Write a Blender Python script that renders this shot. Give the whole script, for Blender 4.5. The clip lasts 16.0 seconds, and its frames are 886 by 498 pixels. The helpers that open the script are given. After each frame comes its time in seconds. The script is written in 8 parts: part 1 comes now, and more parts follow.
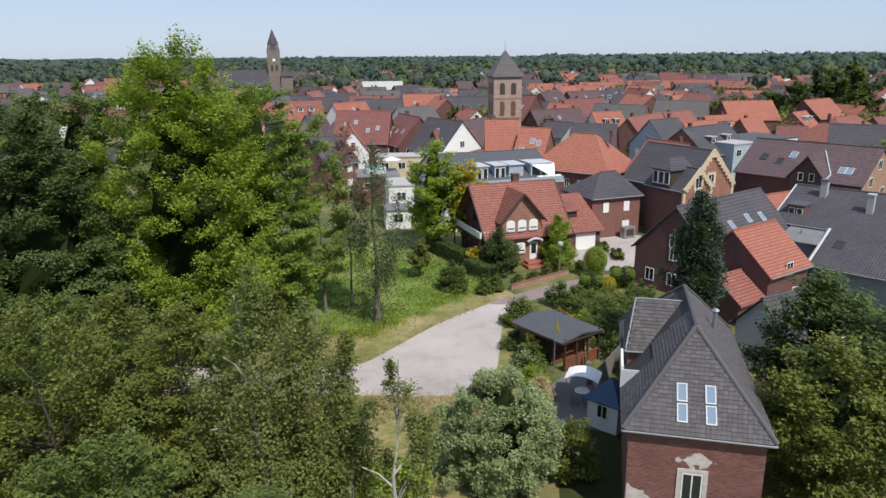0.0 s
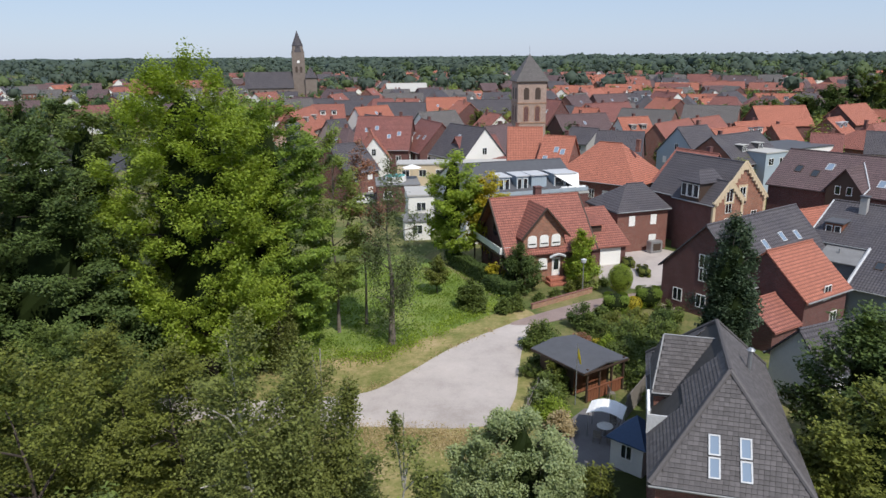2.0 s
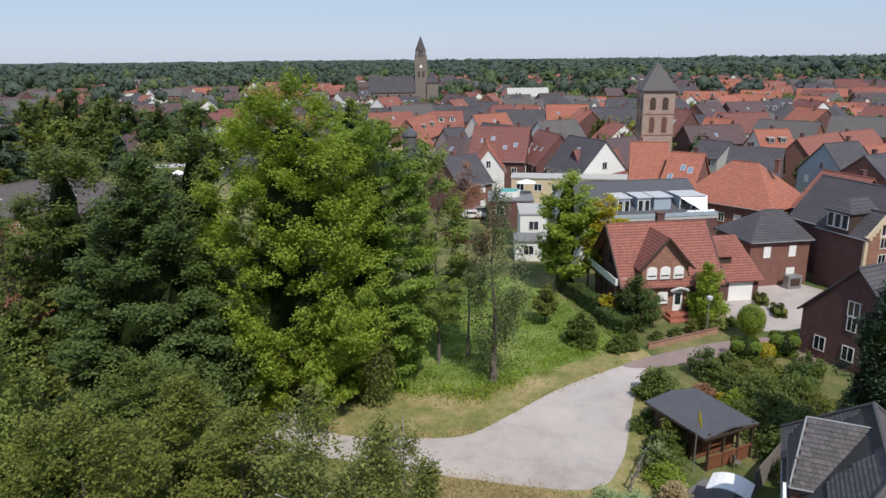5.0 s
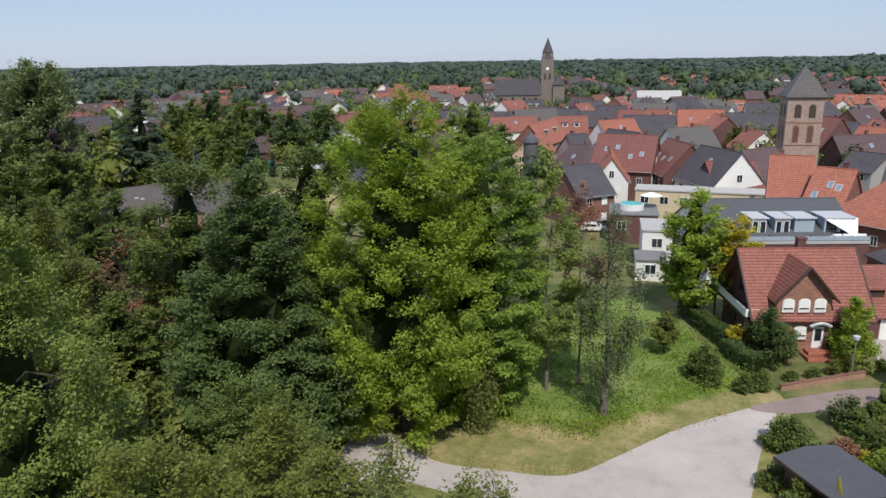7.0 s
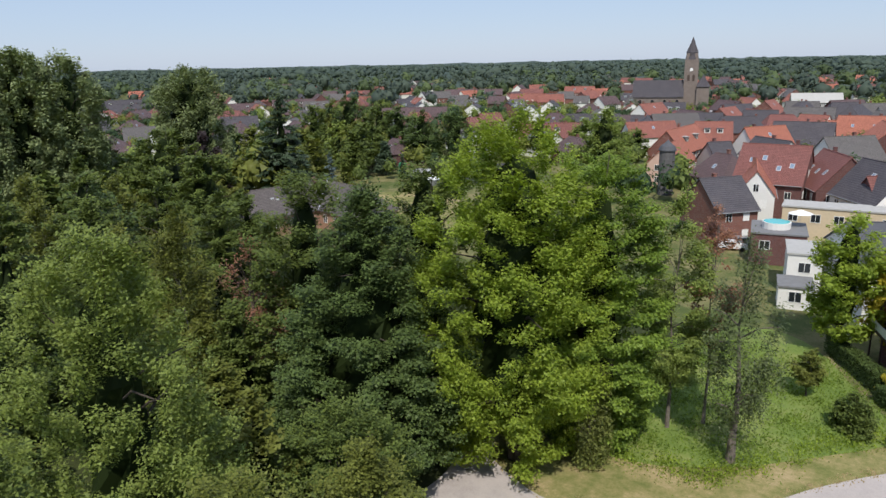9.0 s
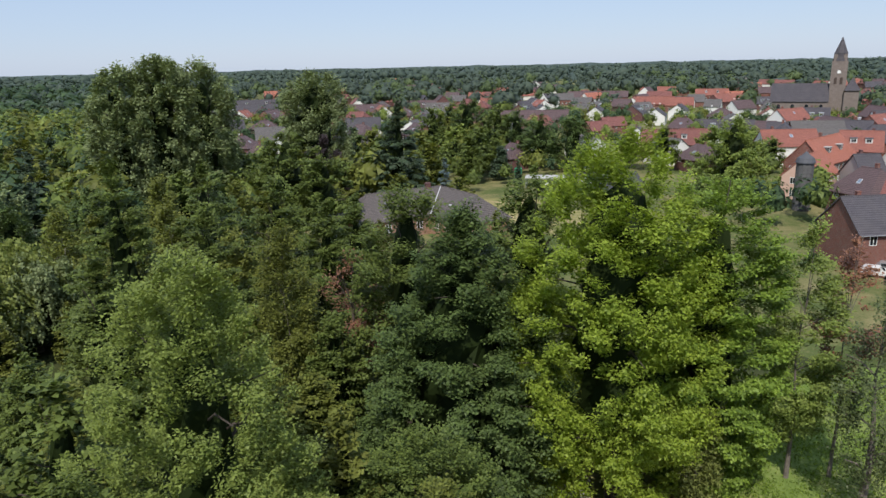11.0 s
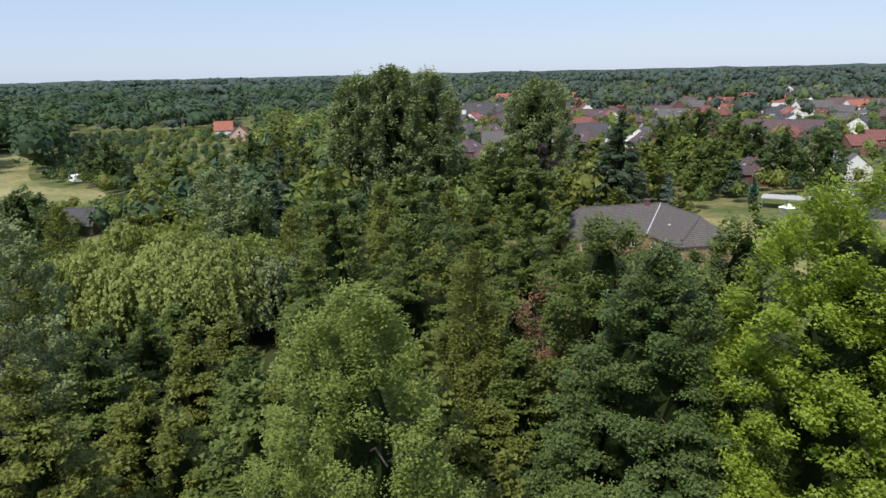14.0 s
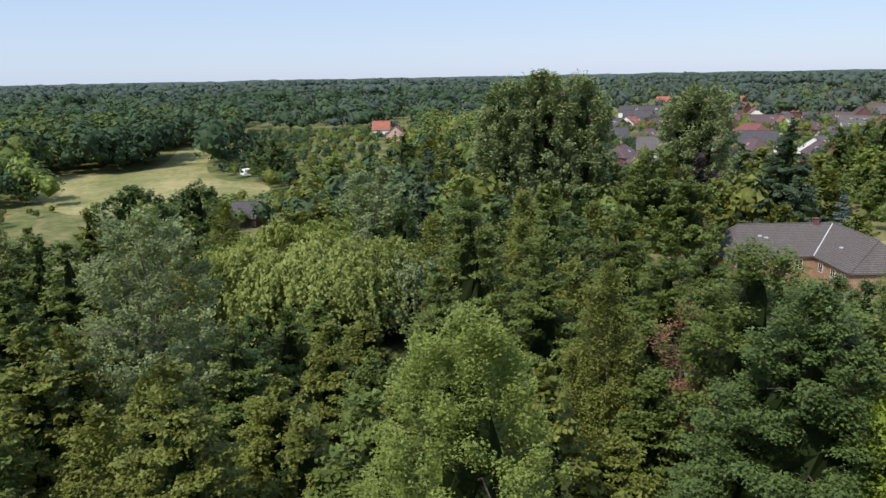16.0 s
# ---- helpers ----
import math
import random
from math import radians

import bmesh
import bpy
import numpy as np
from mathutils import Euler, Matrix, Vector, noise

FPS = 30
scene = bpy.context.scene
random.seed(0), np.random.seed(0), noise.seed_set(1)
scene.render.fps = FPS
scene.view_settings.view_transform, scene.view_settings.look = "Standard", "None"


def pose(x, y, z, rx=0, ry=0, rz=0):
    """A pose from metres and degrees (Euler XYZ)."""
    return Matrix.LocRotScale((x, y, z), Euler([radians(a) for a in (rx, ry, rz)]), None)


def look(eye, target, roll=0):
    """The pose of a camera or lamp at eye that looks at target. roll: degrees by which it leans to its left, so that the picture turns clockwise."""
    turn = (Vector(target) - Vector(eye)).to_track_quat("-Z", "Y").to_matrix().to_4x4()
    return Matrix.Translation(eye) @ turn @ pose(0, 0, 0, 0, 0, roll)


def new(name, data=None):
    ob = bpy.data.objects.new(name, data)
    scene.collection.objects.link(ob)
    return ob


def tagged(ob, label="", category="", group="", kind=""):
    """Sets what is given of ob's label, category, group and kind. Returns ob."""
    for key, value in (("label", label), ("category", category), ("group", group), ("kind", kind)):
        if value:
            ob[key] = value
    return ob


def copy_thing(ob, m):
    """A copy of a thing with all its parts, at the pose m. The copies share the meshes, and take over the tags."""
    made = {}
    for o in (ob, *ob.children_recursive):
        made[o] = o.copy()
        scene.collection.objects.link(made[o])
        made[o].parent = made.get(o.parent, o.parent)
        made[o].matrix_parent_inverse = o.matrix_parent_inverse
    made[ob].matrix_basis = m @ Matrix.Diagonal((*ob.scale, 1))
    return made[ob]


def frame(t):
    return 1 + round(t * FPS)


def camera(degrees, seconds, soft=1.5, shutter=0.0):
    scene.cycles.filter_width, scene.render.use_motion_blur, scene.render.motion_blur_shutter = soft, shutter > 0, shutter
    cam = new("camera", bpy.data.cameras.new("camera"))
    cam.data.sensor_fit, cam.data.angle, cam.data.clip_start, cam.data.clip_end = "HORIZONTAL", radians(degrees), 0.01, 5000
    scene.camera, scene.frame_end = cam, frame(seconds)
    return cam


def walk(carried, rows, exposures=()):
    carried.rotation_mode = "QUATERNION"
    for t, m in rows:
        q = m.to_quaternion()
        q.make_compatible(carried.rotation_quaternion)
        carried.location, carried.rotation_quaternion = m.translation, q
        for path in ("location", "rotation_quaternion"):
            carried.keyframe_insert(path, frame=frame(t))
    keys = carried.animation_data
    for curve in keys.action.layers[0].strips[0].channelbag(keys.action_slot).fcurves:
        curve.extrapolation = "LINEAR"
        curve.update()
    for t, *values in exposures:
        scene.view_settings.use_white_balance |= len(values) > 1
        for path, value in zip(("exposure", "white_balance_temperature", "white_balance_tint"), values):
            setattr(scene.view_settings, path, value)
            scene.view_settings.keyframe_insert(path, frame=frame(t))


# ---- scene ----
cam = camera(64.4, 16.0)
PATH = [
    (0, (0.412, -0.215, 24.073), (0.298, 1.71, 23.541), -0.4),
    (0.5, (0.491, 0.381, 24.404), (0.346, 2.303, 23.87), -0.4),
    (1, (0.663, 1.188, 24.608), (0.5, 3.109, 24.076), -0.4),
    (1.5, (0.749, 1.927, 24.865), (0.579, 3.847, 24.333), -0.4),
    (2, (0.762, 2.691, 25.094), (0.581, 4.61, 24.562), -0.4),
    (2.5, (0.772, 3.441, 25.319), (0.559, 5.357, 24.788), -0.4),
    (3, (0.834, 4.153, 25.595), (0.577, 6.064, 25.064), -0.4),
    (3.5, (0.876, 4.878, 25.854), (0.571, 6.782, 25.323), -0.5),
    (4, (0.839, 5.614, 26.075), (0.472, 7.507, 25.546), -0.5),
    (6.5, (0.979, 8.952, 27.243), (0.242, 10.737, 26.722), -0.8),
    (7, (0.891, 9.657, 27.511), (0.067, 11.404, 26.991), -0.9),
    (7.5, (0.862, 10.294, 27.747), (-0.046, 11.999, 27.229), -1.0),
    (8, (0.721, 10.977, 28.023), (-0.27, 12.636, 27.505), -1.0),
    (8.5, (0.781, 11.492, 28.293), (-0.291, 13.099, 27.776), -1.1),
    (9, (0.766, 12.149, 28.513), (-0.373, 13.71, 27.998), -1.2),
    (11.5, (0.506, 14.785, 29.802), (-0.943, 16.066, 29.295), -1.3),
    (12, (0.483, 15.274, 30.035), (-1.024, 16.488, 29.53), -1.3),
    (12.5, (0.357, 15.778, 30.244), (-1.209, 16.917, 29.743), -1.2),
    (13, (0.269, 16.27, 30.542), (-1.361, 17.315, 30.043), -1.4),
    (13.5, (0.194, 16.643, 30.79), (-1.498, 17.588, 30.295), -1.3),
    (14, (0.142, 16.995, 31.034), (-1.605, 17.835, 30.542), -1.3),
    (14.5, (-0.035, 17.37, 31.234), (-1.832, 18.101, 30.745), -1.3),
    (15, (-0.129, 17.676, 31.462), (-1.968, 18.294, 30.976), -1.3),
    (15.5, (-0.393, 18.119, 31.597), (-2.264, 18.631, 31.114), -1.2),
    (16, (-0.431, 18.429, 31.822), (-2.319, 18.877, 31.34), -1.1),
]
walk(cam, [(t, look(eye, target, roll)) for t, eye, target, roll in PATH], ((0.0, 0.0), (6.5, -0.1), (9.0, -0.05), (12.0, 0.04), (16.0, 0.18)))

# ---- light ----
SUN_AZ = math.atan2(0.55, -0.83)          # from +y towards +x
SUN_EL = radians(52)
world = bpy.data.worlds.new("sky")
scene.world = world
world.use_nodes = True
wn = world.node_tree.nodes
sky = wn.new("ShaderNodeTexSky")
sky.sky_type, sky.sun_disc = "NISHITA", False
sky.sun_elevation, sky.sun_rotation = SUN_EL, SUN_AZ
sky.air_density, sky.dust_density, sky.ozone_density = 1.0, 0.3, 3.5
veil = wn.new("ShaderNodeMix")
veil.data_type, veil.inputs[0].default_value = "RGBA", 0.72
world.node_tree.links.new(sky.outputs[0], veil.inputs[6])
veil.inputs[7].default_value = (3.92, 4.85, 6.75, 1)
world.node_tree.links.new(veil.outputs[2], wn["Background"].inputs[0])
wn["Background"].inputs[1].default_value = 0.124
sun = new("sun", bpy.data.lights.new("sun", "SUN"))
sun.data.energy, sun.data.angle, sun.data.color = 4.2, radians(0.6), (1.0, 0.95, 0.87)
to_sun = Vector((math.sin(SUN_AZ) * math.cos(SUN_EL), math.cos(SUN_AZ) * math.cos(SUN_EL), math.sin(SUN_EL)))
sun.matrix_world = look(to_sun * 200, (0, 0, 0))
scene.view_settings.exposure = 0.0


# ---- materials ----
def shader(name):
    m = bpy.data.materials.new(name)
    m.use_nodes = True
    n = m.node_tree.nodes
    return m, n, m.node_tree.links, n["Principled BSDF"]


def ramp(n, l, src, stops):
    r = n.new("ShaderNodeValToRGB")
    el = r.color_ramp.elements
    while len(el) < len(stops):
        el.new(0.5)
    for e, (p, c) in zip(el, stops):
        e.position, e.color = p, (*c, 1)
    l.new(src, r.inputs[0])
    return r.outputs[0]


def noise_of(n, l, vec, scale, detail=4.0, rough=0.6):
    t = n.new("ShaderNodeTexNoise")
    t.inputs["Scale"].default_value, t.inputs["Detail"].default_value, t.inputs["Roughness"].default_value = scale, detail, rough
    if vec:
        l.new(vec, t.inputs["Vector"])
    return t.outputs["Fac"]


def mixed(n, l, fac, a, b, kind="MIX"):
    m = n.new("ShaderNodeMix")
    m.data_type, m.blend_type = "RGBA", kind
    for s, v in ((m.inputs[0], fac), (m.inputs[6], a), (m.inputs[7], b)):
        if hasattr(v, "is_linked"):
            l.new(v, s)
        else:
            s.default_value = v if isinstance(v, (int, float)) else (*v, 1)
    return m.outputs[2]


def maths(n, l, op, a, b):
    m = n.new("ShaderNodeMath")
    m.operation = op
    for s, v in zip(m.inputs, (a, b)):
        if hasattr(v, "is_linked"):
            l.new(v, s)
        else:
            s.default_value = v
    return m.outputs[0]


def relief(n, l, bsdf, height, strength, distance):
    b = n.new("ShaderNodeBump")
    b.inputs["Strength"].default_value, b.inputs["Distance"].default_value = strength, distance
    l.new(height, b.inputs["Height"])
    l.new(b.outputs[0], bsdf.inputs["Normal"])


def tinted(col, k):
    return tuple(min(1, c * k) for c in col)


def plaster(name, col, rough=0.8, grain=6.0, spread=0.18, bump=0.15):
    m, n, l, p = shader(name)
    co = n.new("ShaderNodeTexCoord").outputs["Object"]
    fine, big = noise_of(n, l, co, grain, 6), noise_of(n, l, co, 0.35, 3)
    c = ramp(n, l, fine, ((0.3, tinted(col, 1 - spread)), (0.7, tinted(col, 1 + spread))))
    c = mixed(n, l, maths(n, l, "MULTIPLY", big, 0.45), c, tinted(col, 0.72))
    l.new(c, p.inputs["Base Color"])
    p.inputs["Roughness"].default_value = rough
    relief(n, l, p, fine, bump, 0.02)
    return m


def brickwork(name, col, joint, tint=0.25):
    m, n, l, p = shader(name)
    uv = n.new("ShaderNodeUVMap").outputs[0]
    b = n.new("ShaderNodeTexBrick")
    l.new(uv, b.inputs["Vector"])
    for k, v in (("Scale", 1.0), ("Brick Width", 0.24), ("Row Height", 0.075), ("Mortar Size", 0.006), ("Bias", 0.0)):
        b.inputs[k].default_value = v
    b.inputs["Color1"].default_value, b.inputs["Color2"].default_value = (*tinted(col, 1 - tint), 1), (*tinted(col, 1 + tint), 1)
    b.inputs["Mortar"].default_value = (*joint, 1)
    big = noise_of(n, l, uv, 0.6, 5)
    c = mixed(n, l, ramp(n, l, big, ((0.4, (0, 0, 0)), (0.75, (0.5, 0.5, 0.5)))), b.outputs["Color"], tinted(col, 0.6))
    l.new(c, p.inputs["Base Color"])
    p.inputs["Roughness"].default_value = 0.85
    relief(n, l, p, b.outputs["Fac"], -0.35, 0.01)
    return m


def tiles(name, col, w=0.28, row=0.34, rough=0.75, moss=(0.1, 0.1, 0.06), age=0.5, wave=True):
    """Roof tiles in rows: every tile tilts a little outwards to its lower edge."""
    m, n, l, p = shader(name)
    uv = n.new("ShaderNodeUVMap").outputs[0]
    b = n.new("ShaderNodeTexBrick")
    l.new(uv, b.inputs["Vector"])
    for k, v in (("Scale", 1.0), ("Brick Width", w), ("Row Height", row), ("Mortar Size", 0.012), ("Bias", 0.0)):
        b.inputs[k].default_value = v
    b.inputs["Color1"].default_value, b.inputs["Color2"].default_value = (*tinted(col, 0.78), 1), (*tinted(col, 1.2), 1)
    b.inputs["Mortar"].default_value = (*tinted(col, 0.35), 1)
    sep = n.new("ShaderNodeSeparateXYZ")
    l.new(uv, sep.inputs[0])
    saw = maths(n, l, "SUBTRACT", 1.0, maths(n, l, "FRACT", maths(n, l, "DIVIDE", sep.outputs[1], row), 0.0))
    # the lower third of each row is coloured darker
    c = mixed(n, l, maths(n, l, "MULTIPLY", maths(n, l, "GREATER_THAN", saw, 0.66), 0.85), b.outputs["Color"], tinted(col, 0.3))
    big, mid = noise_of(n, l, uv, 0.35, 5, 0.7), noise_of(n, l, uv, 2.2, 6, 0.7)
    c = mixed(n, l, maths(n, l, "MULTIPLY", ramp(n, l, big, ((0.42, (0, 0, 0)), (0.72, (1, 1, 1)))), age), c, moss)
    c = mixed(n, l, ramp(n, l, mid, ((0.35, (0, 0, 0)), (0.8, (0.35, 0.35, 0.35)))), c, tinted(col, 1.35))
    oi = n.new("ShaderNodeObjectInfo").outputs["Random"]
    c = mixed(n, l, maths(n, l, "MULTIPLY", oi, 0.3), c, tinted(col, 0.6))
    l.new(c, p.inputs["Base Color"])
    p.inputs["Roughness"].default_value = rough
    h = maths(n, l, "MULTIPLY", saw, 1.0)
    if wave:
        h = maths(n, l, "ADD", h, maths(n, l, "MULTIPLY", maths(n, l, "SINE", maths(n, l, "MULTIPLY", sep.outputs[0], 2 * math.pi / w), 0.0), 0.35))
    relief(n, l, p, h, 1.0, 0.06)
    return m


def leafage(name, dark, light, trans=0.35, gloss=0.35, stand=False):
    m, n, l, p = shader(name)
    geo = n.new("ShaderNodeNewGeometry")
    co = n.new("ShaderNodeTexCoord").outputs["Object"]
    patch = noise_of(n, l, co, 0.028 if stand else 0.45, 3)
    oi = n.new("ShaderNodeObjectInfo").outputs["Random"]
    f = maths(n, l, "ADD", maths(n, l, "MULTIPLY", geo.outputs["Random Per Island"], 0.25 if stand else 0.42), maths(n, l, "MULTIPLY", patch, 0.8 if stand else 0.6))
    c = ramp(n, l, f, ((0.12, dark), (0.55, tuple((a + b) / 2 for a, b in zip(dark, light))), (0.95, light)))
    c = mixed(n, l, maths(n, l, "MULTIPLY", oi, 0.35), c, tuple((a * 0.6 + b * 0.4) * k for a, b, k in zip(dark, light, (1.0, 0.92, 0.85))))
    l.new(c, p.inputs["Base Color"])
    p.inputs["Roughness"].default_value = 0.55
    p.inputs["Specular IOR Level"].default_value = gloss
    t = n.new("ShaderNodeBsdfTranslucent")
    l.new(mixed(n, l, 1.0, c, (1.0, 1.0, 0.45), "MULTIPLY"), t.inputs[0])
    mx = n.new("ShaderNodeMixShader")
    mx.inputs[0].default_value = trans
    l.new(p.outputs[0], mx.inputs[1])
    l.new(t.outputs[0], mx.inputs[2])
    l.new(mx.outputs[0], n["Material Output"].inputs[0])
    return m


def ground_cover(name, stops, scale=0.08, fine=3.0, rough=0.95, bump=0.4):
    m, n, l, p = shader(name)
    co = n.new("ShaderNodeTexCoord").outputs["Object"]
    big, small, mid = noise_of(n, l, co, scale, 6, 0.65), noise_of(n, l, co, fine, 6, 0.75), noise_of(n, l, co, scale * 6, 4, 0.6)
    f = maths(n, l, "ADD", maths(n, l, "MULTIPLY", big, 0.55), maths(n, l, "ADD", maths(n, l, "MULTIPLY", small, 0.25), maths(n, l, "MULTIPLY", mid, 0.2)))
    l.new(ramp(n, l, f, stops), p.inputs["Base Color"])
    p.inputs["Roughness"].default_value = rough
    p.inputs["Specular IOR Level"].default_value = 0.15
    relief(n, l, p, small, bump, 0.08)
    return m


def plain(name, col, rough=0.5, metal=0.0):
    m, n, l, p = shader(name)
    co = n.new("ShaderNodeTexCoord").outputs["Object"]
    f = noise_of(n, l, co, 9, 5)
    l.new(ramp(n, l, f, ((0.3, tinted(col, 0.85)), (0.7, tinted(col, 1.1)))), p.inputs["Base Color"])
    p.inputs["Roughness"].default_value, p.inputs["Metallic"].default_value = rough, metal
    return m


M = {}
M["brick_red"] = brickwork("red_brick", (0.2, 0.075, 0.055), (0.22, 0.19, 0.17))
M["brick_dark"] = brickwork("dark_brick", (0.13, 0.05, 0.045), (0.16, 0.13, 0.12))
M["brick_buff"] = brickwork("buff_brick", (0.36, 0.2, 0.13), (0.33, 0.28, 0.22))
M["brick_warm"] = brickwork("warm_red_brick", (0.3, 0.13, 0.085), (0.3, 0.25, 0.2), 0.35)
M["brick_old"] = brickwork("weathered_brick", (0.17, 0.052, 0.042), (0.28, 0.24, 0.21), 0.4)
M["tuff"] = brickwork("tuff_stone", (0.38, 0.27, 0.225), (0.32, 0.27, 0.23), 0.35)
M["stone_dark"] = brickwork("dark_sandstone", (0.2, 0.16, 0.14), (0.2, 0.17, 0.15), 0.3)
M["white"] = plaster("white_render", (0.78, 0.77, 0.74), 0.8, 5, 0.05)
M["cream"] = plaster("cream_render", (0.62, 0.5, 0.34), 0.8, 5, 0.08)
M["greyblue"] = plaster("grey_blue_cladding", (0.36, 0.43, 0.49), 0.6, 5, 0.06)
M["pink"] = plaster("pink_render", (0.62, 0.42, 0.34), 0.8, 5, 0.06)
M["grey"] = plaster("grey_render", (0.38, 0.37, 0.36), 0.8, 5, 0.08)
M["grey_blue_wall"] = plaster("grey_blue_render", (0.2, 0.22, 0.25), 0.8, 5, 0.08)
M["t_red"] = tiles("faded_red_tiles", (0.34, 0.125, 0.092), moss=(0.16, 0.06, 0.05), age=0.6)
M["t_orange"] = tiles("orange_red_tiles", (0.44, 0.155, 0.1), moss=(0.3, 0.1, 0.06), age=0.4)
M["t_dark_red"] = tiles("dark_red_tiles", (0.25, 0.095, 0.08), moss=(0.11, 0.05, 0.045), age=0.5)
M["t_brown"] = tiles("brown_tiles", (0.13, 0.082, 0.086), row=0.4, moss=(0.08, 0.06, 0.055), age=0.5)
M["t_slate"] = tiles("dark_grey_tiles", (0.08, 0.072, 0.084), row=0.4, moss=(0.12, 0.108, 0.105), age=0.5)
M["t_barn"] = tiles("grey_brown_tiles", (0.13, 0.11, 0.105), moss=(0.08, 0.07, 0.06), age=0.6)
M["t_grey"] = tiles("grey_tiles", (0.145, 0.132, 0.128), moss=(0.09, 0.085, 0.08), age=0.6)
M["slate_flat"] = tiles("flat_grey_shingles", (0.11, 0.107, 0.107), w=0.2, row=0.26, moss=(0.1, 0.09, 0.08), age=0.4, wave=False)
M["slate_base"] = plaster("roof_underlay", (0.05, 0.048, 0.048), 0.9, 3.0, 0.2, 0.1)
M["plaster_old"] = plaster("old_plaster", (0.55, 0.5, 0.46), 0.9, 3.0, 0.25, 0.3)
M["felt"] = plaster("roofing_felt", (0.085, 0.088, 0.1), 0.75, 1.5, 0.12, 0.1)
M["felt_grey"] = plaster("grey_flat_roof", (0.2, 0.2, 0.205), 0.8, 1.5, 0.15, 0.1)
M["zinc"] = plain("weathered_zinc", (0.24, 0.245, 0.255), 0.55)
M["felt_light"] = plaster("pale_flat_roof", (0.45, 0.44, 0.42), 0.8, 1.5, 0.1, 0.1)
M["lead"] = plain("pale_lead", (0.5, 0.51, 0.53), 0.55)
M["frame_white"] = plain("white_window_frame", (0.8, 0.8, 0.78), 0.4)
M["wood_dark"] = plain("dark_stained_wood", (0.06, 0.038, 0.028), 0.6)
M["wood_red"] = plain("red_brown_wood", (0.2, 0.075, 0.04), 0.65)
M["metal"] = plain("grey_metal", (0.35, 0.36, 0.38), 0.4, 0.6)
M["blind"] = plain("closed_white_blind", (0.82, 0.82, 0.8), 0.6)
M["canvas"] = plain("white_canvas", (0.85, 0.85, 0.84), 0.85)
M["tyre"] = plain("black_rubber", (0.02, 0.02, 0.02), 0.8)
M["wood_grey"] = plain("weathered_grey_wood", (0.2, 0.18, 0.16), 0.85)

M["paint_white"], M["paint_dark"], M["paint_silver"] = plain("white_car_paint", (0.75, 0.75, 0.75), 0.25), plain("black_car_paint", (0.02, 0.02, 0.025), 0.2), plain("silver_car_paint", (0.45, 0.46, 0.48), 0.25, 0.5)
M["paint_blue"], M["paint_green"] = plain("blue_car_paint", (0.04, 0.1, 0.3), 0.25), plain("green_paint", (0.02, 0.28, 0.13), 0.5)
M["blue_sheet"] = plain("dark_blue_felt", (0.035, 0.075, 0.16), 0.6)
M["bark"] = plaster("bark", (0.07, 0.055, 0.043), 0.95, 3.0, 0.4, 0.6)
M["bark_grey"] = plaster("grey_brown_bark", (0.16, 0.135, 0.115), 0.95, 3.0, 0.4, 0.5)
M["bark_pale"] = plaster("pale_bark", (0.42, 0.39, 0.34), 0.9, 2.0, 0.45, 0.4)


def glass(name, tint):
    m, n, l, p = shader(name)
    p.inputs["Base Color"].default_value = (*tint, 1)
    p.inputs["Roughness"].default_value = 0.06
    p.inputs["Specular IOR Level"].default_value = 0.9
    return m


def single_tile(name, col):
    m, n, l, p = shader(name)
    oi = n.new("ShaderNodeObjectInfo").outputs["Random"]
    geo = n.new("ShaderNodeNewGeometry").outputs["Random Per Island"]
    co = n.new("ShaderNodeTexCoord").outputs["Object"]
    f = maths(n, l, "FRACT", maths(n, l, "ADD", oi, geo), 0.0)
    c = ramp(n, l, f, ((0.0, tinted(col, 0.75)), (0.6, col), (1.0, tinted(col, 1.3))))
    c = mixed(n, l, ramp(n, l, noise_of(n, l, co, 14, 5), ((0.4, (0, 0, 0)), (0.8, (0.5, 0.5, 0.5)))), c, tinted(col, 1.5))
    l.new(c, p.inputs["Base Color"])
    p.inputs["Roughness"].default_value = 0.8
    return m


M["slate_tile"] = single_tile("grey_roof_tile", (0.088, 0.08, 0.082))
M["pool"] = glass("pool_water", (0.08, 0.5, 0.5))
M["pane"] = glass("window_glass", (0.02, 0.025, 0.03))
# roof window glass: the sky's reflection is put into its base colour
M["pane_sky_tint"] = glass("skylight_glass", (0.2, 0.26, 0.34))
M["l_bright"] = leafage("bright_green_leaves", (0.1, 0.17, 0.022), (0.5, 0.62, 0.085), 0.48)
M["l_green"] = leafage("fresh_green_leaves", (0.06, 0.115, 0.02), (0.36, 0.49, 0.075), 0.42)
M["l_mid"] = leafage("mid_green_leaves", (0.024, 0.042, 0.011), (0.228, 0.296, 0.07), 0.28, 0.22)
M["l_dark"] = leafage("dark_green_leaves", (0.018, 0.036, 0.013), (0.165, 0.235, 0.065), 0.24, 0.22)
M["l_olive"] = leafage("olive_green_leaves", (0.038, 0.049, 0.011), (0.295, 0.33, 0.07), 0.3, 0.22)
M["l_light"] = leafage("light_green_leaves", (0.078, 0.116, 0.028), (0.385, 0.475, 0.12), 0.36, 0.22)
M["l_willow"] = leafage("yellow_green_willow_leaves", (0.14, 0.185, 0.045), (0.42, 0.47, 0.15), 0.36, 0.2)
M["l_silver"] = leafage("silvery_willow_leaves", (0.13, 0.18, 0.065), (0.5, 0.57, 0.3), 0.34)
M["l_grey"] = leafage("grey_green_leaves", (0.07, 0.098, 0.045), (0.37, 0.44, 0.2), 0.3, 0.22)
M["l_birch"] = leafage("birch_leaves", (0.05, 0.064, 0.018), (0.32, 0.36, 0.1), 0.32, 0.22)
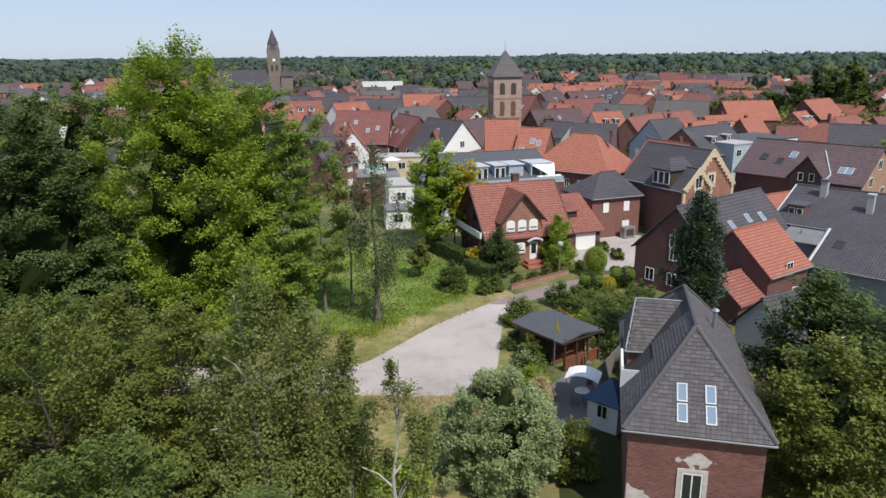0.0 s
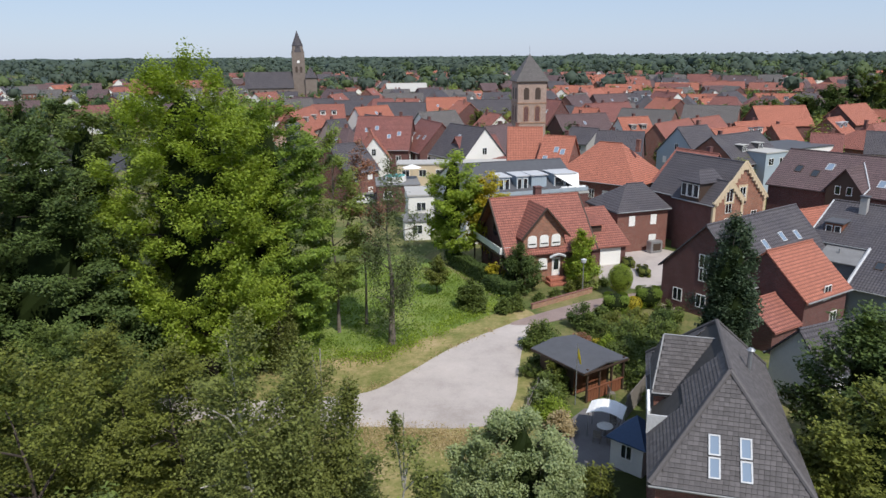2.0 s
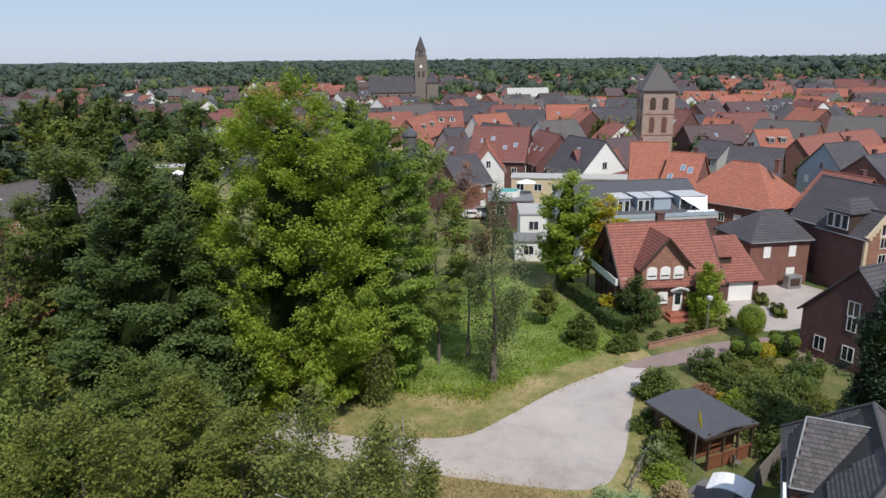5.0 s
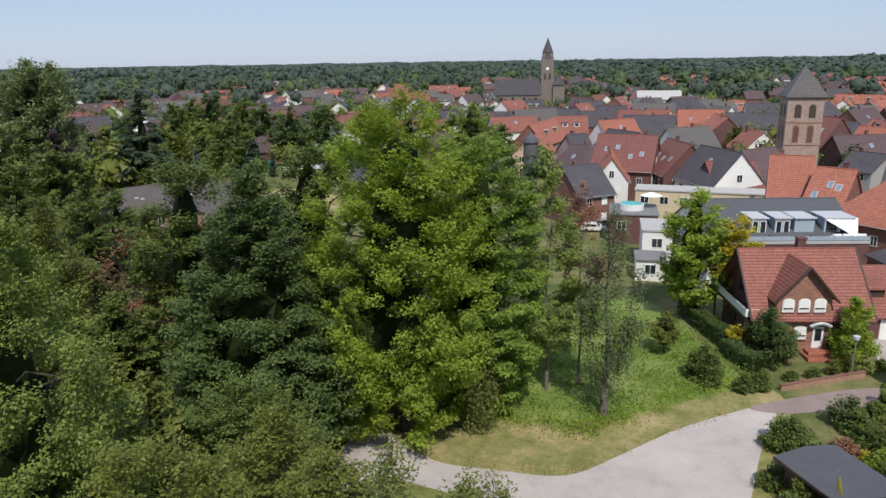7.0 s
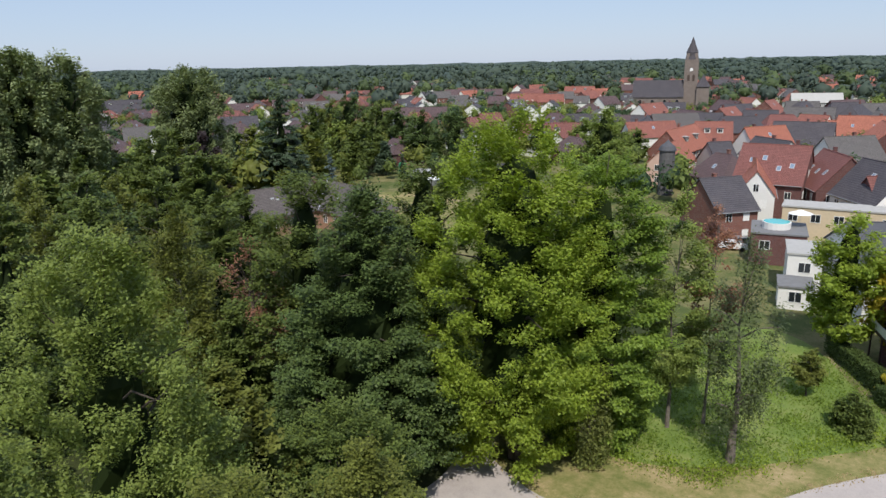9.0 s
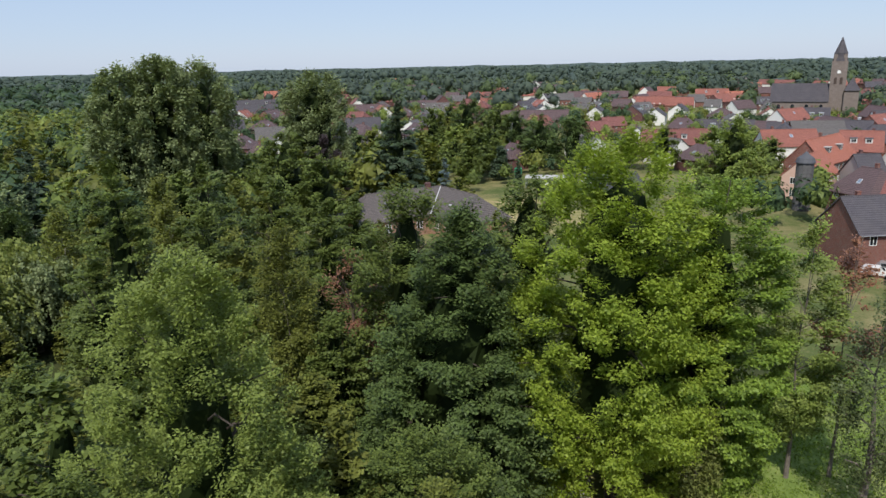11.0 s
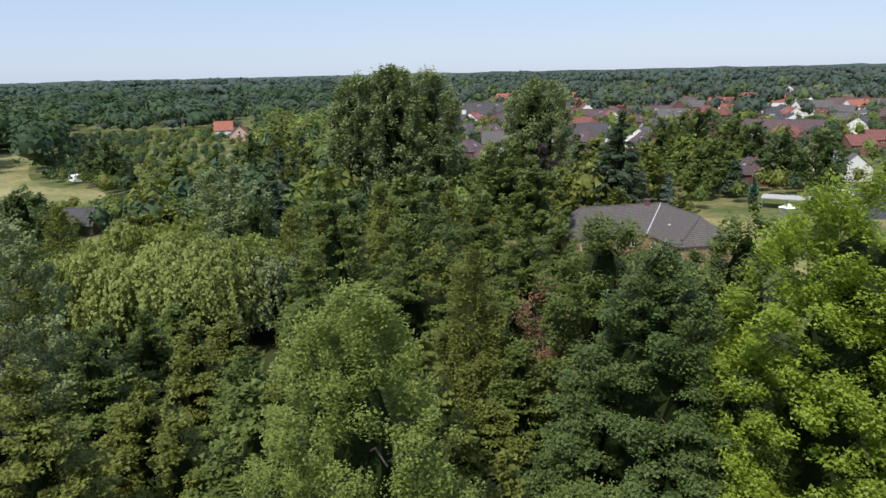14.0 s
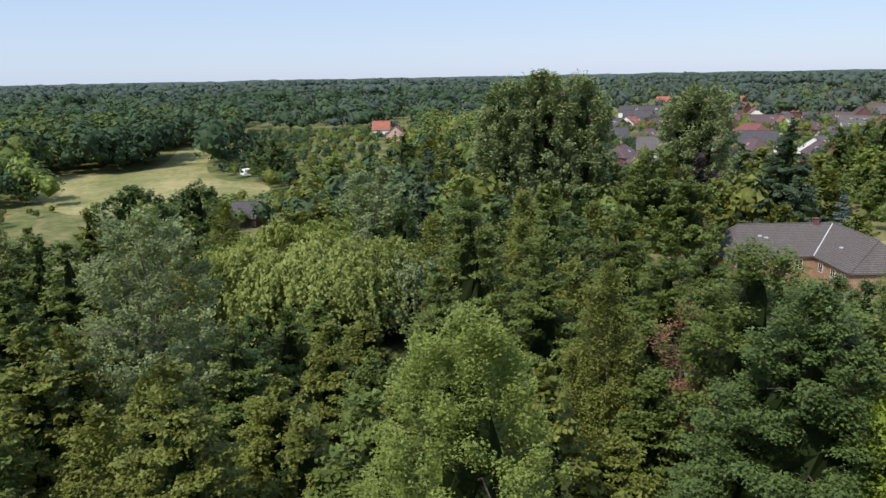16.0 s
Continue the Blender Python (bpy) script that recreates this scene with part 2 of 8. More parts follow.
# bluish haze of distance is mixed into the next three leaf colours
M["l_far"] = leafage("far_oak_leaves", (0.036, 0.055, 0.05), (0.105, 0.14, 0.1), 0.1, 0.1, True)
M["l_stand"] = leafage("mixed_wood_leaves", (0.024, 0.044, 0.024), (0.17, 0.225, 0.09), 0.2, 0.15, True)
M["l_wood"] = leafage("deep_green_wood_leaves", (0.014, 0.032, 0.018), (0.1, 0.155, 0.068), 0.18, 0.15, True)
M["l_thin"] = leafage("dark_thin_leaves", (0.045, 0.065, 0.026), (0.2, 0.25, 0.1), 0.3)
M["l_yellow"] = leafage("golden_yellow_leaves", (0.3, 0.27, 0.02), (0.62, 0.52, 0.05), 0.35)
M["l_hay"] = leafage("dry_hay_stalks", (0.32, 0.25, 0.12), (0.52, 0.42, 0.25), 0.2)
M["l_rust"] = leafage("rust_red_leaves", (0.16, 0.08, 0.045), (0.42, 0.2, 0.13), 0.25)
M["l_conifer"] = leafage("dark_conifer_needles", (0.018, 0.034, 0.018), (0.085, 0.13, 0.065), 0.1)
M["l_blue"] = leafage("blue_spruce_needles", (0.06, 0.09, 0.09), (0.16, 0.22, 0.22), 0.1)
# near-black leaf colour that stands for the shade inside foliage
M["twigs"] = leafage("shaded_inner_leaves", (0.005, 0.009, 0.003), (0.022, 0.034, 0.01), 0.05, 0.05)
M["l_copper"] = leafage("copper_leaves", (0.018, 0.014, 0.016), (0.05, 0.03, 0.03), 0.15)
M["grass"] = ground_cover("meadow_grass", ((0.3, (0.045, 0.07, 0.02)), (0.46, (0.09, 0.115, 0.035)), (0.56, (0.2, 0.18, 0.08)), (0.72, (0.34, 0.28, 0.16))))
M["lawn"] = ground_cover("lush_grass", ((0.3, (0.08, 0.14, 0.024)), (0.5, (0.165, 0.225, 0.055)), (0.72, (0.34, 0.31, 0.13))), 0.15)
M["dry"] = ground_cover("dry_grass", ((0.36, (0.1, 0.125, 0.032)), (0.46, (0.18, 0.185, 0.062)), (0.53, (0.27, 0.235, 0.1)), (0.6, (0.4, 0.31, 0.17)), (0.75, (0.48, 0.38, 0.23))), 0.2)
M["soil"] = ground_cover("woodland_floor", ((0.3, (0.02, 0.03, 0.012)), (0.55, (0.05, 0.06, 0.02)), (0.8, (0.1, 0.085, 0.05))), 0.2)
M["gravel"] = ground_cover("pale_gravel", ((0.34, (0.29, 0.255, 0.235)), (0.5, (0.43, 0.385, 0.365)), (0.68, (0.54, 0.485, 0.455))), 0.12, 8.0, 0.95, 0.25)
M["paving"] = ground_cover("grey_red_paving", ((0.3, (0.22, 0.16, 0.15)), (0.7, (0.33, 0.26, 0.24))), 0.3, 6.0)
M["patio"] = ground_cover("grey_patio_slabs", ((0.3, (0.12, 0.112, 0.116)), (0.7, (0.2, 0.19, 0.19))), 0.3, 6.0)
M["asphalt"] = ground_cover("asphalt", ((0.3, (0.05, 0.05, 0.055)), (0.7, (0.09, 0.09, 0.095))), 0.3, 8.0)
# far treetops: the haze of distance is part of this colour
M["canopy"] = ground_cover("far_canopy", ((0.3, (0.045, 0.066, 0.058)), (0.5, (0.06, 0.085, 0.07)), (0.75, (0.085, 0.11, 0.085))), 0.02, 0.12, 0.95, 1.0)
M["field"] = ground_cover("dry_meadow", ((0.34, (0.1, 0.13, 0.04)), (0.47, (0.2, 0.2, 0.08)), (0.58, (0.33, 0.29, 0.14)), (0.75, (0.4, 0.34, 0.18))), 0.05, 0.6)


# ---- building blocks ----
def mesh_object(name, bm, material, uv=True):
    """Links a bmesh as one object; faces get a map in metres, across and up each face."""
    bm.normal_update()
    if uv:
        lay = bm.loops.layers.uv.verify()
        for f in bm.faces:
            nn = f.normal
            u = Vector((0, 0, 1)).cross(nn)
            u = u.normalized() if u.length > 1e-3 else Vector((1, 0, 0))
            v = nn.cross(u)
            for lp in f.loops:
                lp[lay].uv = (lp.vert.co.dot(u), lp.vert.co.dot(v))
    me = bpy.data.meshes.new(name)
    bm.to_mesh(me)
    bm.free()
    me.materials.append(material)
    return new(name, me)


def part(name, bm, material, parent, label="", m=None):
    ob = mesh_object(name, bm, material)
    ob.parent = parent
    if m is not None:
        ob.matrix_basis = m
    if label:
        ob["label"] = label
    return ob


def again(src, parent, m):
    """One more object on the same mesh."""
    ob = new(src.name.split(".")[0], src.data)
    ob.parent, ob.matrix_basis = parent, m
    if "label" in src:
        ob["label"] = src["label"]
    return ob


def empty(name, m, label, category, group="", kind=""):
    ob = new(name)
    ob.empty_display_size = 0.3
    ob.matrix_basis = m
    return tagged(ob, label, category, group, kind)


def box(bm, x0, x1, y0, y1, z0, z1, bevel=0.0):
    vs = [bm.verts.new(p) for p in ((x0, y0, z0), (x1, y0, z0), (x1, y1, z0), (x0, y1, z0), (x0, y0, z1), (x1, y0, z1), (x1, y1, z1), (x0, y1, z1))]
    fs = [bm.faces.new([vs[i] for i in q]) for q in ((3, 2, 1, 0), (4, 5, 6, 7), (0, 1, 5, 4), (1, 2, 6, 5), (2, 3, 7, 6), (3, 0, 4, 7))]
    if bevel:
        bmesh.ops.bevel(bm, geom=list({e for f in fs for e in f.edges}), offset=bevel, segments=1, affect="EDGES")
    return bm


def boxes(*dims, bevel=0.0):
    bm = bmesh.new()
    for d in dims:
        box(bm, *d, bevel=bevel)
    return bm


def slab(bm, polys, thick):
    """A shell of that thickness, taken straight down, under a set of faces that share points."""
    pts, top = {}, []

    def vert(p, dz):
        k = (round(p[0], 4), round(p[1], 4), round(p[2], 4), dz)
        if k not in pts:
            pts[k] = bm.verts.new((p[0], p[1], p[2] - dz))
        return pts[k]

    edges = {}
    for poly in polys:
        bm.faces.new([vert(p, 0) for p in poly])
        bm.faces.new([vert(p, thick) for p in reversed(poly)])
        for a, b in zip(poly, poly[1:] + poly[:1]):
            ka, kb = (tuple(round(c, 4) for c in a), tuple(round(c, 4) for c in b))
            edges[(ka, kb)] = (a, b)
    for (ka, kb), (a, b) in edges.items():
        if (kb, ka) not in edges:
            bm.faces.new([vert(a, thick), vert(b, thick), vert(b, 0), vert(a, 0)])
    return bm


def tube(bm, path, radii, sides=6):
    """A tapered tube along points."""
    rings = []
    for i, (p, r) in enumerate(zip(path, radii)):
        d = (Vector(path[min(i + 1, len(path) - 1)]) - Vector(path[max(i - 1, 0)])).normalized()
        a = d.orthogonal().normalized()
        b = d.cross(a)
        rings.append([bm.verts.new(Vector(p) + r * (a * math.cos(k * 2 * math.pi / sides) + b * math.sin(k * 2 * math.pi / sides))) for k in range(sides)])
    for ra, rb in zip(rings, rings[1:]):
        for k in range(sides):
            bm.faces.new((ra[k], ra[(k + 1) % sides], rb[(k + 1) % sides], rb[k]))
    bm.faces.new(rings[0][::-1])
    bm.faces.new(rings[-1])
    return bm


def surface(name, outline, z, material, label, category="ground", kind="structure", depth=0.12):
    """A flat piece of ground, a little proud of the sheet below."""
    bm = bmesh.new()
    pts = [Vector((x, y, z)) for x, y in outline]
    slab(bm, [[tuple(p) for p in pts]], depth)
    bmesh.ops.triangulate(bm, faces=[f for f in bm.faces if len(f.verts) > 4])
    return tagged(mesh_object(name, bm, material), label, category, kind=kind)


def smooth_loop(pts, steps=5):
    """A closed line through the points, rounded."""
    out, n = [], len(pts)
    for i in range(n):
        p0, p1, p2, p3 = (Vector(pts[(i + k) % n]) for k in (-1, 0, 1, 2))
        for s in range(steps):
            t = s / steps
            out.append(tuple(0.5 * (2 * p1 + (p2 - p0) * t + (2 * p0 - 5 * p1 + 4 * p2 - p3) * t * t + (3 * p1 - p0 - 3 * p2 + p3) * t ** 3)))
    return out


def lattice(xs, zs, holes, y0, y1):
    """One upright board in the plane of x and z, from y0 to y1 thick, with some of its cells left open."""
    bm, vs = bmesh.new(), {}

    def v(i, k, y):
        if (i, k, y) not in vs:
            vs[(i, k, y)] = bm.verts.new((xs[i], y, zs[k]))
        return vs[(i, k, y)]

    solid = {(i, k) for i in range(len(xs) - 1) for k in range(len(zs) - 1)} - set(holes)
    for i, k in solid:
        bm.faces.new((v(i, k, y0), v(i + 1, k, y0), v(i + 1, k + 1, y0), v(i, k + 1, y0)))
        bm.faces.new((v(i, k + 1, y1), v(i + 1, k + 1, y1), v(i + 1, k, y1), v(i, k, y1)))
        for di, dk, a, b in ((0, -1, (i, k), (i + 1, k)), (1, 0, (i + 1, k), (i + 1, k + 1)), (0, 1, (i + 1, k + 1), (i, k + 1)), (-1, 0, (i, k + 1), (i, k))):
            if (i + di, k + dk) not in solid:
                bm.faces.new((v(*a, y1), v(*b, y1), v(*b, y0), v(*a, y0)))
    return bm


# ---- windows ----
WINDOWS = {}
BUILT = []


def window(parent, m, w, h, style="white", bars=1):
    """A framed window that stands 3 cm proud of its wall; local x across, z up, -y outwards."""
    key = (round(w, 2), round(h, 2), style, bars)
    if key not in WINDOWS:
        f = 0.07
        xs = [-w / 2, -w / 2 + f, -0.03, 0.03, w / 2 - f, w / 2] if bars else [-w / 2, -w / 2 + f, w / 2 - f, w / 2]
        zs = [0, f, h - f, h]
        open_cells = {(i, 1) for i in ((1, 3) if bars else (1,))}
        fm = M["lead"] if style == "sky" else M["frame_white"] if style != "dark" else M["wood_dark"]
        frame_ob = part("window", lattice(xs, zs, open_cells, -0.06, 0.02), fm, parent, "", m)
        pane_ob = part("pane" if style != "blind" else "roller_blind", boxes((-w / 2 + f, w / 2 - f, -0.035, -0.015, f, h - f)),
                       {"blind": M["blind"], "sky": M["pane_sky_tint"]}.get(style, M["pane"]), frame_ob, "closed white roller blind" if style == "blind" else "")
        WINDOWS[key] = (frame_ob, pane_ob)
        return frame_ob
    a, b = WINDOWS[key]
    fo = again(a, parent, m)
    again(b, fo, Matrix.Identity(4))
    return fo


# ---- houses ----
def roof_faces(L, W, ze, zr, hip_a, hip_b, over, gable_over=0.25):
    """Faces of a ridge roof along x: hip_a and hip_b are the runs of the hips at its two ends (0: a gable)."""
    slope = (zr - ze) / (W / 2)
    y, zl = W / 2 + over, ze - slope * over
    xa = -L / 2 - (over if hip_a else gable_over)
    xb = L / 2 + (over if hip_b else gable_over)
    ra, rb = (-L / 2 + hip_a if hip_a else xa), (L / 2 - hip_b if hip_b else xb)
    A, B = (ra, 0, zr), (rb, 0, zr)
    SW, SE, NE, NW = (xa, -y, zl), (xb, -y, zl), (xb, y, zl), (xa, y, zl)
    out = [[SW, SE, B, A], [NE, NW, A, B]]
    if hip_a:
        out.append([NW, SW, A])
    if hip_b:
        out.append([SE, NE, B])
    return out


def house(x, y, turn, L, W, ze, zr, wall, roof, label, hips=(0, 0), over=0.4, name="house", sides="", skylights=0, chimneys=1, seed=0,
          rows=None, dormers=None, thick=0.16, group="houses of the town", wstyle="white", z0=0.0):
    """A house with its ridge along local x. sides: walls that carry windows, of f (local -y), b, l (local -x), r."""
    rng = random.Random(seed or int(x * 31 + y * 17))
    h = empty(name, pose(x, y, z0, 0, 0, turn), label, "house", group)
    BUILT.append((x, y, max(L, W) / 2))
    bm = bmesh.new()
    hw, hl = W / 2, L / 2
    lo = [bm.verts.new(p) for p in ((-hl, -hw, -0.3), (hl, -hw, -0.3), (hl, hw, -0.3), (-hl, hw, -0.3))]
    hi = [bm.verts.new(p) for p in ((-hl, -hw, ze - 0.05), (hl, -hw, ze - 0.05), (hl, hw, ze - 0.05), (-hl, hw, ze - 0.05))]
    bm.faces.new((lo[0], lo[1], hi[1], hi[0]))
    bm.faces.new((lo[2], lo[3], hi[3], hi[2]))
    for sgn, hip, i, j in ((1, hips[1], 1, 2), (-1, hips[0], 3, 0)):
        if hip:
            bm.faces.new((lo[i], lo[j], hi[j], hi[i]))
        else:
            top = bm.verts.new((sgn * hl, 0, zr - 0.08))
            bm.faces.new((lo[i], lo[j], hi[j], top, hi[i]))
    bm.faces.new(lo[::-1])
    part("wall", bm, M[wall], h)
    faces = roof_faces(L, W, ze, zr, hips[0], hips[1], over)
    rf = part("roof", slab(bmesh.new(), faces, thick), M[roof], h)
    A, B = faces[0][3], faces[0][2]
    cap = bmesh.new()
    tube(cap, [(A[0], 0, zr + 0.0), (B[0], 0, zr + 0.0)], (0.11, 0.11), 6)
    part("ridge_cap", cap, M[roof], rf)
    slope = (zr - ze) / hw
    if sides and y < 170:
        for sg in (-1, 1):
            gt = bmesh.new()
            tube(gt, [(-hl - over * 0.5, sg * (hw + over + 0.05), ze - slope * over - 0.04), (hl + over * 0.5, sg * (hw + over + 0.05), ze - slope * over - 0.04)], (0.08, 0.08), 6)
            part("gutter", gt, M["zinc"], rf)
    for k in range(chimneys):
        cx = rng.uniform(-0.35, 0.35) * L
        zt = zr + rng.uniform(0.5, 0.9)
        cb = boxes((cx - 0.3, cx + 0.3, 0.2, 0.8, zr - 1.2, zt), (cx - 0.36, cx + 0.36, 0.14, 0.86, zt, zt + 0.1))
        part("chimney", cb, M["brick_dark" if rng.random() < 0.6 else "brick_red"], rf)
    for k in range(skylights):
        sx, f = (k + 0.5) / skylights * L * 0.8 - L * 0.4 + rng.uniform(-0.3, 0.3), rng.uniform(0.35, 0.65)
        window(rf, Matrix.Translation((sx, -hw * f, zr - slope * hw * f + 0.02)) @ pose(0, 0, 0, -90 + math.degrees(math.atan(slope)), 0, 0) @ Matrix.Translation((0, 0.0, -0.5)), 0.78, 1.1, "sky", 0)
    if dormers is None:
        dormers = 0 if skylights or not sides or L < 8.5 or (hw * slope) < 3.4 or hips[0] or (int(abs(x) * 7 + abs(y) * 3) % 5) > 1 else 2
    dm, lid = (("white", "felt"), ("slate_flat", "felt_light"), ("greyblue", "lead"))[int(abs(x) + abs(y)) % 3]
    for k in range(dormers):
        sx, yf, zb = (k + 0.5) / dormers * L * 0.7 - L * 0.35, -hw * 0.66, zr - slope * hw * 0.66
        part("dormer", boxes((sx - 0.8, sx + 0.8, yf, -hw * 0.15, zb - 0.3, zb + 1.25)), M[dm], rf)
        part("dormer_lid", boxes((sx - 0.95, sx + 0.95, yf - 0.2, -hw * 0.12, zb + 1.25, zb + 1.37)), M[lid], rf)
        window(rf, Matrix.Translation((sx, yf, zb + 0.15)), 1.2, 0.95, "white", 1)
    storeys = rows if rows is not None else ([0.9] if ze < 4.2 else [0.9, 3.6] if ze < 7.2 else [0.9, 3.7, 6.4])
    for s in sides:
        span, off = (L, hw) if s in "fb" else (W, hl)
        rot = {"f": 0, "b": 180, "r": 90, "l": 270}[s]
        n = max(1, int(span / 2.7))
        zs = list(storeys) + ([ze + 0.35] if s in "lr" and not hips[0 if s == "l" else 1] and zr - ze > 2.4 else [])
        for z in zs:
            nn = n if z < ze - 1 else max(1, int(n * 0.45))
            for k in range(nn):
                u = (k + 0.5) / nn * span * (0.86 if z < ze - 1 else 0.45) - span * (0.43 if z < ze - 1 else 0.225)
                if z == storeys[0] and rng.random() < 0.12:
                    continue
                window(h, pose(0, 0, 0, 0, 0, rot) @ Matrix.Translation((u, -off, z)), 1.1 if rng.random() < 0.7 else 0.9, 1.35, "blind" if rng.random() < 0.12 else wstyle, 1)
    return h


# ---- trees ----
def leaf_mesh(name, centre, normal, size, material, rng, droop=0.0):
    """Many single leaves or sprays, each one small folded blade, in one mesh."""
    n = len(centre)
    t = rng.normal(size=(n, 3))
    t[:, 2] -= droop * 3
    t -= normal * (t * normal).sum(1, keepdims=True)
    t /= np.linalg.norm(t, axis=1, keepdims=True) + 1e-9
    b = np.cross(normal, t)
    s = (size * rng.uniform(0.65, 1.35, n))[:, None]
    w = s * rng.uniform(0.3, 0.48, n)[:, None]
    v = np.empty((n, 3, 3), np.float32)
    v[:, 0], v[:, 1], v[:, 2] = centre + t * s * 0.6, centre - t * s * 0.35 + b * w, centre - t * s * 0.35 - b * w
    me = bpy.data.meshes.new(name)
    me.vertices.add(3 * n)
    me.vertices.foreach_set("co", v.ravel())
    me.loops.add(3 * n)
    me.loops.foreach_set("vertex_index", np.arange(3 * n, dtype=np.int32))
    me.polygons.add(n)
    me.polygons.foreach_set("loop_start", np.arange(0, 3 * n, 3, dtype=np.int32))
    me.polygons.foreach_set("loop_total", np.full(n, 3, dtype=np.int32))
    me.update(calc_edges=True)
    me.materials.append(material)
    return me


def outline(kind, f):
    """The crown's radius, of 1, at the share f of its height."""
    f = np.clip(f, 0, 1)
    if kind == "cone":
        return np.clip(1.02 - f, 0.03, 1) ** 0.85
    if kind == "column":
        return np.clip(1 - np.abs(f - 0.42) ** 3.0 / np.where(f > 0.42, 0.58, 0.62) ** 3.0, 0.04, 1) ** 0.5
    if kind == "poplar":
        return np.clip(1 - np.abs((f - 0.45) / 0.56) ** 5.0, 0.05, 1) ** 0.6
    if kind == "birch":
        return np.clip(np.sin(np.pi * np.clip(f * 0.9 + 0.08, 0, 1)), 0.05, 1) ** 0.6 * (1.05 - 0.35 * f)
    if kind == "alder":
        return np.clip(1 - np.clip((f - 0.22) / 0.8, 0, 1) ** 1.35, 0.04, 1) ** 0.8 * np.clip(0.55 + 2.2 * f, 0, 1)
    if kind == "plume":
        return np.clip(1 - np.abs((f - 0.38) / 0.66) ** 2.0, 0.05, 1) ** 0.75
    if kind == "dome":
        return np.clip(1 - f ** 2.4, 0.03, 1) ** 0.6 * np.clip(0.8 + 1.2 * f, 0, 1)
    g = np.where(f > 0.4, (f - 0.4) / 0.6, (0.4 - f) / 0.52)
    return np.clip(1 - np.clip(g, 0, 1) ** 2.3, 0.03, 1) ** 0.5


def grown(rng, H, R, low, kind, clumps, leaves, clump_r, droop, flat=0.6, rise=24.0, boughs=0, fill=0.55):
    """Bough tips, and the places and facings of the leaves, of a crown from low to H metres: boughs leave the stem
    in a spiral, sprays sit along their outer part, and leaves lie in each spray."""
    nb = int(1.5 * boughs) or int(np.clip(clumps // 3, 14, 120))
    f = rng.uniform(0, 1, nb * 8)
    f = f[rng.uniform(0, 1, len(f)) < outline(kind, f) * 0.8 + 0.2][:nb]
    f[:3] = (0.99, 0.93, 0.87)
    nb = len(f)
    a = 2.4 * np.arange(nb) + rng.uniform(-0.5, 0.5, nb)
    lobe = 1 + 0.1 * np.sin(2 * a + rng.uniform(0, 6)) + 0.07 * np.sin(3 * a + rng.uniform(0, 6))
    reach = np.maximum(outline(kind, f) * R * rng.uniform(0.74, 1.1, nb) * lobe - clump_r * 0.4, 0.08 * R)
    tip = np.stack([reach * np.cos(a), reach * np.sin(a), low + f * (H - low - clump_r * 0.5)], 1)
    up = np.tan(np.radians(np.clip(rise + rng.normal(size=nb) * 7 + 16 * (f - 0.4), -25, 74)))
    root = np.zeros((nb, 3))
    root[:, 2] = np.clip(tip[:, 2] - reach * up, low * 0.5, H * 0.9)
    e1 = tip - root
    span = np.linalg.norm(e1, axis=1, keepdims=True)
    e1 /= span + 1e-9
    e2 = np.stack([-np.sin(a), np.cos(a), np.zeros(nb)], 1)
    e3 = np.cross(e1, e2)
    e3 *= np.where(e3[:, 2:] < 0, -1.0, 1.0)
    w = (reach + 0.25 * R) ** 1.4 * rng.uniform(0.6, 1.4, nb)
    j = rng.choice(nb, clumps, p=w / w.sum())
    s = (1 - 0.72 * rng.uniform(0, 1, clumps) ** 1.15)[:, None]
    side = rng.normal(size=(clumps, 1)) * 0.26 * span[j] * np.clip(1.25 - s, 0.2, 0.9)
    c = root[j] + e1[j] * span[j] * s + e2[j] * side + e3[j] * rng.normal(size=(clumps, 1)) * 0.05 * span[j]
    c[:, 2] -= 0.22 * span[j, 0] * (s[:, 0] - 0.5) ** 2 * 2 + 0.25 * np.abs(side[:, 0])
    # sprays between the boughs close the crown's skin
    n = int(clumps * fill)
    g = rng.uniform(0, 1, n * 8)
    g = g[rng.uniform(0, 1, len(g)) < outline(kind, g) * 0.85 + 0.15][:n]
    n = len(g)
    b = rng.uniform(0, 2 * np.pi, n)
    rr = np.maximum(outline(kind, g) * R * np.interp(b, np.linspace(0, 2 * np.pi, 9), np.append(lobe[:8], lobe[0])) - clump_r * 0.7, 0.1) * np.sqrt(rng.uniform(0.4, 0.95, n))
    c[:n] = np.stack([rr * np.cos(b), rr * np.sin(b), low + g * (H - low - clump_r)], 1)
    j[:n] = np.argmin(((c[:n, None, :] - (0.6 * tip + 0.4 * root)[None]) ** 2).sum(2), 1)
    cr = clump_r * rng.uniform(0.55, 1.2, clumps)
    q = cr ** 2
    k = rng.choice(clumps, leaves, p=q / q.sum())
    d = rng.normal(size=(leaves, 3))
    d /= np.linalg.norm(d, axis=1, keepdims=True)
    sh = rng.uniform(0.25, 1.1, leaves)[:, None] * cr[k][:, None]
    jk = j[k]
    p = c[k] + (e1[jk] * d[:, :1] * 1.25 + e2[jk] * d[:, 1:2] + e3[jk] * d[:, 2:] * flat) * sh
    if droop > 0.3:
        p[:, 2] -= rng.exponential(droop * 1.3, leaves) * (rng.uniform(0, 1, leaves) < 0.75)
    p[:, 2] = np.maximum(p[:, 2], min(0.4, 0.1 * H))
    out = p - np.array([0, 0, low + 0.35 * (H - low)])
    out /= np.linalg.norm(out, axis=1, keepdims=True) + 1e-6
    nrm = 0.55 * e3[jk] + 0.4 * out + 0.35 * d + 0.42 * rng.normal(size=(leaves, 3)) + np.array([0, 0, 0.38])
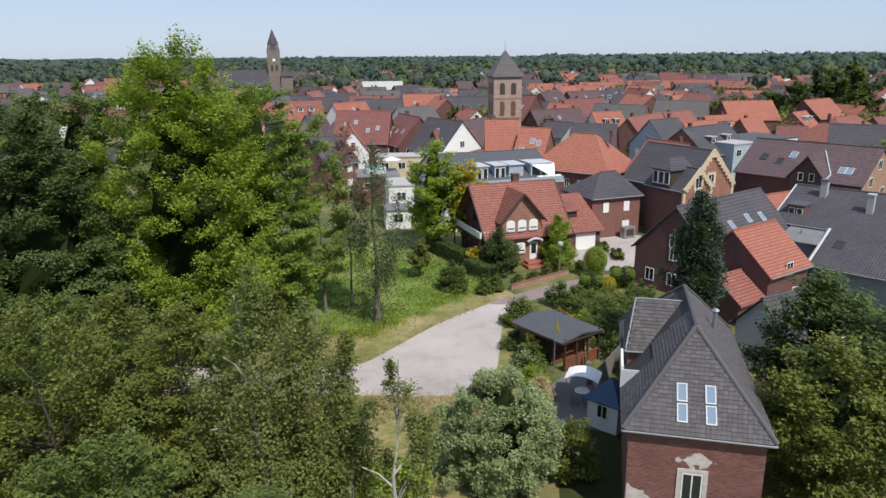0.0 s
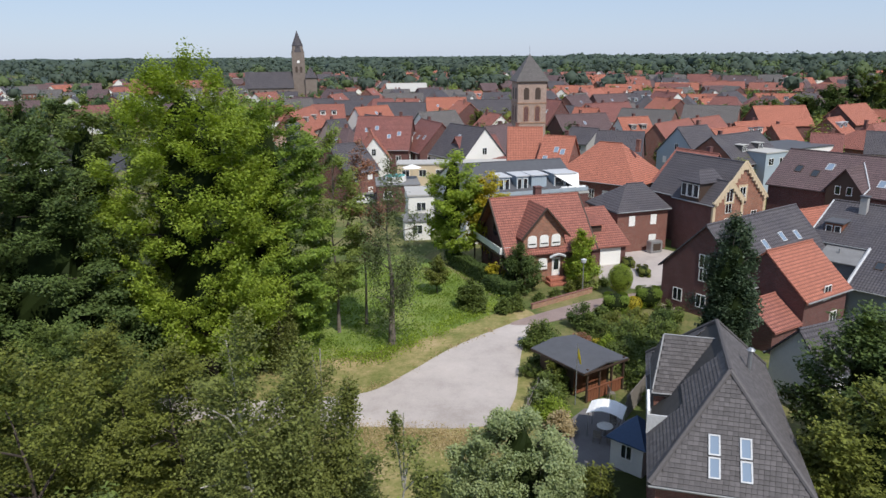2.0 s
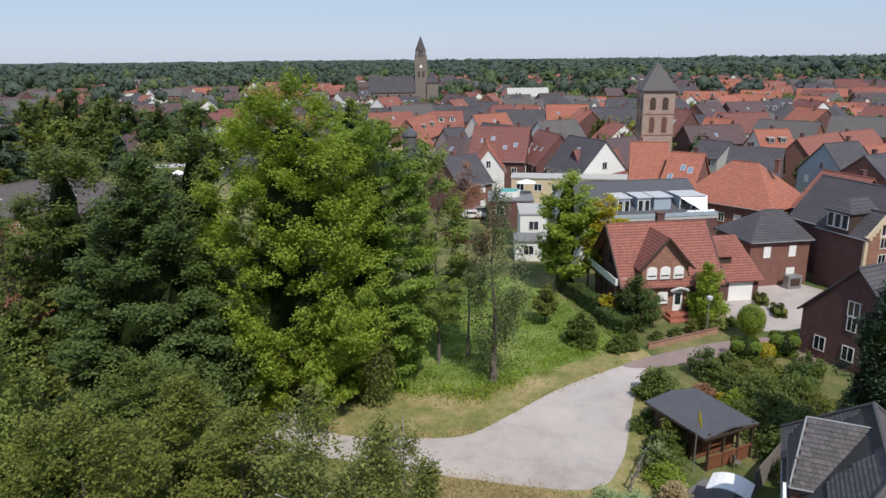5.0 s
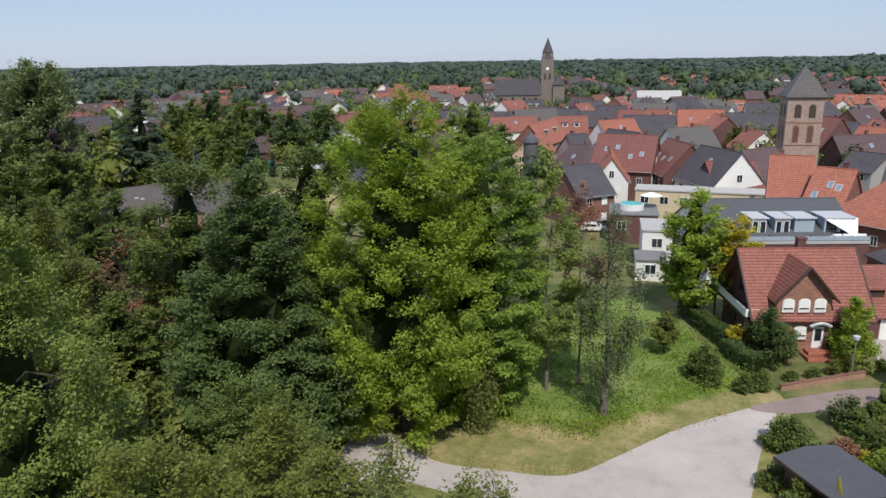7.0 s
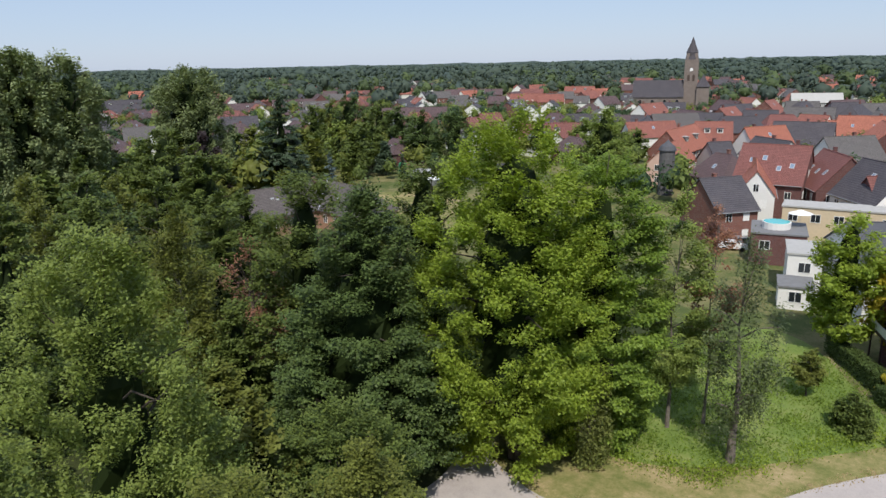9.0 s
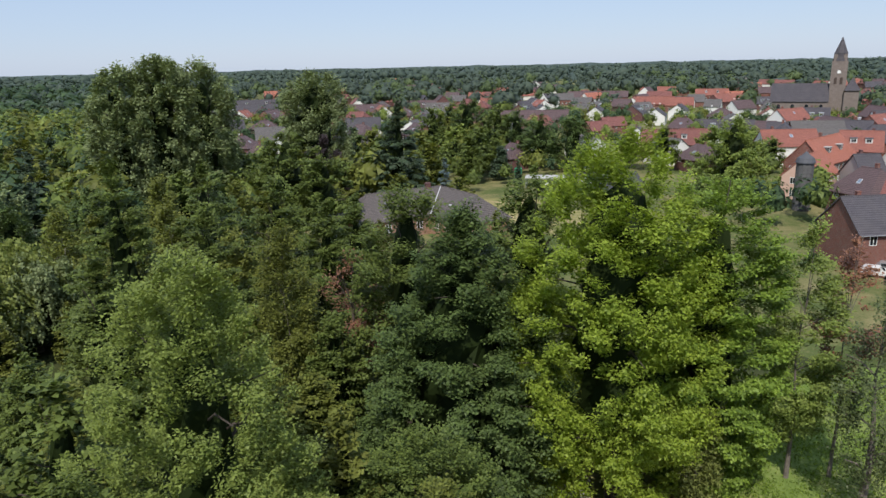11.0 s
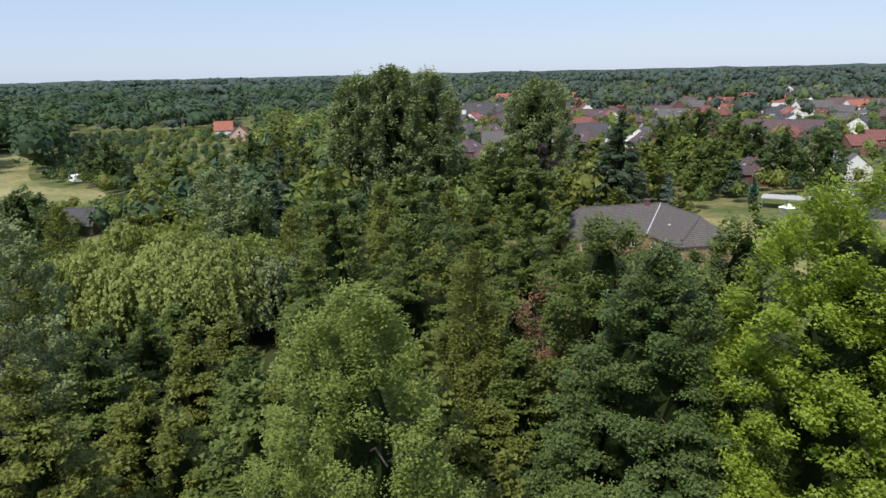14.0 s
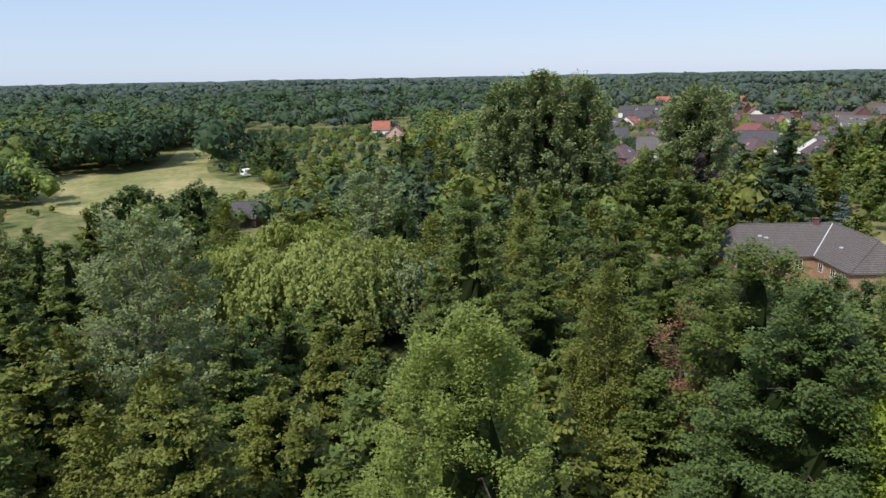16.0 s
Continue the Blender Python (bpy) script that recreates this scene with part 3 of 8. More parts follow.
    nrm /= np.linalg.norm(nrm, axis=1, keepdims=True)
    return tip, p, nrm


def limbs(rng, H, R, low, centres, radius, bark, parent, count=10, bend=0.0):
    bm = bmesh.new()
    top = H * 0.72
    axis = [(0.25 * math.sin(i * 1.3 + bend) * i / 6, 0.25 * math.cos(i * 0.9 + bend) * i / 6, -0.2 + (top + 0.2) * i / 6) for i in range(7)]
    tube(bm, axis, [radius * (1.25 if i == 0 else 1.0) * (1 - 0.155 * i) for i in range(7)], 7)
    for q in sorted(rng.choice(len(centres), min(count, len(centres)), replace=False)):
        e = Vector(centres[q])
        z = max(low * 0.7, min(e.z - 0.3 * math.hypot(e.x, e.y) - 0.5, top * 0.9))
        g = (z + 0.2) / (top + 0.2) * 6
        g0 = min(5, int(g))
        s = Vector(axis[g0]).lerp(Vector(axis[g0 + 1]), g - g0)
        mid = s.lerp(e, 0.5) + Vector((0, 0, 0.12 * (e - s).length))
        rr = radius * max(0.2, 0.55 * (1 - z / H))
        tube(bm, [s, mid, e], (rr, rr * 0.6, 0.03), 5)
    return part("trunk", bm, bark, parent)


def tree(name, label, x, y, H, R, leafm, seed, kind="broad", low=None, clumps=150, leaves=16000, clump_r=1.0, size=0.3, droop=0.0, bark="bark",
         trunk=None, group="", turn=0.0, flat=0.6, rise=24.0, boughs=0, core=0.3, fill=0.55, stems=12):
    rng = np.random.default_rng(seed)
    low = H * 0.2 if low is None else low
    t = empty(name, pose(x, y, 0, 0, 0, turn), label, "tree", group)
    c, p, nrm = grown(rng, H, R, low, kind, clumps, leaves, clump_r, droop, flat, rise, boughs, fill)
    p[:, 2] *= H / max(H, p[:, 2].max())
    limbs(rng, H, R, low, c * np.array([0.85, 0.85, 0.97]), trunk or 0.018 * H, M[bark], t, stems, seed)
    ob = new("crown", leaf_mesh("crown", p, nrm, size, M[leafm], rng, droop))
    ob.parent = t
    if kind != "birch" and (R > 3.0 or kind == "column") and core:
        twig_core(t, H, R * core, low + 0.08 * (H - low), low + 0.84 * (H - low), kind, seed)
    return t


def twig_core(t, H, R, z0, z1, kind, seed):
    """A dark closed body inside a crown, its colour standing for the shade there."""
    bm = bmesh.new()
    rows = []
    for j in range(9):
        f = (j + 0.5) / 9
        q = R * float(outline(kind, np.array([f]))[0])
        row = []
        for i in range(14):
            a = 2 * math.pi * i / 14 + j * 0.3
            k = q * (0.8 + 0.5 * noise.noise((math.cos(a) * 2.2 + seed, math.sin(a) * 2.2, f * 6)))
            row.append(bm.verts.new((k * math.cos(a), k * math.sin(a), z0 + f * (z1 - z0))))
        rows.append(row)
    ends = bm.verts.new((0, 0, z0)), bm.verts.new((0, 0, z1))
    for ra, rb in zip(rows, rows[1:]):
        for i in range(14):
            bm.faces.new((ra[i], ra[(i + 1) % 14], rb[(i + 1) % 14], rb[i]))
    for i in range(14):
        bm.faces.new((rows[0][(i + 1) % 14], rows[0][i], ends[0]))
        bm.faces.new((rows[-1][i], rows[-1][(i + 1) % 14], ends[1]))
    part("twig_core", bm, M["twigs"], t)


def weeping(name, label, x, y, H, R, leafm, seed, boughs=120, strands=13, per=26, size=0.42):
    """A weeping tree: boughs arch out over a dome, and strands of narrow leaves hang from them."""
    rng = np.random.default_rng(seed)
    t = empty(name, pose(x, y, 0), label, "tree")
    nd = 11
    da = 2.4 * np.arange(nd) + rng.uniform(-0.4, 0.4, nd)
    dr = R * 0.68 * np.sqrt((np.arange(nd) + 0.2) / nd)
    dh = H * (1.0 - 0.3 * (dr / R) ** 1.5) * rng.uniform(0.86, 1.0, nd)
    ds = R * rng.uniform(0.26, 0.42, nd)
    g = rng.choice(nd, boughs, p=ds ** 2 / (ds ** 2).sum())
    a = rng.uniform(0, 2 * np.pi, boughs)
    q = np.sqrt(rng.uniform(0, 1, boughs))
    top = dh[g] * (1 - 0.3 * q ** 2.2) * rng.uniform(0.93, 1.0, boughs)
    top = np.where(np.arange(boughs) % 4 == 0, top * rng.uniform(0.45, 0.8, boughs), top)
    c = np.stack([0.92 * (dr[g] * np.cos(da[g]) + ds[g] * q * np.cos(a)), 1.15 * (dr[g] * np.sin(da[g]) + ds[g] * q * np.sin(a)), top], 1)
    k = np.repeat(np.arange(boughs), strands)
    off = rng.normal(size=(len(k), 2)) * R * 0.06
    drop = rng.uniform(0.25, 0.75, len(k)) * (0.4 + 0.5 * q[k]) * H * 0.5
    m = np.repeat(np.arange(len(k)), per)
    f = rng.uniform(0, 1, len(m)) ** 0.9
    p = np.empty((len(m), 3))
    sway = off[m] * (0.55 + 0.75 * np.sqrt(f))[:, None]
    p[:, :2] = c[k[m], :2] + sway + rng.normal(size=(len(m), 2)) * 0.16
    bulge = (off ** 2).sum(1) / (R * 0.085) ** 2
    p[:, 2] = np.maximum(c[k[m], 2] - 0.35 * bulge[m] - f * drop[m] + rng.normal(size=len(m)) * 0.08, 0.3)
    out = p * np.array([1, 1, 0])
    out /= np.linalg.norm(out, axis=1, keepdims=True) + 1e-6
    nrm = 0.7 * out + 0.5 * rng.normal(size=p.shape) + np.array([0, 0, 0.5])
    nrm /= np.linalg.norm(nrm, axis=1, keepdims=True)
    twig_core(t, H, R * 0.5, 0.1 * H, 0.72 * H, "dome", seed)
    limbs(rng, H, R, H * 0.3, c, 0.03 * H, M["bark"], t, 16, seed)
    ob = new("crown", leaf_mesh("crown", p, nrm, size, M[leafm], rng, 1.2))
    ob.parent = t
    return t


def tufts(name, spots, height, leafm, label, seed, n=40, size=0.22, spread=0.5):
    """Grass or weeds: upright blades in tufts, one object of uncounted stuff."""
    rng = np.random.default_rng(seed)
    spots = np.asarray(spots, float)
    k = np.repeat(np.arange(len(spots)), n)
    p = np.zeros((len(k), 3))
    p[:, :2] = spots[k] + rng.normal(size=(len(k), 2)) * spread
    p[:, 2] = rng.uniform(0.0, 1.0, len(k)) * height
    nrm = rng.normal(size=(len(k), 3))
    nrm[:, 2] = np.abs(nrm[:, 2]) * 0.6
    nrm /= np.linalg.norm(nrm, axis=1, keepdims=True)
    return tagged(new(name, leaf_mesh(name, p, nrm, size, M[leafm], rng, -0.4)), label, "grass", kind="stuff")


def shrub(name, label, x, y, H, R, leafm, seed, leaves=2500, size=0.2, kind="dome", group="shrubs"):
    rng = np.random.default_rng(seed)
    t = empty(name, pose(x, y, 0), label, "shrub", group)
    c, p, nrm = grown(rng, H, R, 0.08 * H, kind, 80, leaves, max(0.22, 0.26 * R), 0.0, 0.8, 40, 26)
    p[:, 2] = np.clip(p[:, 2], 0.03, H)
    bm = bmesh.new()
    for i in range(5):
        e = c[i * 3 % len(c)]
        tube(bm, [(0, 0, -0.1), (e[0] * 0.4, e[1] * 0.4, e[2] * 0.5), tuple(e)], (0.05, 0.035, 0.012), 5)
    part("stem", bm, M["bark"], t)
    ob = new("foliage", leaf_mesh("foliage", p, nrm, size, M[leafm], rng))
    ob.parent = t
    return t


# ---- ground ----
bm = bmesh.new()
rings = [[bm.verts.new((r * math.cos(a * math.pi / 48), r * math.sin(a * math.pi / 48), 0)) for a in range(96)] for r in (30, 120, 400, 1200, 5200)]
bm.faces.new(rings[0])
for ra, rb in zip(rings, rings[1:]):
    for k in range(96):
        bm.faces.new((ra[k], rb[k], rb[(k + 1) % 96], ra[(k + 1) % 96]))
tagged(mesh_object("ground", bm, M["grass"]), "flat grassy ground that runs to the horizon", "ground", kind="structure")
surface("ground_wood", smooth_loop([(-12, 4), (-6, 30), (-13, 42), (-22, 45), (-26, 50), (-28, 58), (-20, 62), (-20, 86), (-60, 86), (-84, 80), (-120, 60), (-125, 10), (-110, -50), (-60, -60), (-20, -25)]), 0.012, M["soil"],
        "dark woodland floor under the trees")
surface("ground_verge", smooth_loop([(-24, 46), (-10, 43), (-7.5, 38), (-4.5, 32.5), (-2, 30.5), (2.2, 33), (3, 44), (3.6, 56), (4, 68), (1, 71.5), (-6, 69.5), (-12, 65), (-20, 61.5), (-25.5, 57)]), 0.016, M["dry"],
        "dry yellow grass beside the gravel")
surface("ground_lawn", smooth_loop([(-23, 57.5), (-15, 57), (-9, 60.2), (-5, 64.2), (-1, 68.6), (0.5, 71.5), (-3, 78), (-9, 88), (-16, 88), (-22, 70)]), 0.03, M["lawn"],
        "green lawn with trees and weeds")
surface("road_gravel", smooth_loop([(-24.9, 53.5), (-23.9, 51.6), (-18.8, 49.4), (-14.5, 50.0), (-9.8, 51.3), (-7.0, 55.2), (-3.6, 60.8), (1.5, 66.8), (3.2, 67.2), (2.3, 61),
        (1.9, 56), (1.4, 50.5), (-0.6, 46.9), (-8.5, 46.2), (-17.5, 46.3), (-21.5, 46.0), (-23.5, 42), (-26, 41), (-25.6, 47), (-26.2, 51.5)]), 0.045, M["gravel"],
        "pale gravel turning place and lane", "road")
surface("road_paved", smooth_loop([(1.2, 66.6), (5, 70.3), (9.5, 73.8), (14, 76.2), (18, 78.5), (19.5, 83), (24, 86), (22.5, 76), (17, 70.5), (14.5, 73), (9, 70), (5.5, 67.6), (3.2, 66.4)], 4), 0.055, M["paving"],
        "grey-red paved lane between the gardens", "road")
surface("yard_paved", [(11.5, 79.5), (15, 78), (19, 80), (22.5, 86), (23.5, 93), (21, 95.4), (15.2, 92.6), (11.5, 86.5)], 0.05, M["gravel"], "pale paved courtyard before the brick house", "pavement")
# darker ground west of the old house, up to the patio
surface("garden_bed", [(4.6, 31.0), (9.4, 30.2), (9.5, 41.8), (5.4, 42.4)], 0.04, M["soil"], "dark ground beside the old house", "ground")
surface("patio", [(4.4, 42.6), (9.3, 42.0), (9.4, 47), (9.2, 50.5), (6.6, 50), (4.6, 47)], 0.05, M["patio"], "grey paved patio behind the shed", "pavement")
FIELD = [(-266, -60), (-266, -40), (-272, -28), (-293, -23), (-359, -23), (-381, -5), (-349, -2), (-296, -7), (-243, -1), (-224, 14), (-207, 16), (-197, 5), (-184, -10), (-188, -32), (-225, -50)]
surface("field", smooth_loop(FIELD), 0.02, M["field"], "dry mown meadow between woods", "field")
surface("lawn_farm", smooth_loop([(-64, 110), (-78, 113), (-92, 117), (-106, 124), (-100, 135), (-86, 135), (-68, 124)]), 0.02, M["dry"], "dry yellow lawn beside the farmhouse", "lawn")
surface("car_park", [(-88, 150), (-104, 158), (-118, 178), (-100, 186), (-84, 164)], 0.03, M["asphalt"], "grey asphalt car park", "pavement")

# ---- the houses near the lane ----
def gutter(parent, a, b, mat="lead", r=0.07):
    bm = bmesh.new()
    tube(bm, [a, b], (r, r), 6)
    part("gutter", bm, M[mat], parent)


# the old tiled house beside the patio: hipped to the front
def tile_rows(face, w, row, lift):
    """Places and turns of the tiles on a flat roof face: rows up the slope, set off by half a tile."""
    p = [Vector(v) for v in face]
    nn = (p[1] - p[0]).cross(p[2] - p[0]).normalized()
    u = Vector((0, 0, 1)).cross(nn).normalized()
    v = nn.cross(u)
    q = [((a - p[0]).dot(u), (a - p[0]).dot(v)) for a in p]
    out, r = [], 0
    y = min(c[1] for c in q)
    top = max(c[1] for c in q)
    while y < top - row * 0.4:
        cut = []
        yy = y + row * 0.5
        for (x0, y0), (x1, y1) in zip(q, q[1:] + q[:1]):
            if (y0 - yy) * (y1 - yy) < 0:
                cut.append(x0 + (x1 - x0) * (yy - y0) / (y1 - y0))
        if len(cut) == 2:
            x = min(cut) + (0.5 if r % 2 else 0.02) * w
            while x + w * 0.55 < max(cut):
                c = p[0] + u * (x + w / 2) + v * (y + row / 2) + nn * lift
                out.append(Matrix(((u.x, v.x, nn.x, c.x), (u.y, v.y, nn.y, c.y), (u.z, v.z, nn.z, c.z), (0, 0, 0, 1))))
                x += w
        y += row
        r += 1
    return out


def tile_shape(w, row):
    """One roof tile: a wedge, thick at its lower edge."""
    bm = bmesh.new()
    x, y = w / 2 - 0.006, row / 2
    vs = [bm.verts.new(c) for c in ((-x, -y - 0.03, -0.01), (x, -y - 0.03, -0.01), (x, y, -0.02), (-x, y, -0.02), (-x, -y - 0.03, 0.045), (x, -y - 0.03, 0.045), (x, y, 0.008), (-x, y, 0.008))]
    for f in ((3, 2, 1, 0), (4, 5, 6, 7), (0, 1, 5, 4), (1, 2, 6, 5), (2, 3, 7, 6), (3, 0, 4, 7)):
        bm.faces.new([vs[i] for i in f])
    return bm


TILED = []


def old_house():
    h = empty("old_house", pose(12.3, 38.6, 0, 0, 0, 80), "old brick house with a steep hipped grey shingle roof", "house")
    BUILT.append((12.3, 38.6, 8))
    L, W, ze, zr = 15.2, 7.2, 6.0, 10.1
    part("wall", boxes((-L / 2 + 0.35, L / 2 - 0.35, -W / 2 + 0.35, W / 2 - 0.35, -0.3, ze + 0.15)), M["brick_old"], h, "weathered dark red brick wall")
    faces = roof_faces(L, W, ze, zr, 4.3, 4.0, 0.0)
    rf = part("roof", slab(bmesh.new(), faces, 0.14), M["slate_base"], h)
    A, B = Vector(faces[0][3]), Vector(faces[0][2])
    for p, q in ((A, B), (A, Vector(faces[0][0])), (A, Vector(faces[1][1])), (B, Vector(faces[0][1])), (B, Vector(faces[1][0]))):
        bm = bmesh.new()
        up = Vector((0, 0, 0.05))
        tube(bm, [p + up, p.lerp(q, 0.5) + up - Vector((0, 0, 0.03 if p == A and q != B else 0)), q + up], (0.13, 0.13, 0.13), 7)
        part("ridge_cap", bm, M["slate_tile"], rf)
    e = [Vector(faces[0][0]), Vector(faces[0][1]), Vector(faces[1][0]), Vector(faces[1][1])]
    for p, q in zip(e, e[1:] + e[:1]):
        gutter(h, p - Vector((0, 0, 0.1)), q - Vector((0, 0, 0.1)), "zinc", r=0.07)
    # two pairs of tall roof windows in the front hip
    sl = math.atan((zr - ze) / 4.3)
    for yy in (-0.75, 0.62):
        for f in (1.05, 2.12):
            window(rf, Matrix.Translation((-L / 2 + f * math.cos(sl), -yy, ze + f * math.sin(sl) + 0.1)) @ pose(0, 0, 0, 0, 0, -90) @ pose(0, 0, 0, math.degrees(sl) - 90, 0, 0) @ Matrix.Translation((0, 0, -0.5)), 0.52, 0.98, "sky", 0)
    # cross wing on the west slope
    zd, ed, yw = 9.75, 7.25, 3.45
    wing = [[(-0.75, 0.2, ed), (-0.75, yw, ed), (1.6, yw - 0.5, zd), (1.6, 0.2, zd)][::-1], [(3.95, yw, ed), (3.95, 0.2, ed), (1.6, 0.2, zd), (1.6, yw - 0.5, zd)][::-1], [(-0.75, yw, ed), (3.95, yw, ed), (1.6, yw - 0.5, zd)][::-1]]
    part("wing_roof", slab(bmesh.new(), wing, 0.14), M["slate_base"], h)
    part("wing_wall", boxes((-0.5, 3.7, 0.8, 3.3, 5.6, 7.2)), M["brick_red"], h)
    for p, q in (((-0.78, 0.3, ed + 0.1), (-0.78, yw, ed + 0.02)), ((1.6, yw - 0.5, zd + 0.05), (-0.75, yw, ed + 0.05)), ((1.6, 0.0, zd + 0.06), (1.6, yw - 0.5, zd + 0.06)), ((-0.75, yw + 0.03, ed), (3.95, yw + 0.03, ed))):
        gutter(h, p, q, "zinc", 0.05)
    # sunken roof terrace with a white rail
    part("terrace_floor", boxes((-2.9, -0.5, 2.1, 3.65, 6.1, 6.22)), M["felt"], h)
    part("terrace_side", boxes((-2.98, -2.88, 2.0, 3.7, 6.0, 7.1)), M["lead"], h)
    part("terrace_screen", boxes((-2.8, -0.6, 3.6, 3.66, 6.3, 7.15)), M["greyblue"], h, "pale blue glass screen")
    part("terrace_rail", lattice([-2.95, -2.8, -0.6, -0.45], [6.2, 7.15, 7.3], {(1, 0)}, 3.56, 3.7), M["frame_white"], h, "white terrace rail")
    bm = bmesh.new()
    tube(bm, [(1.2, -1.6, 8.0), (1.2, -1.6, 9.5)], (0.12, 0.12), 8)
    flue = part("flue", bm, M["metal"], h, "steel flue pipe")
    bm = bmesh.new()
    tube(bm, [(1.2, -1.6, 9.5), (1.2, -1.6, 9.62)], (0.24, 0.1), 8)
    part("cowl", bm, M["metal"], flue)
    # door with its stone surround, and the last of the plaster
    fx = -L / 2 + 0.35
    dw = window(h, Matrix.Translation((fx, 0.05, 1.55)) @ pose(0, 0, 0, 0, 0, -90), 1.0, 2.2, "white", 1)
    part("door_surround", lattice([-0.74, -0.52, 0.52, 0.74], [1.0, 3.78, 3.98], {(1, 0)}, -0.06, 0.02), M["plaster_old"], h, "worn pale stone surround", Matrix.Translation((fx, 0.05, 0.0)) @ pose(0, 0, 0, 0, 0, -90))
    bm, cell = bmesh.new(), 0.06
    for i in range(107):
        for k in range(86):
            u, z = -3.2 + i * cell, 0.1 + k * cell
            if abs(u + 0.05) < 0.76 and z < 4.0:
                continue
            low = 2.3 - z + 0.9 * noise.noise((u * 0.7, z * 0.7, 4.0)) + 0.5 * noise.noise((u * 3, z * 3, 1.0)) - 0.25 * (u + 3.2)
            over = 0.62 - abs(u - 0.1) * 0.55 - abs(z - 4.4) * 1.0 + 0.45 * noise.noise((u * 3, z * 3, 2.0))
            if low > 0 or over > 0.15:
                y0 = fx - 0.012
                q = [bm.verts.new((y0, -a, b)) for a, b in ((u, z), (u + cell, z), (u + cell, z + cell), (u, z + cell))]
                bm.faces.new(q)
    bmesh.ops.remove_doubles(bm, verts=bm.verts, dist=0.001)
    ob = part("flaking_plaster", bm, M["plaster_old"], h, "flaking pale plaster")
    ob["kind"] = "stuff"
    TILED.append((rf, faces, wing))
    return h


old_house()

# red-roofed house with the front gable
def arched(w, h, y0, y1, x, z):
    """A flat-arched panel that stands on z."""
    bm = bmesh.new()
    pts = [(x - w / 2, z), (x + w / 2, z)] + [(x + w / 2 * math.cos(math.pi * k / 6), z + h - 0.3 + 0.3 * math.sin(math.pi * k / 6)) for k in range(7)]
    a, b = [bm.verts.new((px, y0, pz)) for px, pz in pts], [bm.verts.new((px, y1, pz)) for px, pz in pts]
    bm.faces.new(a)
    bm.faces.new(b[::-1])
    for i in range(len(pts)):
        j = (i + 1) % len(pts)
        bm.faces.new((a[j], a[i], b[i], b[j]))
    return bm


R_ANG = 22.5


def red_house():
    BUILT.append((3.85, 84.6, 7))
    h = empty("gabled_house", pose(3.85, 84.6, 0, 0, 0, R_ANG), "brick house with a faded red roof and front gable", "house")
    L, W, ze, zr = 9.6, 9.4, 4.2, 9.1
    hw, hl = W / 2, L / 2
    bm = bmesh.new()
    lo = [bm.verts.new(p) for p in ((-hl, -hw, -0.3), (hl, -hw, -0.3), (hl, hw, -0.3), (-hl, hw, -0.3))]
    hi = [bm.verts.new(p) for p in ((-hl, -hw, ze), (hl, -hw, ze), (hl, hw, ze), (-hl, hw, ze))]
    ta, tb = bm.verts.new((-hl, 0, zr - 0.1)), bm.verts.new((hl, 0, zr - 0.1))
    for q in ((lo[0], lo[1], hi[1], hi[0]), (lo[2], lo[3], hi[3], hi[2]), (lo[1], lo[2], hi[2], tb, hi[1]), (lo[3], lo[0], hi[0], ta, hi[3]), lo[::-1]):
        bm.faces.new(q)
    part("wall", bm, M["brick_dark"], h)
    faces = roof_faces(L, W, ze, zr, 0, 0, 0.6, 0.9)
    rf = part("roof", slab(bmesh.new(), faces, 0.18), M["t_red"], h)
    cap = bmesh.new()
    tube(cap, [faces[0][3], faces[0][2]], (0.12, 0.12), 6)
    part("ridge_cap", cap, M["t_red"], rf)
    part("chimney", boxes((0.4, 1.2, 0.6, 1.3, zr - 1.5, zr + 0.75), (0.33, 1.27, 0.53, 1.37, zr + 0.75, zr + 0.9)), M["brick_dark"], rf)
    # front gable, local -y
    gx, gw, gz, gy = -0.85, 5.0, 8.75, hw + 0.1
    bm = bmesh.new()
    a = [bm.verts.new(p) for p in ((gx - gw / 2, -gy, -0.3), (gx + gw / 2, -gy, -0.3), (gx + gw / 2, -gy, 5.9), (gx, -gy, gz - 0.15), (gx - gw / 2, -gy, 5.9))]
    b = [bm.verts.new((v.co.x, -hw + 4.2, v.co.z)) for v in a]
    bm.faces.new(a)
    bm.faces.new(b[::-1])
    for i in range(5):
        bm.faces.new((a[i], b[i], b[(i + 1) % 5], a[(i + 1) % 5]))
    part("gable_wall", bm, M["brick_warm"], h)
    o, s = 0.45, (gz - 5.9) / (gw / 2)
    yb = -0.35
    fr = [[(gx - gw / 2 - o, -gy - 0.5, 5.9 - s * o), (gx, -gy - 0.5, gz), (gx, yb, gz), (gx - gw / 2 - o, yb - 2.6, 5.9 - s * o)][::-1],
          [(gx + gw / 2 + o, -gy - 0.5, 5.9 - s * o), (gx + gw / 2 + o, yb - 2.6, 5.9 - s * o), (gx, yb, gz), (gx, -gy - 0.5, gz)][::-1]]
    part("gable_roof", slab(bmesh.new(), fr, 0.16), M["t_red"], h)
    for sg in (-1, 1):
        bm = bmesh.new()
        tube(bm, [(gx + sg * (gw / 2 + o), -gy - 0.52, 5.82 - s * o), (gx, -gy - 0.52, gz - 0.06)], (0.12, 0.12), 4)
        part("barge_board", bm, M["wood_dark"], h)
        for e in (-1, 1):
            bm = bmesh.new()
            sl = (zr - ze) / hw
            tube(bm, [(e * (hl + 0.9), sg * (hw + 0.6), ze - sl * 0.6 - 0.08), (e * (hl + 0.9), 0, zr - 0.08)], (0.12, 0.12), 4)
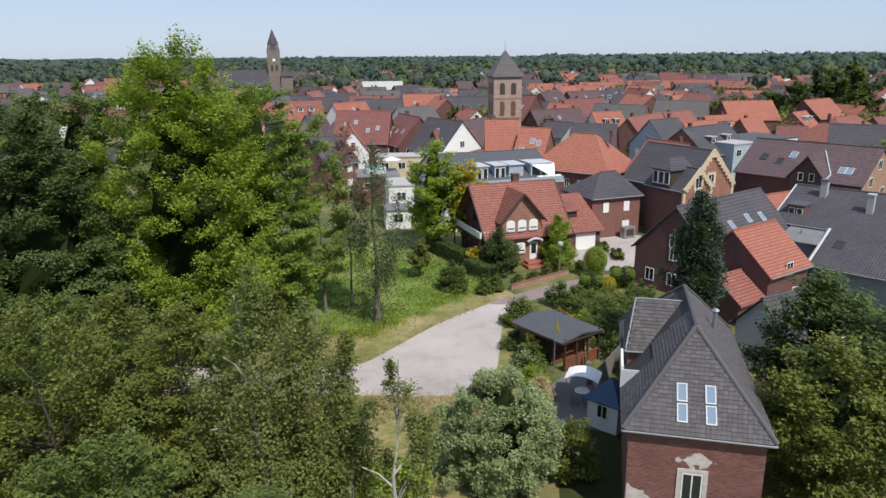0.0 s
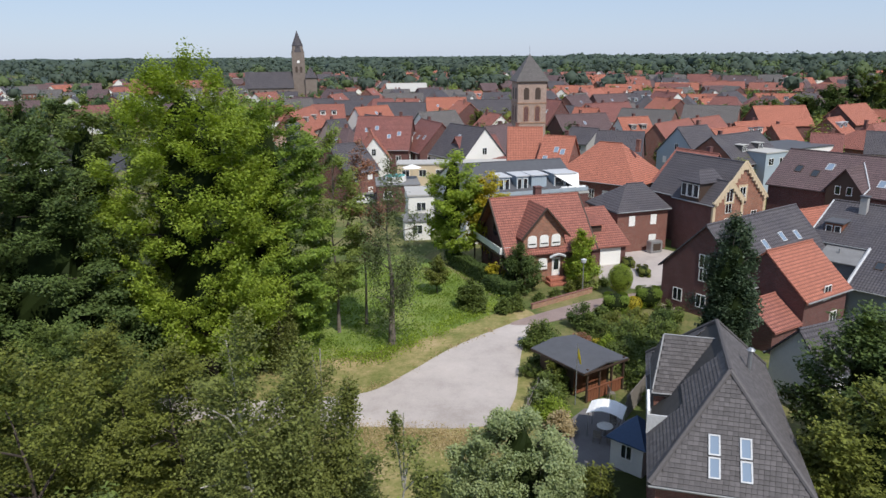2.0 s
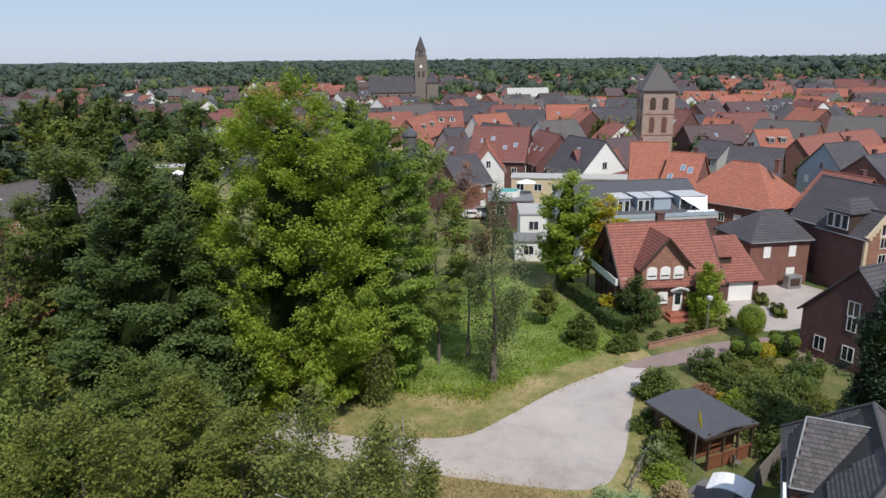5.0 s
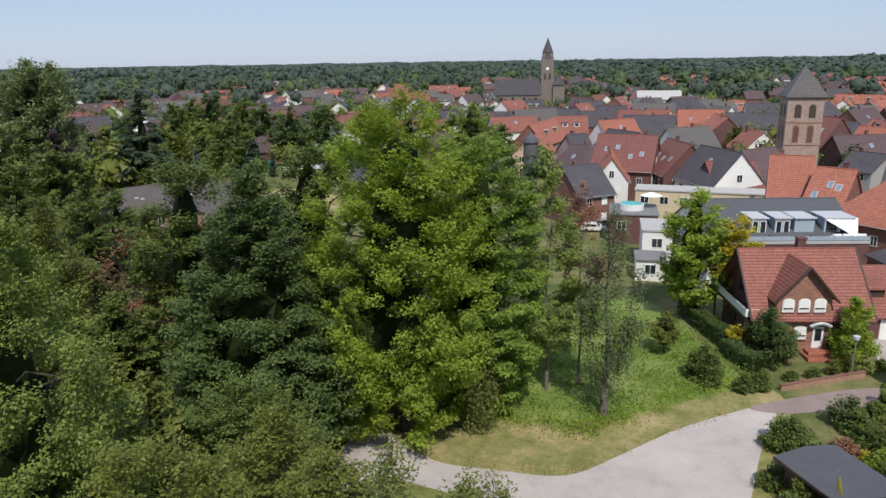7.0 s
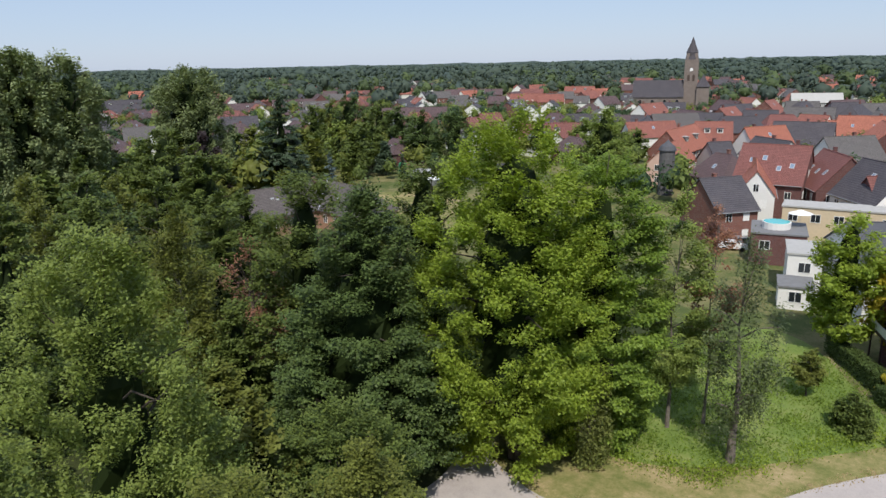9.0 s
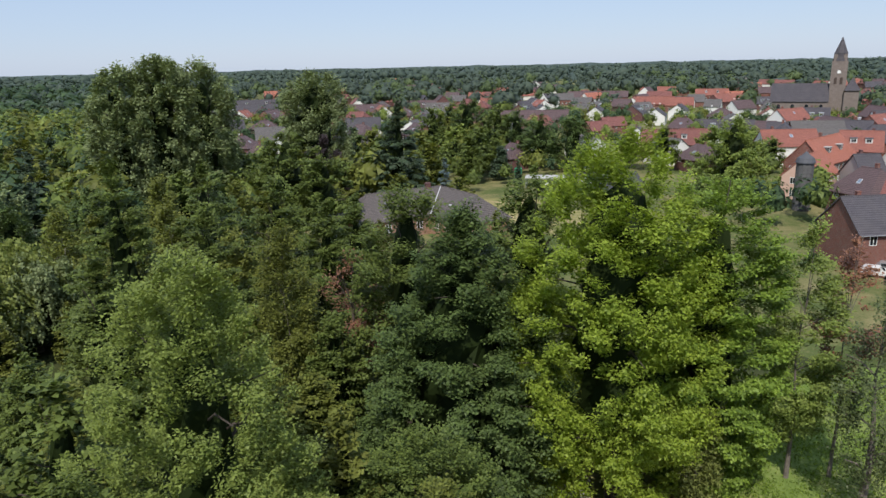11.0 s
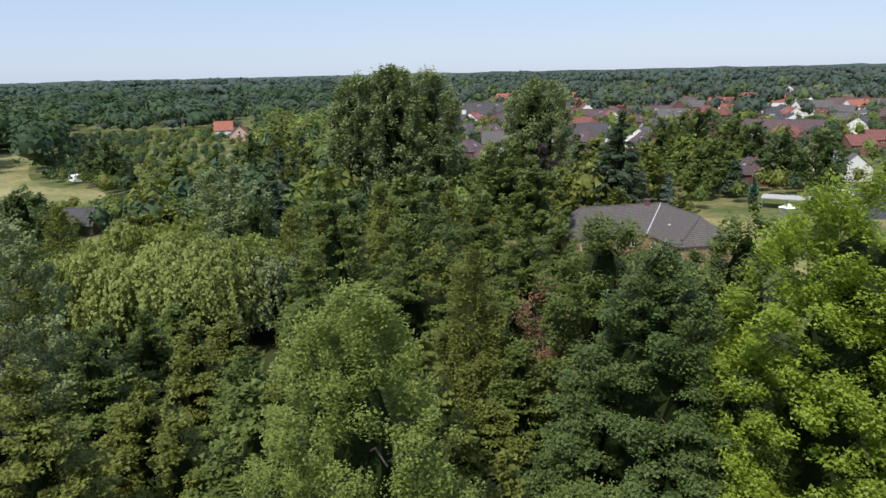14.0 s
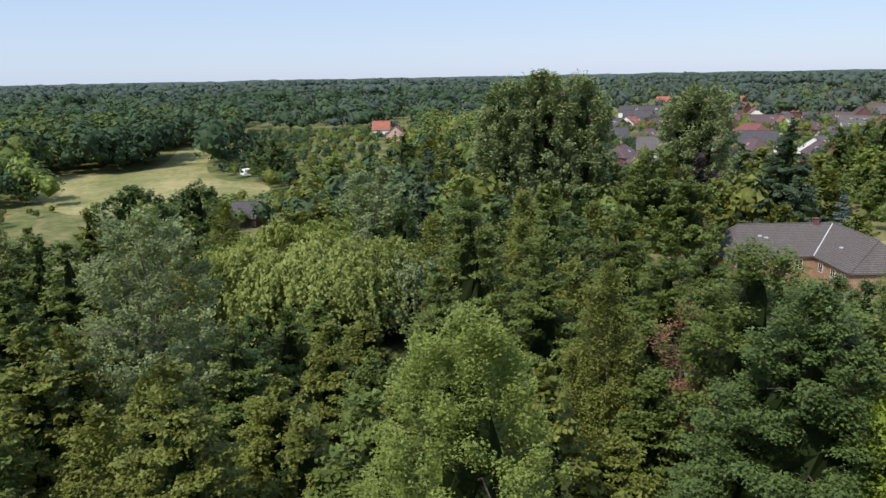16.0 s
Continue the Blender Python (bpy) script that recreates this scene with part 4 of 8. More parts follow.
            part("barge_board", bm, M["wood_dark"], h)
    gutter(h, (-hl - 0.9, -hw - 0.62, ze - 0.8), (gx - gw / 2, -hw - 0.62, ze - 0.8), "wood_dark")
    gutter(h, (gx + gw / 2, -hw - 0.62, ze - 0.8), (hl + 0.9, -hw - 0.62, ze - 0.8), "wood_dark")
    for u, z, wd in ((-1.45, 4.3, 0.95), (0, 4.3, 0.95), (1.45, 4.3, 0.95), (-0.1, 1.6, 1.0)):
        wo = part("window", arched(wd + 0.14, 1.36, -gy - 0.05, -gy + 0.05, gx + u, z - 0.08), M["frame_white"], h)
        part("roller_blind", arched(wd, 1.2, -gy - 0.075, -gy - 0.052, gx + u, z + 0.05), M["blind"], wo, "closed white roller blind")
        part("blind_gap", boxes((gx + u - wd / 2 + 0.04, gx + u + wd / 2 - 0.04, -gy - 0.085, -gy - 0.077, z + 0.22, z + 0.36)), M["pane"], wo)
        part("sill", boxes((gx + u - wd / 2 - 0.1, gx + u + wd / 2 + 0.1, -gy - 0.14, -gy, z - 0.16, z - 0.08)), M["brick_dark"], wo)
    # door with its arched canopy
    dx = gx + 1.55
    dr = part("door", boxes((dx - 0.5, dx + 0.5, -gy - 0.08, -gy + 0.02, 0.7, 2.8)), M["frame_white"], h, "white front door")
    part("door_glass", boxes((dx - 0.3, dx + 0.3, -gy - 0.1, -gy - 0.082, 1.4, 2.6)), M["pane"], dr)
    bm = bmesh.new()
    tube(bm, [(dx - 0.95, -gy - 0.4, 2.95), (dx - 0.5, -gy - 0.5, 3.2), (dx, -gy - 0.5, 3.3), (dx + 0.5, -gy - 0.5, 3.2), (dx + 0.95, -gy - 0.4, 2.95)], (0.16,) * 5, 6)
    part("door_canopy", bm, M["lead"], h)
    part("step", boxes((dx - 1.5, dx + 1.1, -gy - 1.9, -gy, -0.1, 0.35), (dx - 1.2, dx + 0.9, -gy - 1.2, -gy, 0.35, 0.68), bevel=0.02), M["t_orange"], h, "red tiled entrance steps")
    # west gable: balcony with white rail, window, dark boarding
    part("balcony", boxes((-hl - 1.2, -hl, -hw + 0.2, hw - 0.4, 3.3, 3.5)), M["wood_dark"], h)
    part("balcony_rail", boxes((-hl - 1.24, -hl - 1.16, -hw + 0.2, hw - 0.4, 3.65, 4.4), (-hl - 1.2, -hl, -hw + 0.16, -hw + 0.24, 3.65, 4.4)), M["frame_white"], h, "white balcony rail")
    for z, yy in ((4.7, 0.0), (1.1, -2.0), (1.1, 1.6)):
        window(h, Matrix.Translation((-hl, yy, z)) @ pose(0, 0, 0, 0, 0, 270), 1.3, 1.7, "dark", 1)
    for yy in (-hw + 0.4, -1.4, 1.4, hw - 0.6):
        part("balcony_post", boxes((-hl - 1.2, -hl - 1.06, yy - 0.07, yy + 0.07, 0, 3.3)), M["wood_dark"], h)
    return h


red_house()


def garage():
    BUILT.append((12.0, 90.4, 5))
    g = empty("garage", pose(12.0, 90.4, 0, 0, 0, R_ANG), "garage wing with a red tiled roof and white door", "garage")
    part("wall", boxes((-2.4, 2.2, -3.4, 4.0, -0.2, 2.7)), M["brick_dark"], g)
    fr = [[(-3.4, -3.9, 2.5), (2.6, -3.9, 2.5), (1.2, 0.6, 6.6), (-3.4, 0.6, 6.6)], [(2.6, 4.4, 2.5), (-3.4, 4.4, 2.5), (-3.4, 0.6, 6.6), (1.2, 0.6, 6.6)], [(2.6, -3.9, 2.5), (2.6, 4.4, 2.5), (1.2, 0.6, 6.6)]]
    rf = part("roof", slab(bmesh.new(), fr, 0.16), M["t_red"], g)
    part("garage_door", boxes((-1.3, 1.5, -3.46, -3.38, 0.0, 2.15)), M["blind"], g, "white garage door")
    part("dormer", boxes((-2.2, -0.6, -2.2, 0.2, 3.8, 5.1)), M["wood_dark"], g)
    part("dormer_roof", slab(bmesh.new(), [[(-2.6, -2.5, 5.0), (-0.3, -2.5, 5.0), (-0.3, 0.4, 6.2), (-2.6, 0.4, 6.2)]], 0.12), M["t_red"], g)
    return g


garage()

house(16.8, 97.3, 24.5, 7.6, 7.2, 5.8, 8.4, "brick_red", "t_slate", "red brick house with a dark hipped roof and white windows", (3.4, 1.6), sides="fl", chimneys=0, rows=(0.8, 3.5), wstyle="blind")
# stepped-gable houses: shade on the side walls is coloured in as brick_dark
house(28.0, 101.2, 122.6, 11.8, 8.8, 6.8, 11.5, "brick_dark", "t_slate", "brick house with a cream stepped gable and slate roof", sides="l", skylights=3, chimneys=0, rows=(0.9, 3.6, 5.9))
house(26.6, 95.1, 122.6, 6.6, 4.9, 7.2, 9.6, "brick_dark", "t_slate", "narrow brick wing with a cream stepped gable", sides="l", chimneys=0, rows=(0.9, 3.6, 5.6))
house(25.7, 75.2, 41, 15.6, 9.4, 4.6, 9.3, "brick_dark", "t_slate", "dark brick house with a slate roof and roof windows", sides="l", skylights=4, chimneys=0)
house(27.0, 68.6, 38, 6.8, 8.0, 4.4, 7.8, "brick_dark", "t_orange", "small dark house with an orange tiled roof", sides="f", chimneys=0)
house(23.4, 64.2, 38, 3.6, 5.0, 2.4, 4.2, "brick_dark", "t_red", "low annexe with a red tiled roof", sides="", chimneys=0)
house(38.2, 91.2, 32, 8.0, 6.4, 4.6, 6.7, "brick_red", "t_orange", "house with a salmon red tiled roof", sides="f", chimneys=0)


def prism(poly, u0, u1):
    """A wall body: the outline poly in y and z, drawn out along x."""
    bm = bmesh.new()
    a, b = [bm.verts.new((u0, y, z)) for y, z in poly], [bm.verts.new((u1, y, z)) for y, z in poly]
    bm.faces.new(a)
    bm.faces.new(b[::-1])
    for i in range(len(poly)):
        j = (i + 1) % len(poly)
        bm.faces.new((a[j], a[i], b[i], b[j]))
    bmesh.ops.recalc_face_normals(bm, faces=bm.faces)
    return bm


def slate_house():
    h = empty("house", pose(43.4, 78.6, 0, 0, 0, -42), "broad slate roofed house with a low wing and a flat extension", "house", "houses of the town")
    BUILT.append((43.4, 76.0, 11))
    zr, sl = 9.1, 0.456
    z = lambda v: zr - sl * abs(v)
    part("wall", prism([(-6.4, -0.3), (-6.4, z(6.4) - 0.2), (0, zr - 0.2), (7.0, z(7) - 0.2), (7.0, -0.3)], -7.8, 8.5), M["grey_blue_wall"], h, "grey-blue rendered wall")
    part("wing_wall", prism([(-12.2, -0.3), (-12.2, z(12.2) - 0.2), (-6.41, z(6.41) - 0.2), (-6.41, -0.3)], -1.8, 8.5), M["grey_blue_wall"], h)
    rf = part("roof", slab(bmesh.new(), [[(-8.2, -7.0, z(7)), (-2.0, -7.0, z(7)), (-2.0, 0, zr), (-8.2, 0, zr)], [(9.0, 7.6, z(7.6)), (-8.2, 7.6, z(7.6)), (-8.2, 0, zr), (9.0, 0, zr)]], 0.16), M["t_slate"], h)
    part("wing_roof", slab(bmesh.new(), [[(-2.0, -12.8, z(12.8)), (9.0, -12.8, z(12.8)), (9.0, 0, zr), (-2.0, 0, zr)]], 0.16), M["t_slate"], h)
    for p, q, w, mt in (((-8.2, 0, zr + 0.04), (9.0, 0, zr + 0.04), 0.12, "t_slate"), ((-2.02, -7.0, z(7) + 0.04), (-2.02, -12.8, z(12.8) + 0.04), 0.16, "lead"), ((-8.22, 0, zr), (-8.22, -7.0, z(7)), 0.09, "lead"),
                        ((-8.2, -7.05, z(7) - 0.1), (-2.0, -7.05, z(7) - 0.1), 0.08, "zinc"), ((-2.0, -12.86, z(12.8) - 0.1), (9.0, -12.86, z(12.8) - 0.1), 0.08, "zinc")):
        bm = bmesh.new()
        tube(bm, [p, q], (w, w), 5)
        part("ridge_cap" if mt == "t_slate" else "verge_flashing" if mt == "lead" else "gutter", bm, M[mt], rf)
    part("extension_wall", prism([(-9.5, -0.3), (-9.5, 4.6), (-6.45, 5.55), (-6.45, -0.3)], -5.7, -2.1), M["grey_blue_wall"], h)
    part("extension_roof", slab(bmesh.new(), [[(-6.0, -9.9, 4.72), (-2.12, -9.9, 4.72), (-2.12, -6.42, 5.85), (-6.0, -6.42, 5.85)]], 0.12), M["felt_grey"], h, "pale grey felt roof")
    bm = bmesh.new()
    tube(bm, [(-4.4, -8.2, 5.1), (-4.4, -8.2, 5.75)], (0.09, 0.09), 6)
    part("vent_pipe", bm, M["metal"], h)
    for u, v in ((-0.3, -9.3), (4.2, -8.0)):
        window(rf, Matrix.Translation((u, v, z(v) + 0.02)) @ pose(0, 0, 0, -90 + math.degrees(math.atan(sl)), 0, 0) @ Matrix.Translation((0, 0, -0.5)), 0.9, 1.2, "dark", 0)
    for u, v, ht in ((0.6, -3.4, 1.9), (4.8, -1.0, 1.6)):
        part("chimney", boxes((u - 0.32, u + 0.32, v - 0.32, v + 0.32, z(v) - 0.6, z(v) + ht)), M["grey"], rf, "grey rendered chimney")
        part("chimney_cap", boxes((u - 0.4, u + 0.4, v - 0.4, v + 0.4, z(v) + ht, z(v) + ht + 0.12)), M["lead"], rf)
    window(h, Matrix.Translation((-6.6, -6.4, 3.4)), 0.9, 1.5, "white", 1)
    return h


slate_house()
house(24.8, 53.4, 30, 7.0, 4.6, 3.7, 6.1, "white", "t_slate", "white gabled outbuilding with a slate roof", sides="l", chimneys=0)


def garden_shed():
    s = empty("garden_shed", pose(7.0, 54.5, 0, 0, 0, -50), "brown timber garden house with a grey felt roof", "shed")
    BUILT.append((7, 54.5, 4))
    part("wall", boxes((-2.5, 1.2, -2.4, 1.5, 0, 2.45)), M["wood_dark"], s)
    part("roof", slab(bmesh.new(), [[(-3.0, -2.95, 2.6), (2.8, -2.95, 2.6), (2.8, -0.55, 2.92), (-3.0, -0.55, 2.92)], [(2.8, 1.85, 2.6), (-3.0, 1.85, 2.6), (-3.0, -0.55, 2.92), (2.8, -0.55, 2.92)]], 0.12), M["felt"], s)
    for e in ((-3.0, 2.8, -2.99, -2.93, 2.4, 2.58), (2.77, 2.83, -2.95, 1.85, 2.42, 2.6), (-3.0, 2.8, 1.83, 1.89, 2.4, 2.58)):
        part("fascia", boxes(e), M["wood_dark"], s)
    for k in range(12):
        part("parapet_board", boxes((2.62, 2.67, -2.3 + k * 0.3, -2.02 + k * 0.3, 0.08, 1.0)), M["wood_red"], s)
    for y in (-2.4, -1.1, 0.2, 1.5):
        part("post", boxes((2.54, 2.68, y - 0.07, y + 0.07, 0, 2.75)), M["wood_dark"], s)
    part("handrail", boxes((2.56, 2.72, -2.4, 1.5, 1.0, 1.07)), M["wood_red"], s)
    for k in range(9):
        part("wall_board", boxes((1.2, 1.24, -2.35 + k * 0.4, -1.98 + k * 0.4, 0.1, 2.4)), M["wood_red"], s)
    return s


garden_shed()


def stepped_trim(name, x, y, turn, hl, W, ze, zr, steps, label):
    """Cream stepped copings up both sides of a gable at local -x, with a framed window."""
    t = empty(name, pose(x, y, 0, 0, 0, turn), label, "gable trim")
    sl = (zr - ze) / (W / 2)
    bm = bmesh.new()
    q = [bm.verts.new(p) for p in ((-hl - 0.02, -W / 2, 0), (-hl - 0.02, W / 2, 0), (-hl - 0.02, W / 2, ze), (-hl - 0.02, 0, zr - 0.1), (-hl - 0.02, -W / 2, ze))]
    bm.faces.new(q[::-1])
    # the lit gable gets a warmer brick colour than the walls
    part("gable_face", bm, M["brick_warm"], t)
    for sg in (-1, 1):
        for k in range(steps):
            f0, f1 = k / steps, (k + 1) / steps
            y0, y1 = W / 2 * (1 - f0), W / 2 * (1 - f1)
            zt = zr - sl * y1
            a, b = min(sg * y0, sg * y1), max(sg * y0, sg * y1)
            part("coping_step", boxes((-hl - 0.3, -hl - 0.02, a, b, zt - sl * (y0 - y1) - 0.42, zt - 0.35 * sl * (y0 - y1) + 0.02)), M["cream"], t)
        bm = bmesh.new()
        tube(bm, [(-hl - 0.2, sg * (W / 2 + 0.3), ze - sl * 0.3 + 0.1), (-hl - 0.2, 0, zr + 0.14)], (0.16, 0.16), 4)
        part("barge_board", bm, M["cream"], t)
        part("corner_quoin", boxes((-hl - 0.06, -hl + 0.2, sg * W / 2 - 0.22, sg * W / 2 + 0.22, 0, ze)), M["cream"], t)
    part("window_surround", lattice([-0.85, -0.6, 0.6, 0.85], [ze - 0.4, ze - 0.15, ze + 1.5, ze + 1.75], {(1, 1)}, -0.1, 0.02), M["cream"], t, "", Matrix.Translation((-hl, 0, 0)) @ pose(0, 0, 0, 0, 0, 270))
    window(t, Matrix.Translation((-hl - 0.02, 0, ze - 0.15)) @ pose(0, 0, 0, 0, 0, 270), 1.2, 1.65, "white", 1)
    return t


# the stepped gables face the lane: their local -x is the end towards it
stepped_trim("stepped_gable", 28.0, 101.2, -57.4 + 180, 5.9, 8.8, 6.8, 11.5, 9, "cream stepped coping on the brick gable")
stepped_trim("stepped_gable", 26.6, 95.1, -57.4 + 180, 3.3, 4.9, 7.2, 9.6, 6, "cream stepped coping on the narrow wing")


def box_dormer(name, label, x, y, z, turn, w, h, d, wallm, roofm, style="white"):
    """A dormer with a flat lid, its face towards local -y."""
    t = empty(name, pose(x, y, z, 0, 0, turn), label, "dormer")
    part("cheek", boxes((-w / 2, w / 2, 0, d, 0, h)), M[wallm], t)
    part("lid", boxes((-w / 2 - 0.15, w / 2 + 0.15, -0.25, d, h, h + 0.14)), M[roofm], t)
    for k in range(int(w / 0.3)):
        part("cladding_board", boxes((-w / 2 + k * 0.3 + 0.01, -w / 2 + k * 0.3 + 0.28, -0.03, 0, 0.02, h - 0.02)), M[wallm], t)
    for u in (-w / 4, w / 4) if style else ():
        window(t, Matrix.Translation((u, -0.03, 0.25)), w / 2 - 0.2, h - 0.5, style, 0)
    return t


# dark flat-pitched roof with a row of pale dormers and a terrace behind the gabled house
house(0.25, 105.75, 23, 17.5, 15.0, 6.3, 10.0, "white", "felt", "large house with a dark grey roof and pale dormers", sides="f", chimneys=0, over=0.1, rows=(3.2,))
C23, S23 = math.cos(radians(23)), math.sin(radians(23))
for u, w, st in ((-4.1, 1.8, "white"), (-1.35, 1.8, "white"), (1.2, 2.3, ""), (5.2, 3.4, "white")):
    box_dormer("roof_dormer", "pale grey-blue clad dormer on the dark roof", 1.4 + u * C23 + 6.6 * S23, 107.0 + u * S23 - 6.6 * C23, 6.5, 23, w, 2.2, 4.6, "greyblue", "lead", st)
tt = empty("roof_terrace", pose(1.4, 107.0, 0, 0, 0, 23), "roof terrace with pale parapet before the dormers", "terrace")
part("terrace_deck", boxes((-8.4, 7.8, -9.0, -6.7, 6.2, 6.5)), M["felt_light"], tt)
part("terrace_wall", boxes((-8.4, 7.8, -8.9, -6.7, 0.0, 6.2)), M["brick_dark"], tt)
for k in range(9):
    part("rail_post", boxes((-8.3 + k * 2.0 - 0.03, -8.3 + k * 2.0 + 0.03, -8.95, -8.89, 6.5, 7.2)), M["metal"], tt)
part("parapet", boxes((-8.35, 7.75, -8.94, -8.9, 6.62, 7.1)), M["greyblue"], tt, "pale glass balustrade")
bm = bmesh.new()
sv = [bm.verts.new(p) for p in ((3.4, -6.7, 8.7), (7.4, -6.5, 8.7), (6.4, -8.8, 6.8), (3.4, -6.7, 8.66), (7.4, -6.5, 8.66), (6.4, -8.8, 6.76))]
for f in ((0, 2, 1), (3, 4, 5), (0, 1, 4, 3), (1, 2, 5, 4), (2, 0, 3, 5)):
    bm.faces.new([sv[i] for i in f])
part("sun_sail", bm, M["canvas"], tt, "white triangular sun sail")
for u in (4.2, 5.3, 7.0):
    part("sofa", boxes((u - 0.5, u + 0.5, -8.5, -7.8, 6.5, 6.9), (u - 0.5, u + 0.5, -8.6, -8.4, 6.9, 7.25), bevel=0.05), M["canvas"], tt, "white outdoor sofa")
for u in (-3.2, 1.6):
    part("terrace_plant", boxes((u - 0.25, u + 0.25, -8.3, -7.8, 6.5, 7.0), bevel=0.03), M["wood_dark"], tt, "dark planter box")

# white flat-roofed buildings with a pool terrace beside the ash tree
def flat_block(name, label, x, y, turn, L, W, H, wallm, roofm, sides="f"):
    t = empty(name, pose(x, y, 0, 0, 0, turn), label, "building")
    BUILT.append((x, y, max(L, W) / 2))
    part("wall", boxes((-L / 2, L / 2, -W / 2, W / 2, -0.2, H)), M[wallm], t)
    part("roof", boxes((-L / 2 - 0.15, L / 2 + 0.15, -W / 2 - 0.15, W / 2 + 0.15, H, H + 0.22)), M[roofm], t)
    n_w = max(1, int(L / 3))
    for k in range(n_w):
        window(t, Matrix.Translation(((k + 0.5) / n_w * L - L / 2, -W / 2, max(0.9, H - 2.2))), 1.4, 1.3, "white", 1)
    return t


flat_block("flat_building", "white rendered flat-roofed annexe", -12.6, 106.5, 12, 3.8, 7.0, 5.2, "white", "felt_light")
flat_block("flat_building", "low white garage with a flat pale roof", -12.2, 99.8, 12, 3.6, 4.5, 2.6, "white", "felt_grey")
flat_block("flat_building", "pale flat building that carries a roof terrace", -18.0, 119.5, 12, 7.0, 8.0, 4.4, "brick_dark", "felt_grey")
pool = empty("roof_pool", pose(-18.3, 119.2, 4.62), "round turquoise pool on a terrace", "pool")
bm = bmesh.new()
tube(bm, [(0, 0, 0), (0, 0, 0.9)], (1.9, 1.9), 18)
part("pool_wall", bm, M["white"], pool)
bm = bmesh.new()
tube(bm, [(0, 0, 0.9), (0, 0, 0.94)], (1.75, 1.75), 18)
part("pool_water", bm, M["pool"], pool)
par = empty("parasol", pose(-15.7, 121.5, 4.62), "open pale parasol on the terrace", "parasol")
bm = bmesh.new()
tube(bm, [(0, 0, 0), (0, 0, 2.3)], (0.03, 0.03), 6)
part("pole", bm, M["metal"], par)
bm = bmesh.new()
tube(bm, [(0, 0, 1.9), (0, 0, 2.45)], (1.7, 0.06), 8)
part("canopy", bm, M["canvas"], par)
flat_block("flat_building", "long pale wall and flat roof behind the garden tree", -9.0, 134.0, 6, 22.0, 5.0, 5.6, "cream", "felt_light")
flat_block("flat_building", "white modern building with flat roofs", 53.0, 146.0, 34, 20.0, 10.0, 7.4, "white", "felt")
flat_block("flat_building", "pale blue modern flat-roofed annexe", 47.5, 137.5, 34, 6.0, 6.0, 7.6, "greyblue", "felt_light")
# glazed bay with a hipped slate roof on the narrow wing
bay = empty("roof_bay", pose(24.5, 94.3, 7.0, 0, 0, -57.4) @ Matrix.Scale(1.25, 4), "dark glazed bay with a hipped slate roof", "dormer")
part("bay_wall", boxes((-1.25, 1.25, -0.5, 2.2, 0, 1.9)), M["wood_dark"], bay)
for u in (-0.8, 0.0, 0.8):
    window(bay, Matrix.Translation((u, -0.5, 0.3)), 0.72, 1.35, "white", 0)
window(bay, Matrix.Translation((-1.25, 0.3, 0.3)) @ pose(0, 0, 0, 0, 0, 270), 0.9, 1.35, "white", 0)
part("bay_roof", slab(bmesh.new(), [[(-1.5, -0.8, 1.9), (1.5, -0.8, 1.9), (0, 0.5, 3.0)], [(1.5, -0.8, 1.9), (1.5, 2.6, 1.9), (0, 2.6, 3.0), (0, 0.5, 3.0)], [(-1.5, 2.6, 1.9), (-1.5, -0.8, 1.9), (0, 0.5, 3.0), (0, 2.6, 3.0)]], 0.1), M["t_slate"], bay)
# small dormer and chimney on the broad slate roof
box_dormer("roof_dormer", "small dark dormer on the slate roof", 35.3, 78.9, 6.3, -42, 1.7, 1.3, 2.8, "wood_red", "felt", "white")
stack = empty("chimney_stack", pose(38.9, 80.6, 7.7, 0, 0, -42), "tall grey rendered chimney on the slate roof", "chimney")
part("shaft", boxes((-0.35, 0.35, -0.35, 0.35, 0, 2.4)), M["grey"], stack)
part("cap", boxes((-0.45, 0.45, -0.45, 0.45, 2.4, 2.55)), M["felt"], stack)
# room for the clump of trees behind the roofs
for bx, by in ((101, 236), (107, 240), (112, 238), (119, 240), (125, 243), (95, 243), (72, 250), (80, 246), (88, 250), (87, 238), (96, 230), (78, 236), (70, 240)):
    BUILT.append((bx, by, 3.0))

# ---- the town ----
house(3.5, 126.1, 1, 5.6, 11, 6.5, 13, "brick_red", "t_orange", "orange tiled house below the church tower", sides="f")
house(9.2, 121.9, -22, 5.0, 11, 6, 12, "brick_red", "t_orange", "orange tiled house with roof windows", sides="f", skylights=3)
house(16.8, 116.2, -35, 13.9, 11, 6.5, 11.6, "brick_red", "t_orange", "brick house with an orange hipped roof and chimney", (5, 5), sides="fl")
house(-25.7, 153.6, -0, 11.5, 13, 6.5, 12.5, "brick_dark", "t_dark_red", "large house with a dark red roof and dormers", sides="flr", skylights=4)
house(-15.9, 154.3, -62, 12.3, 10, 6, 11.5, "brick_dark", "t_dark_red", "dark brick house with a dark red roof", sides="fr", skylights=3)
house(-7.6, 144.1, -52, 12.0, 10, 6, 11.5, "white", "t_slate", "white house with a slate grey roof", sides="fr", skylights=1)
house(-1.6, 150.7, 56, 9.2, 10, 6, 11, "brick_dark", "t_brown", "house with a brown tiled roof", sides="f")
house(-5.9, 143.8, 30, 8.7, 9, 5.5, 9.5, "brick_dark", "t_dark_red", "low house with rust red tiles", sides="f")
house(-27.5, 146.9, 103, 20.8, 6, 6, 10, "white", "t_orange", "white gabled house with an orange roof", sides="lf")
house(-28.8, 128.2, 50, 7.2, 10, 5.5, 9.8, "brick_red", "t_slate", "brick house with a slate grey roof", sides="rf")
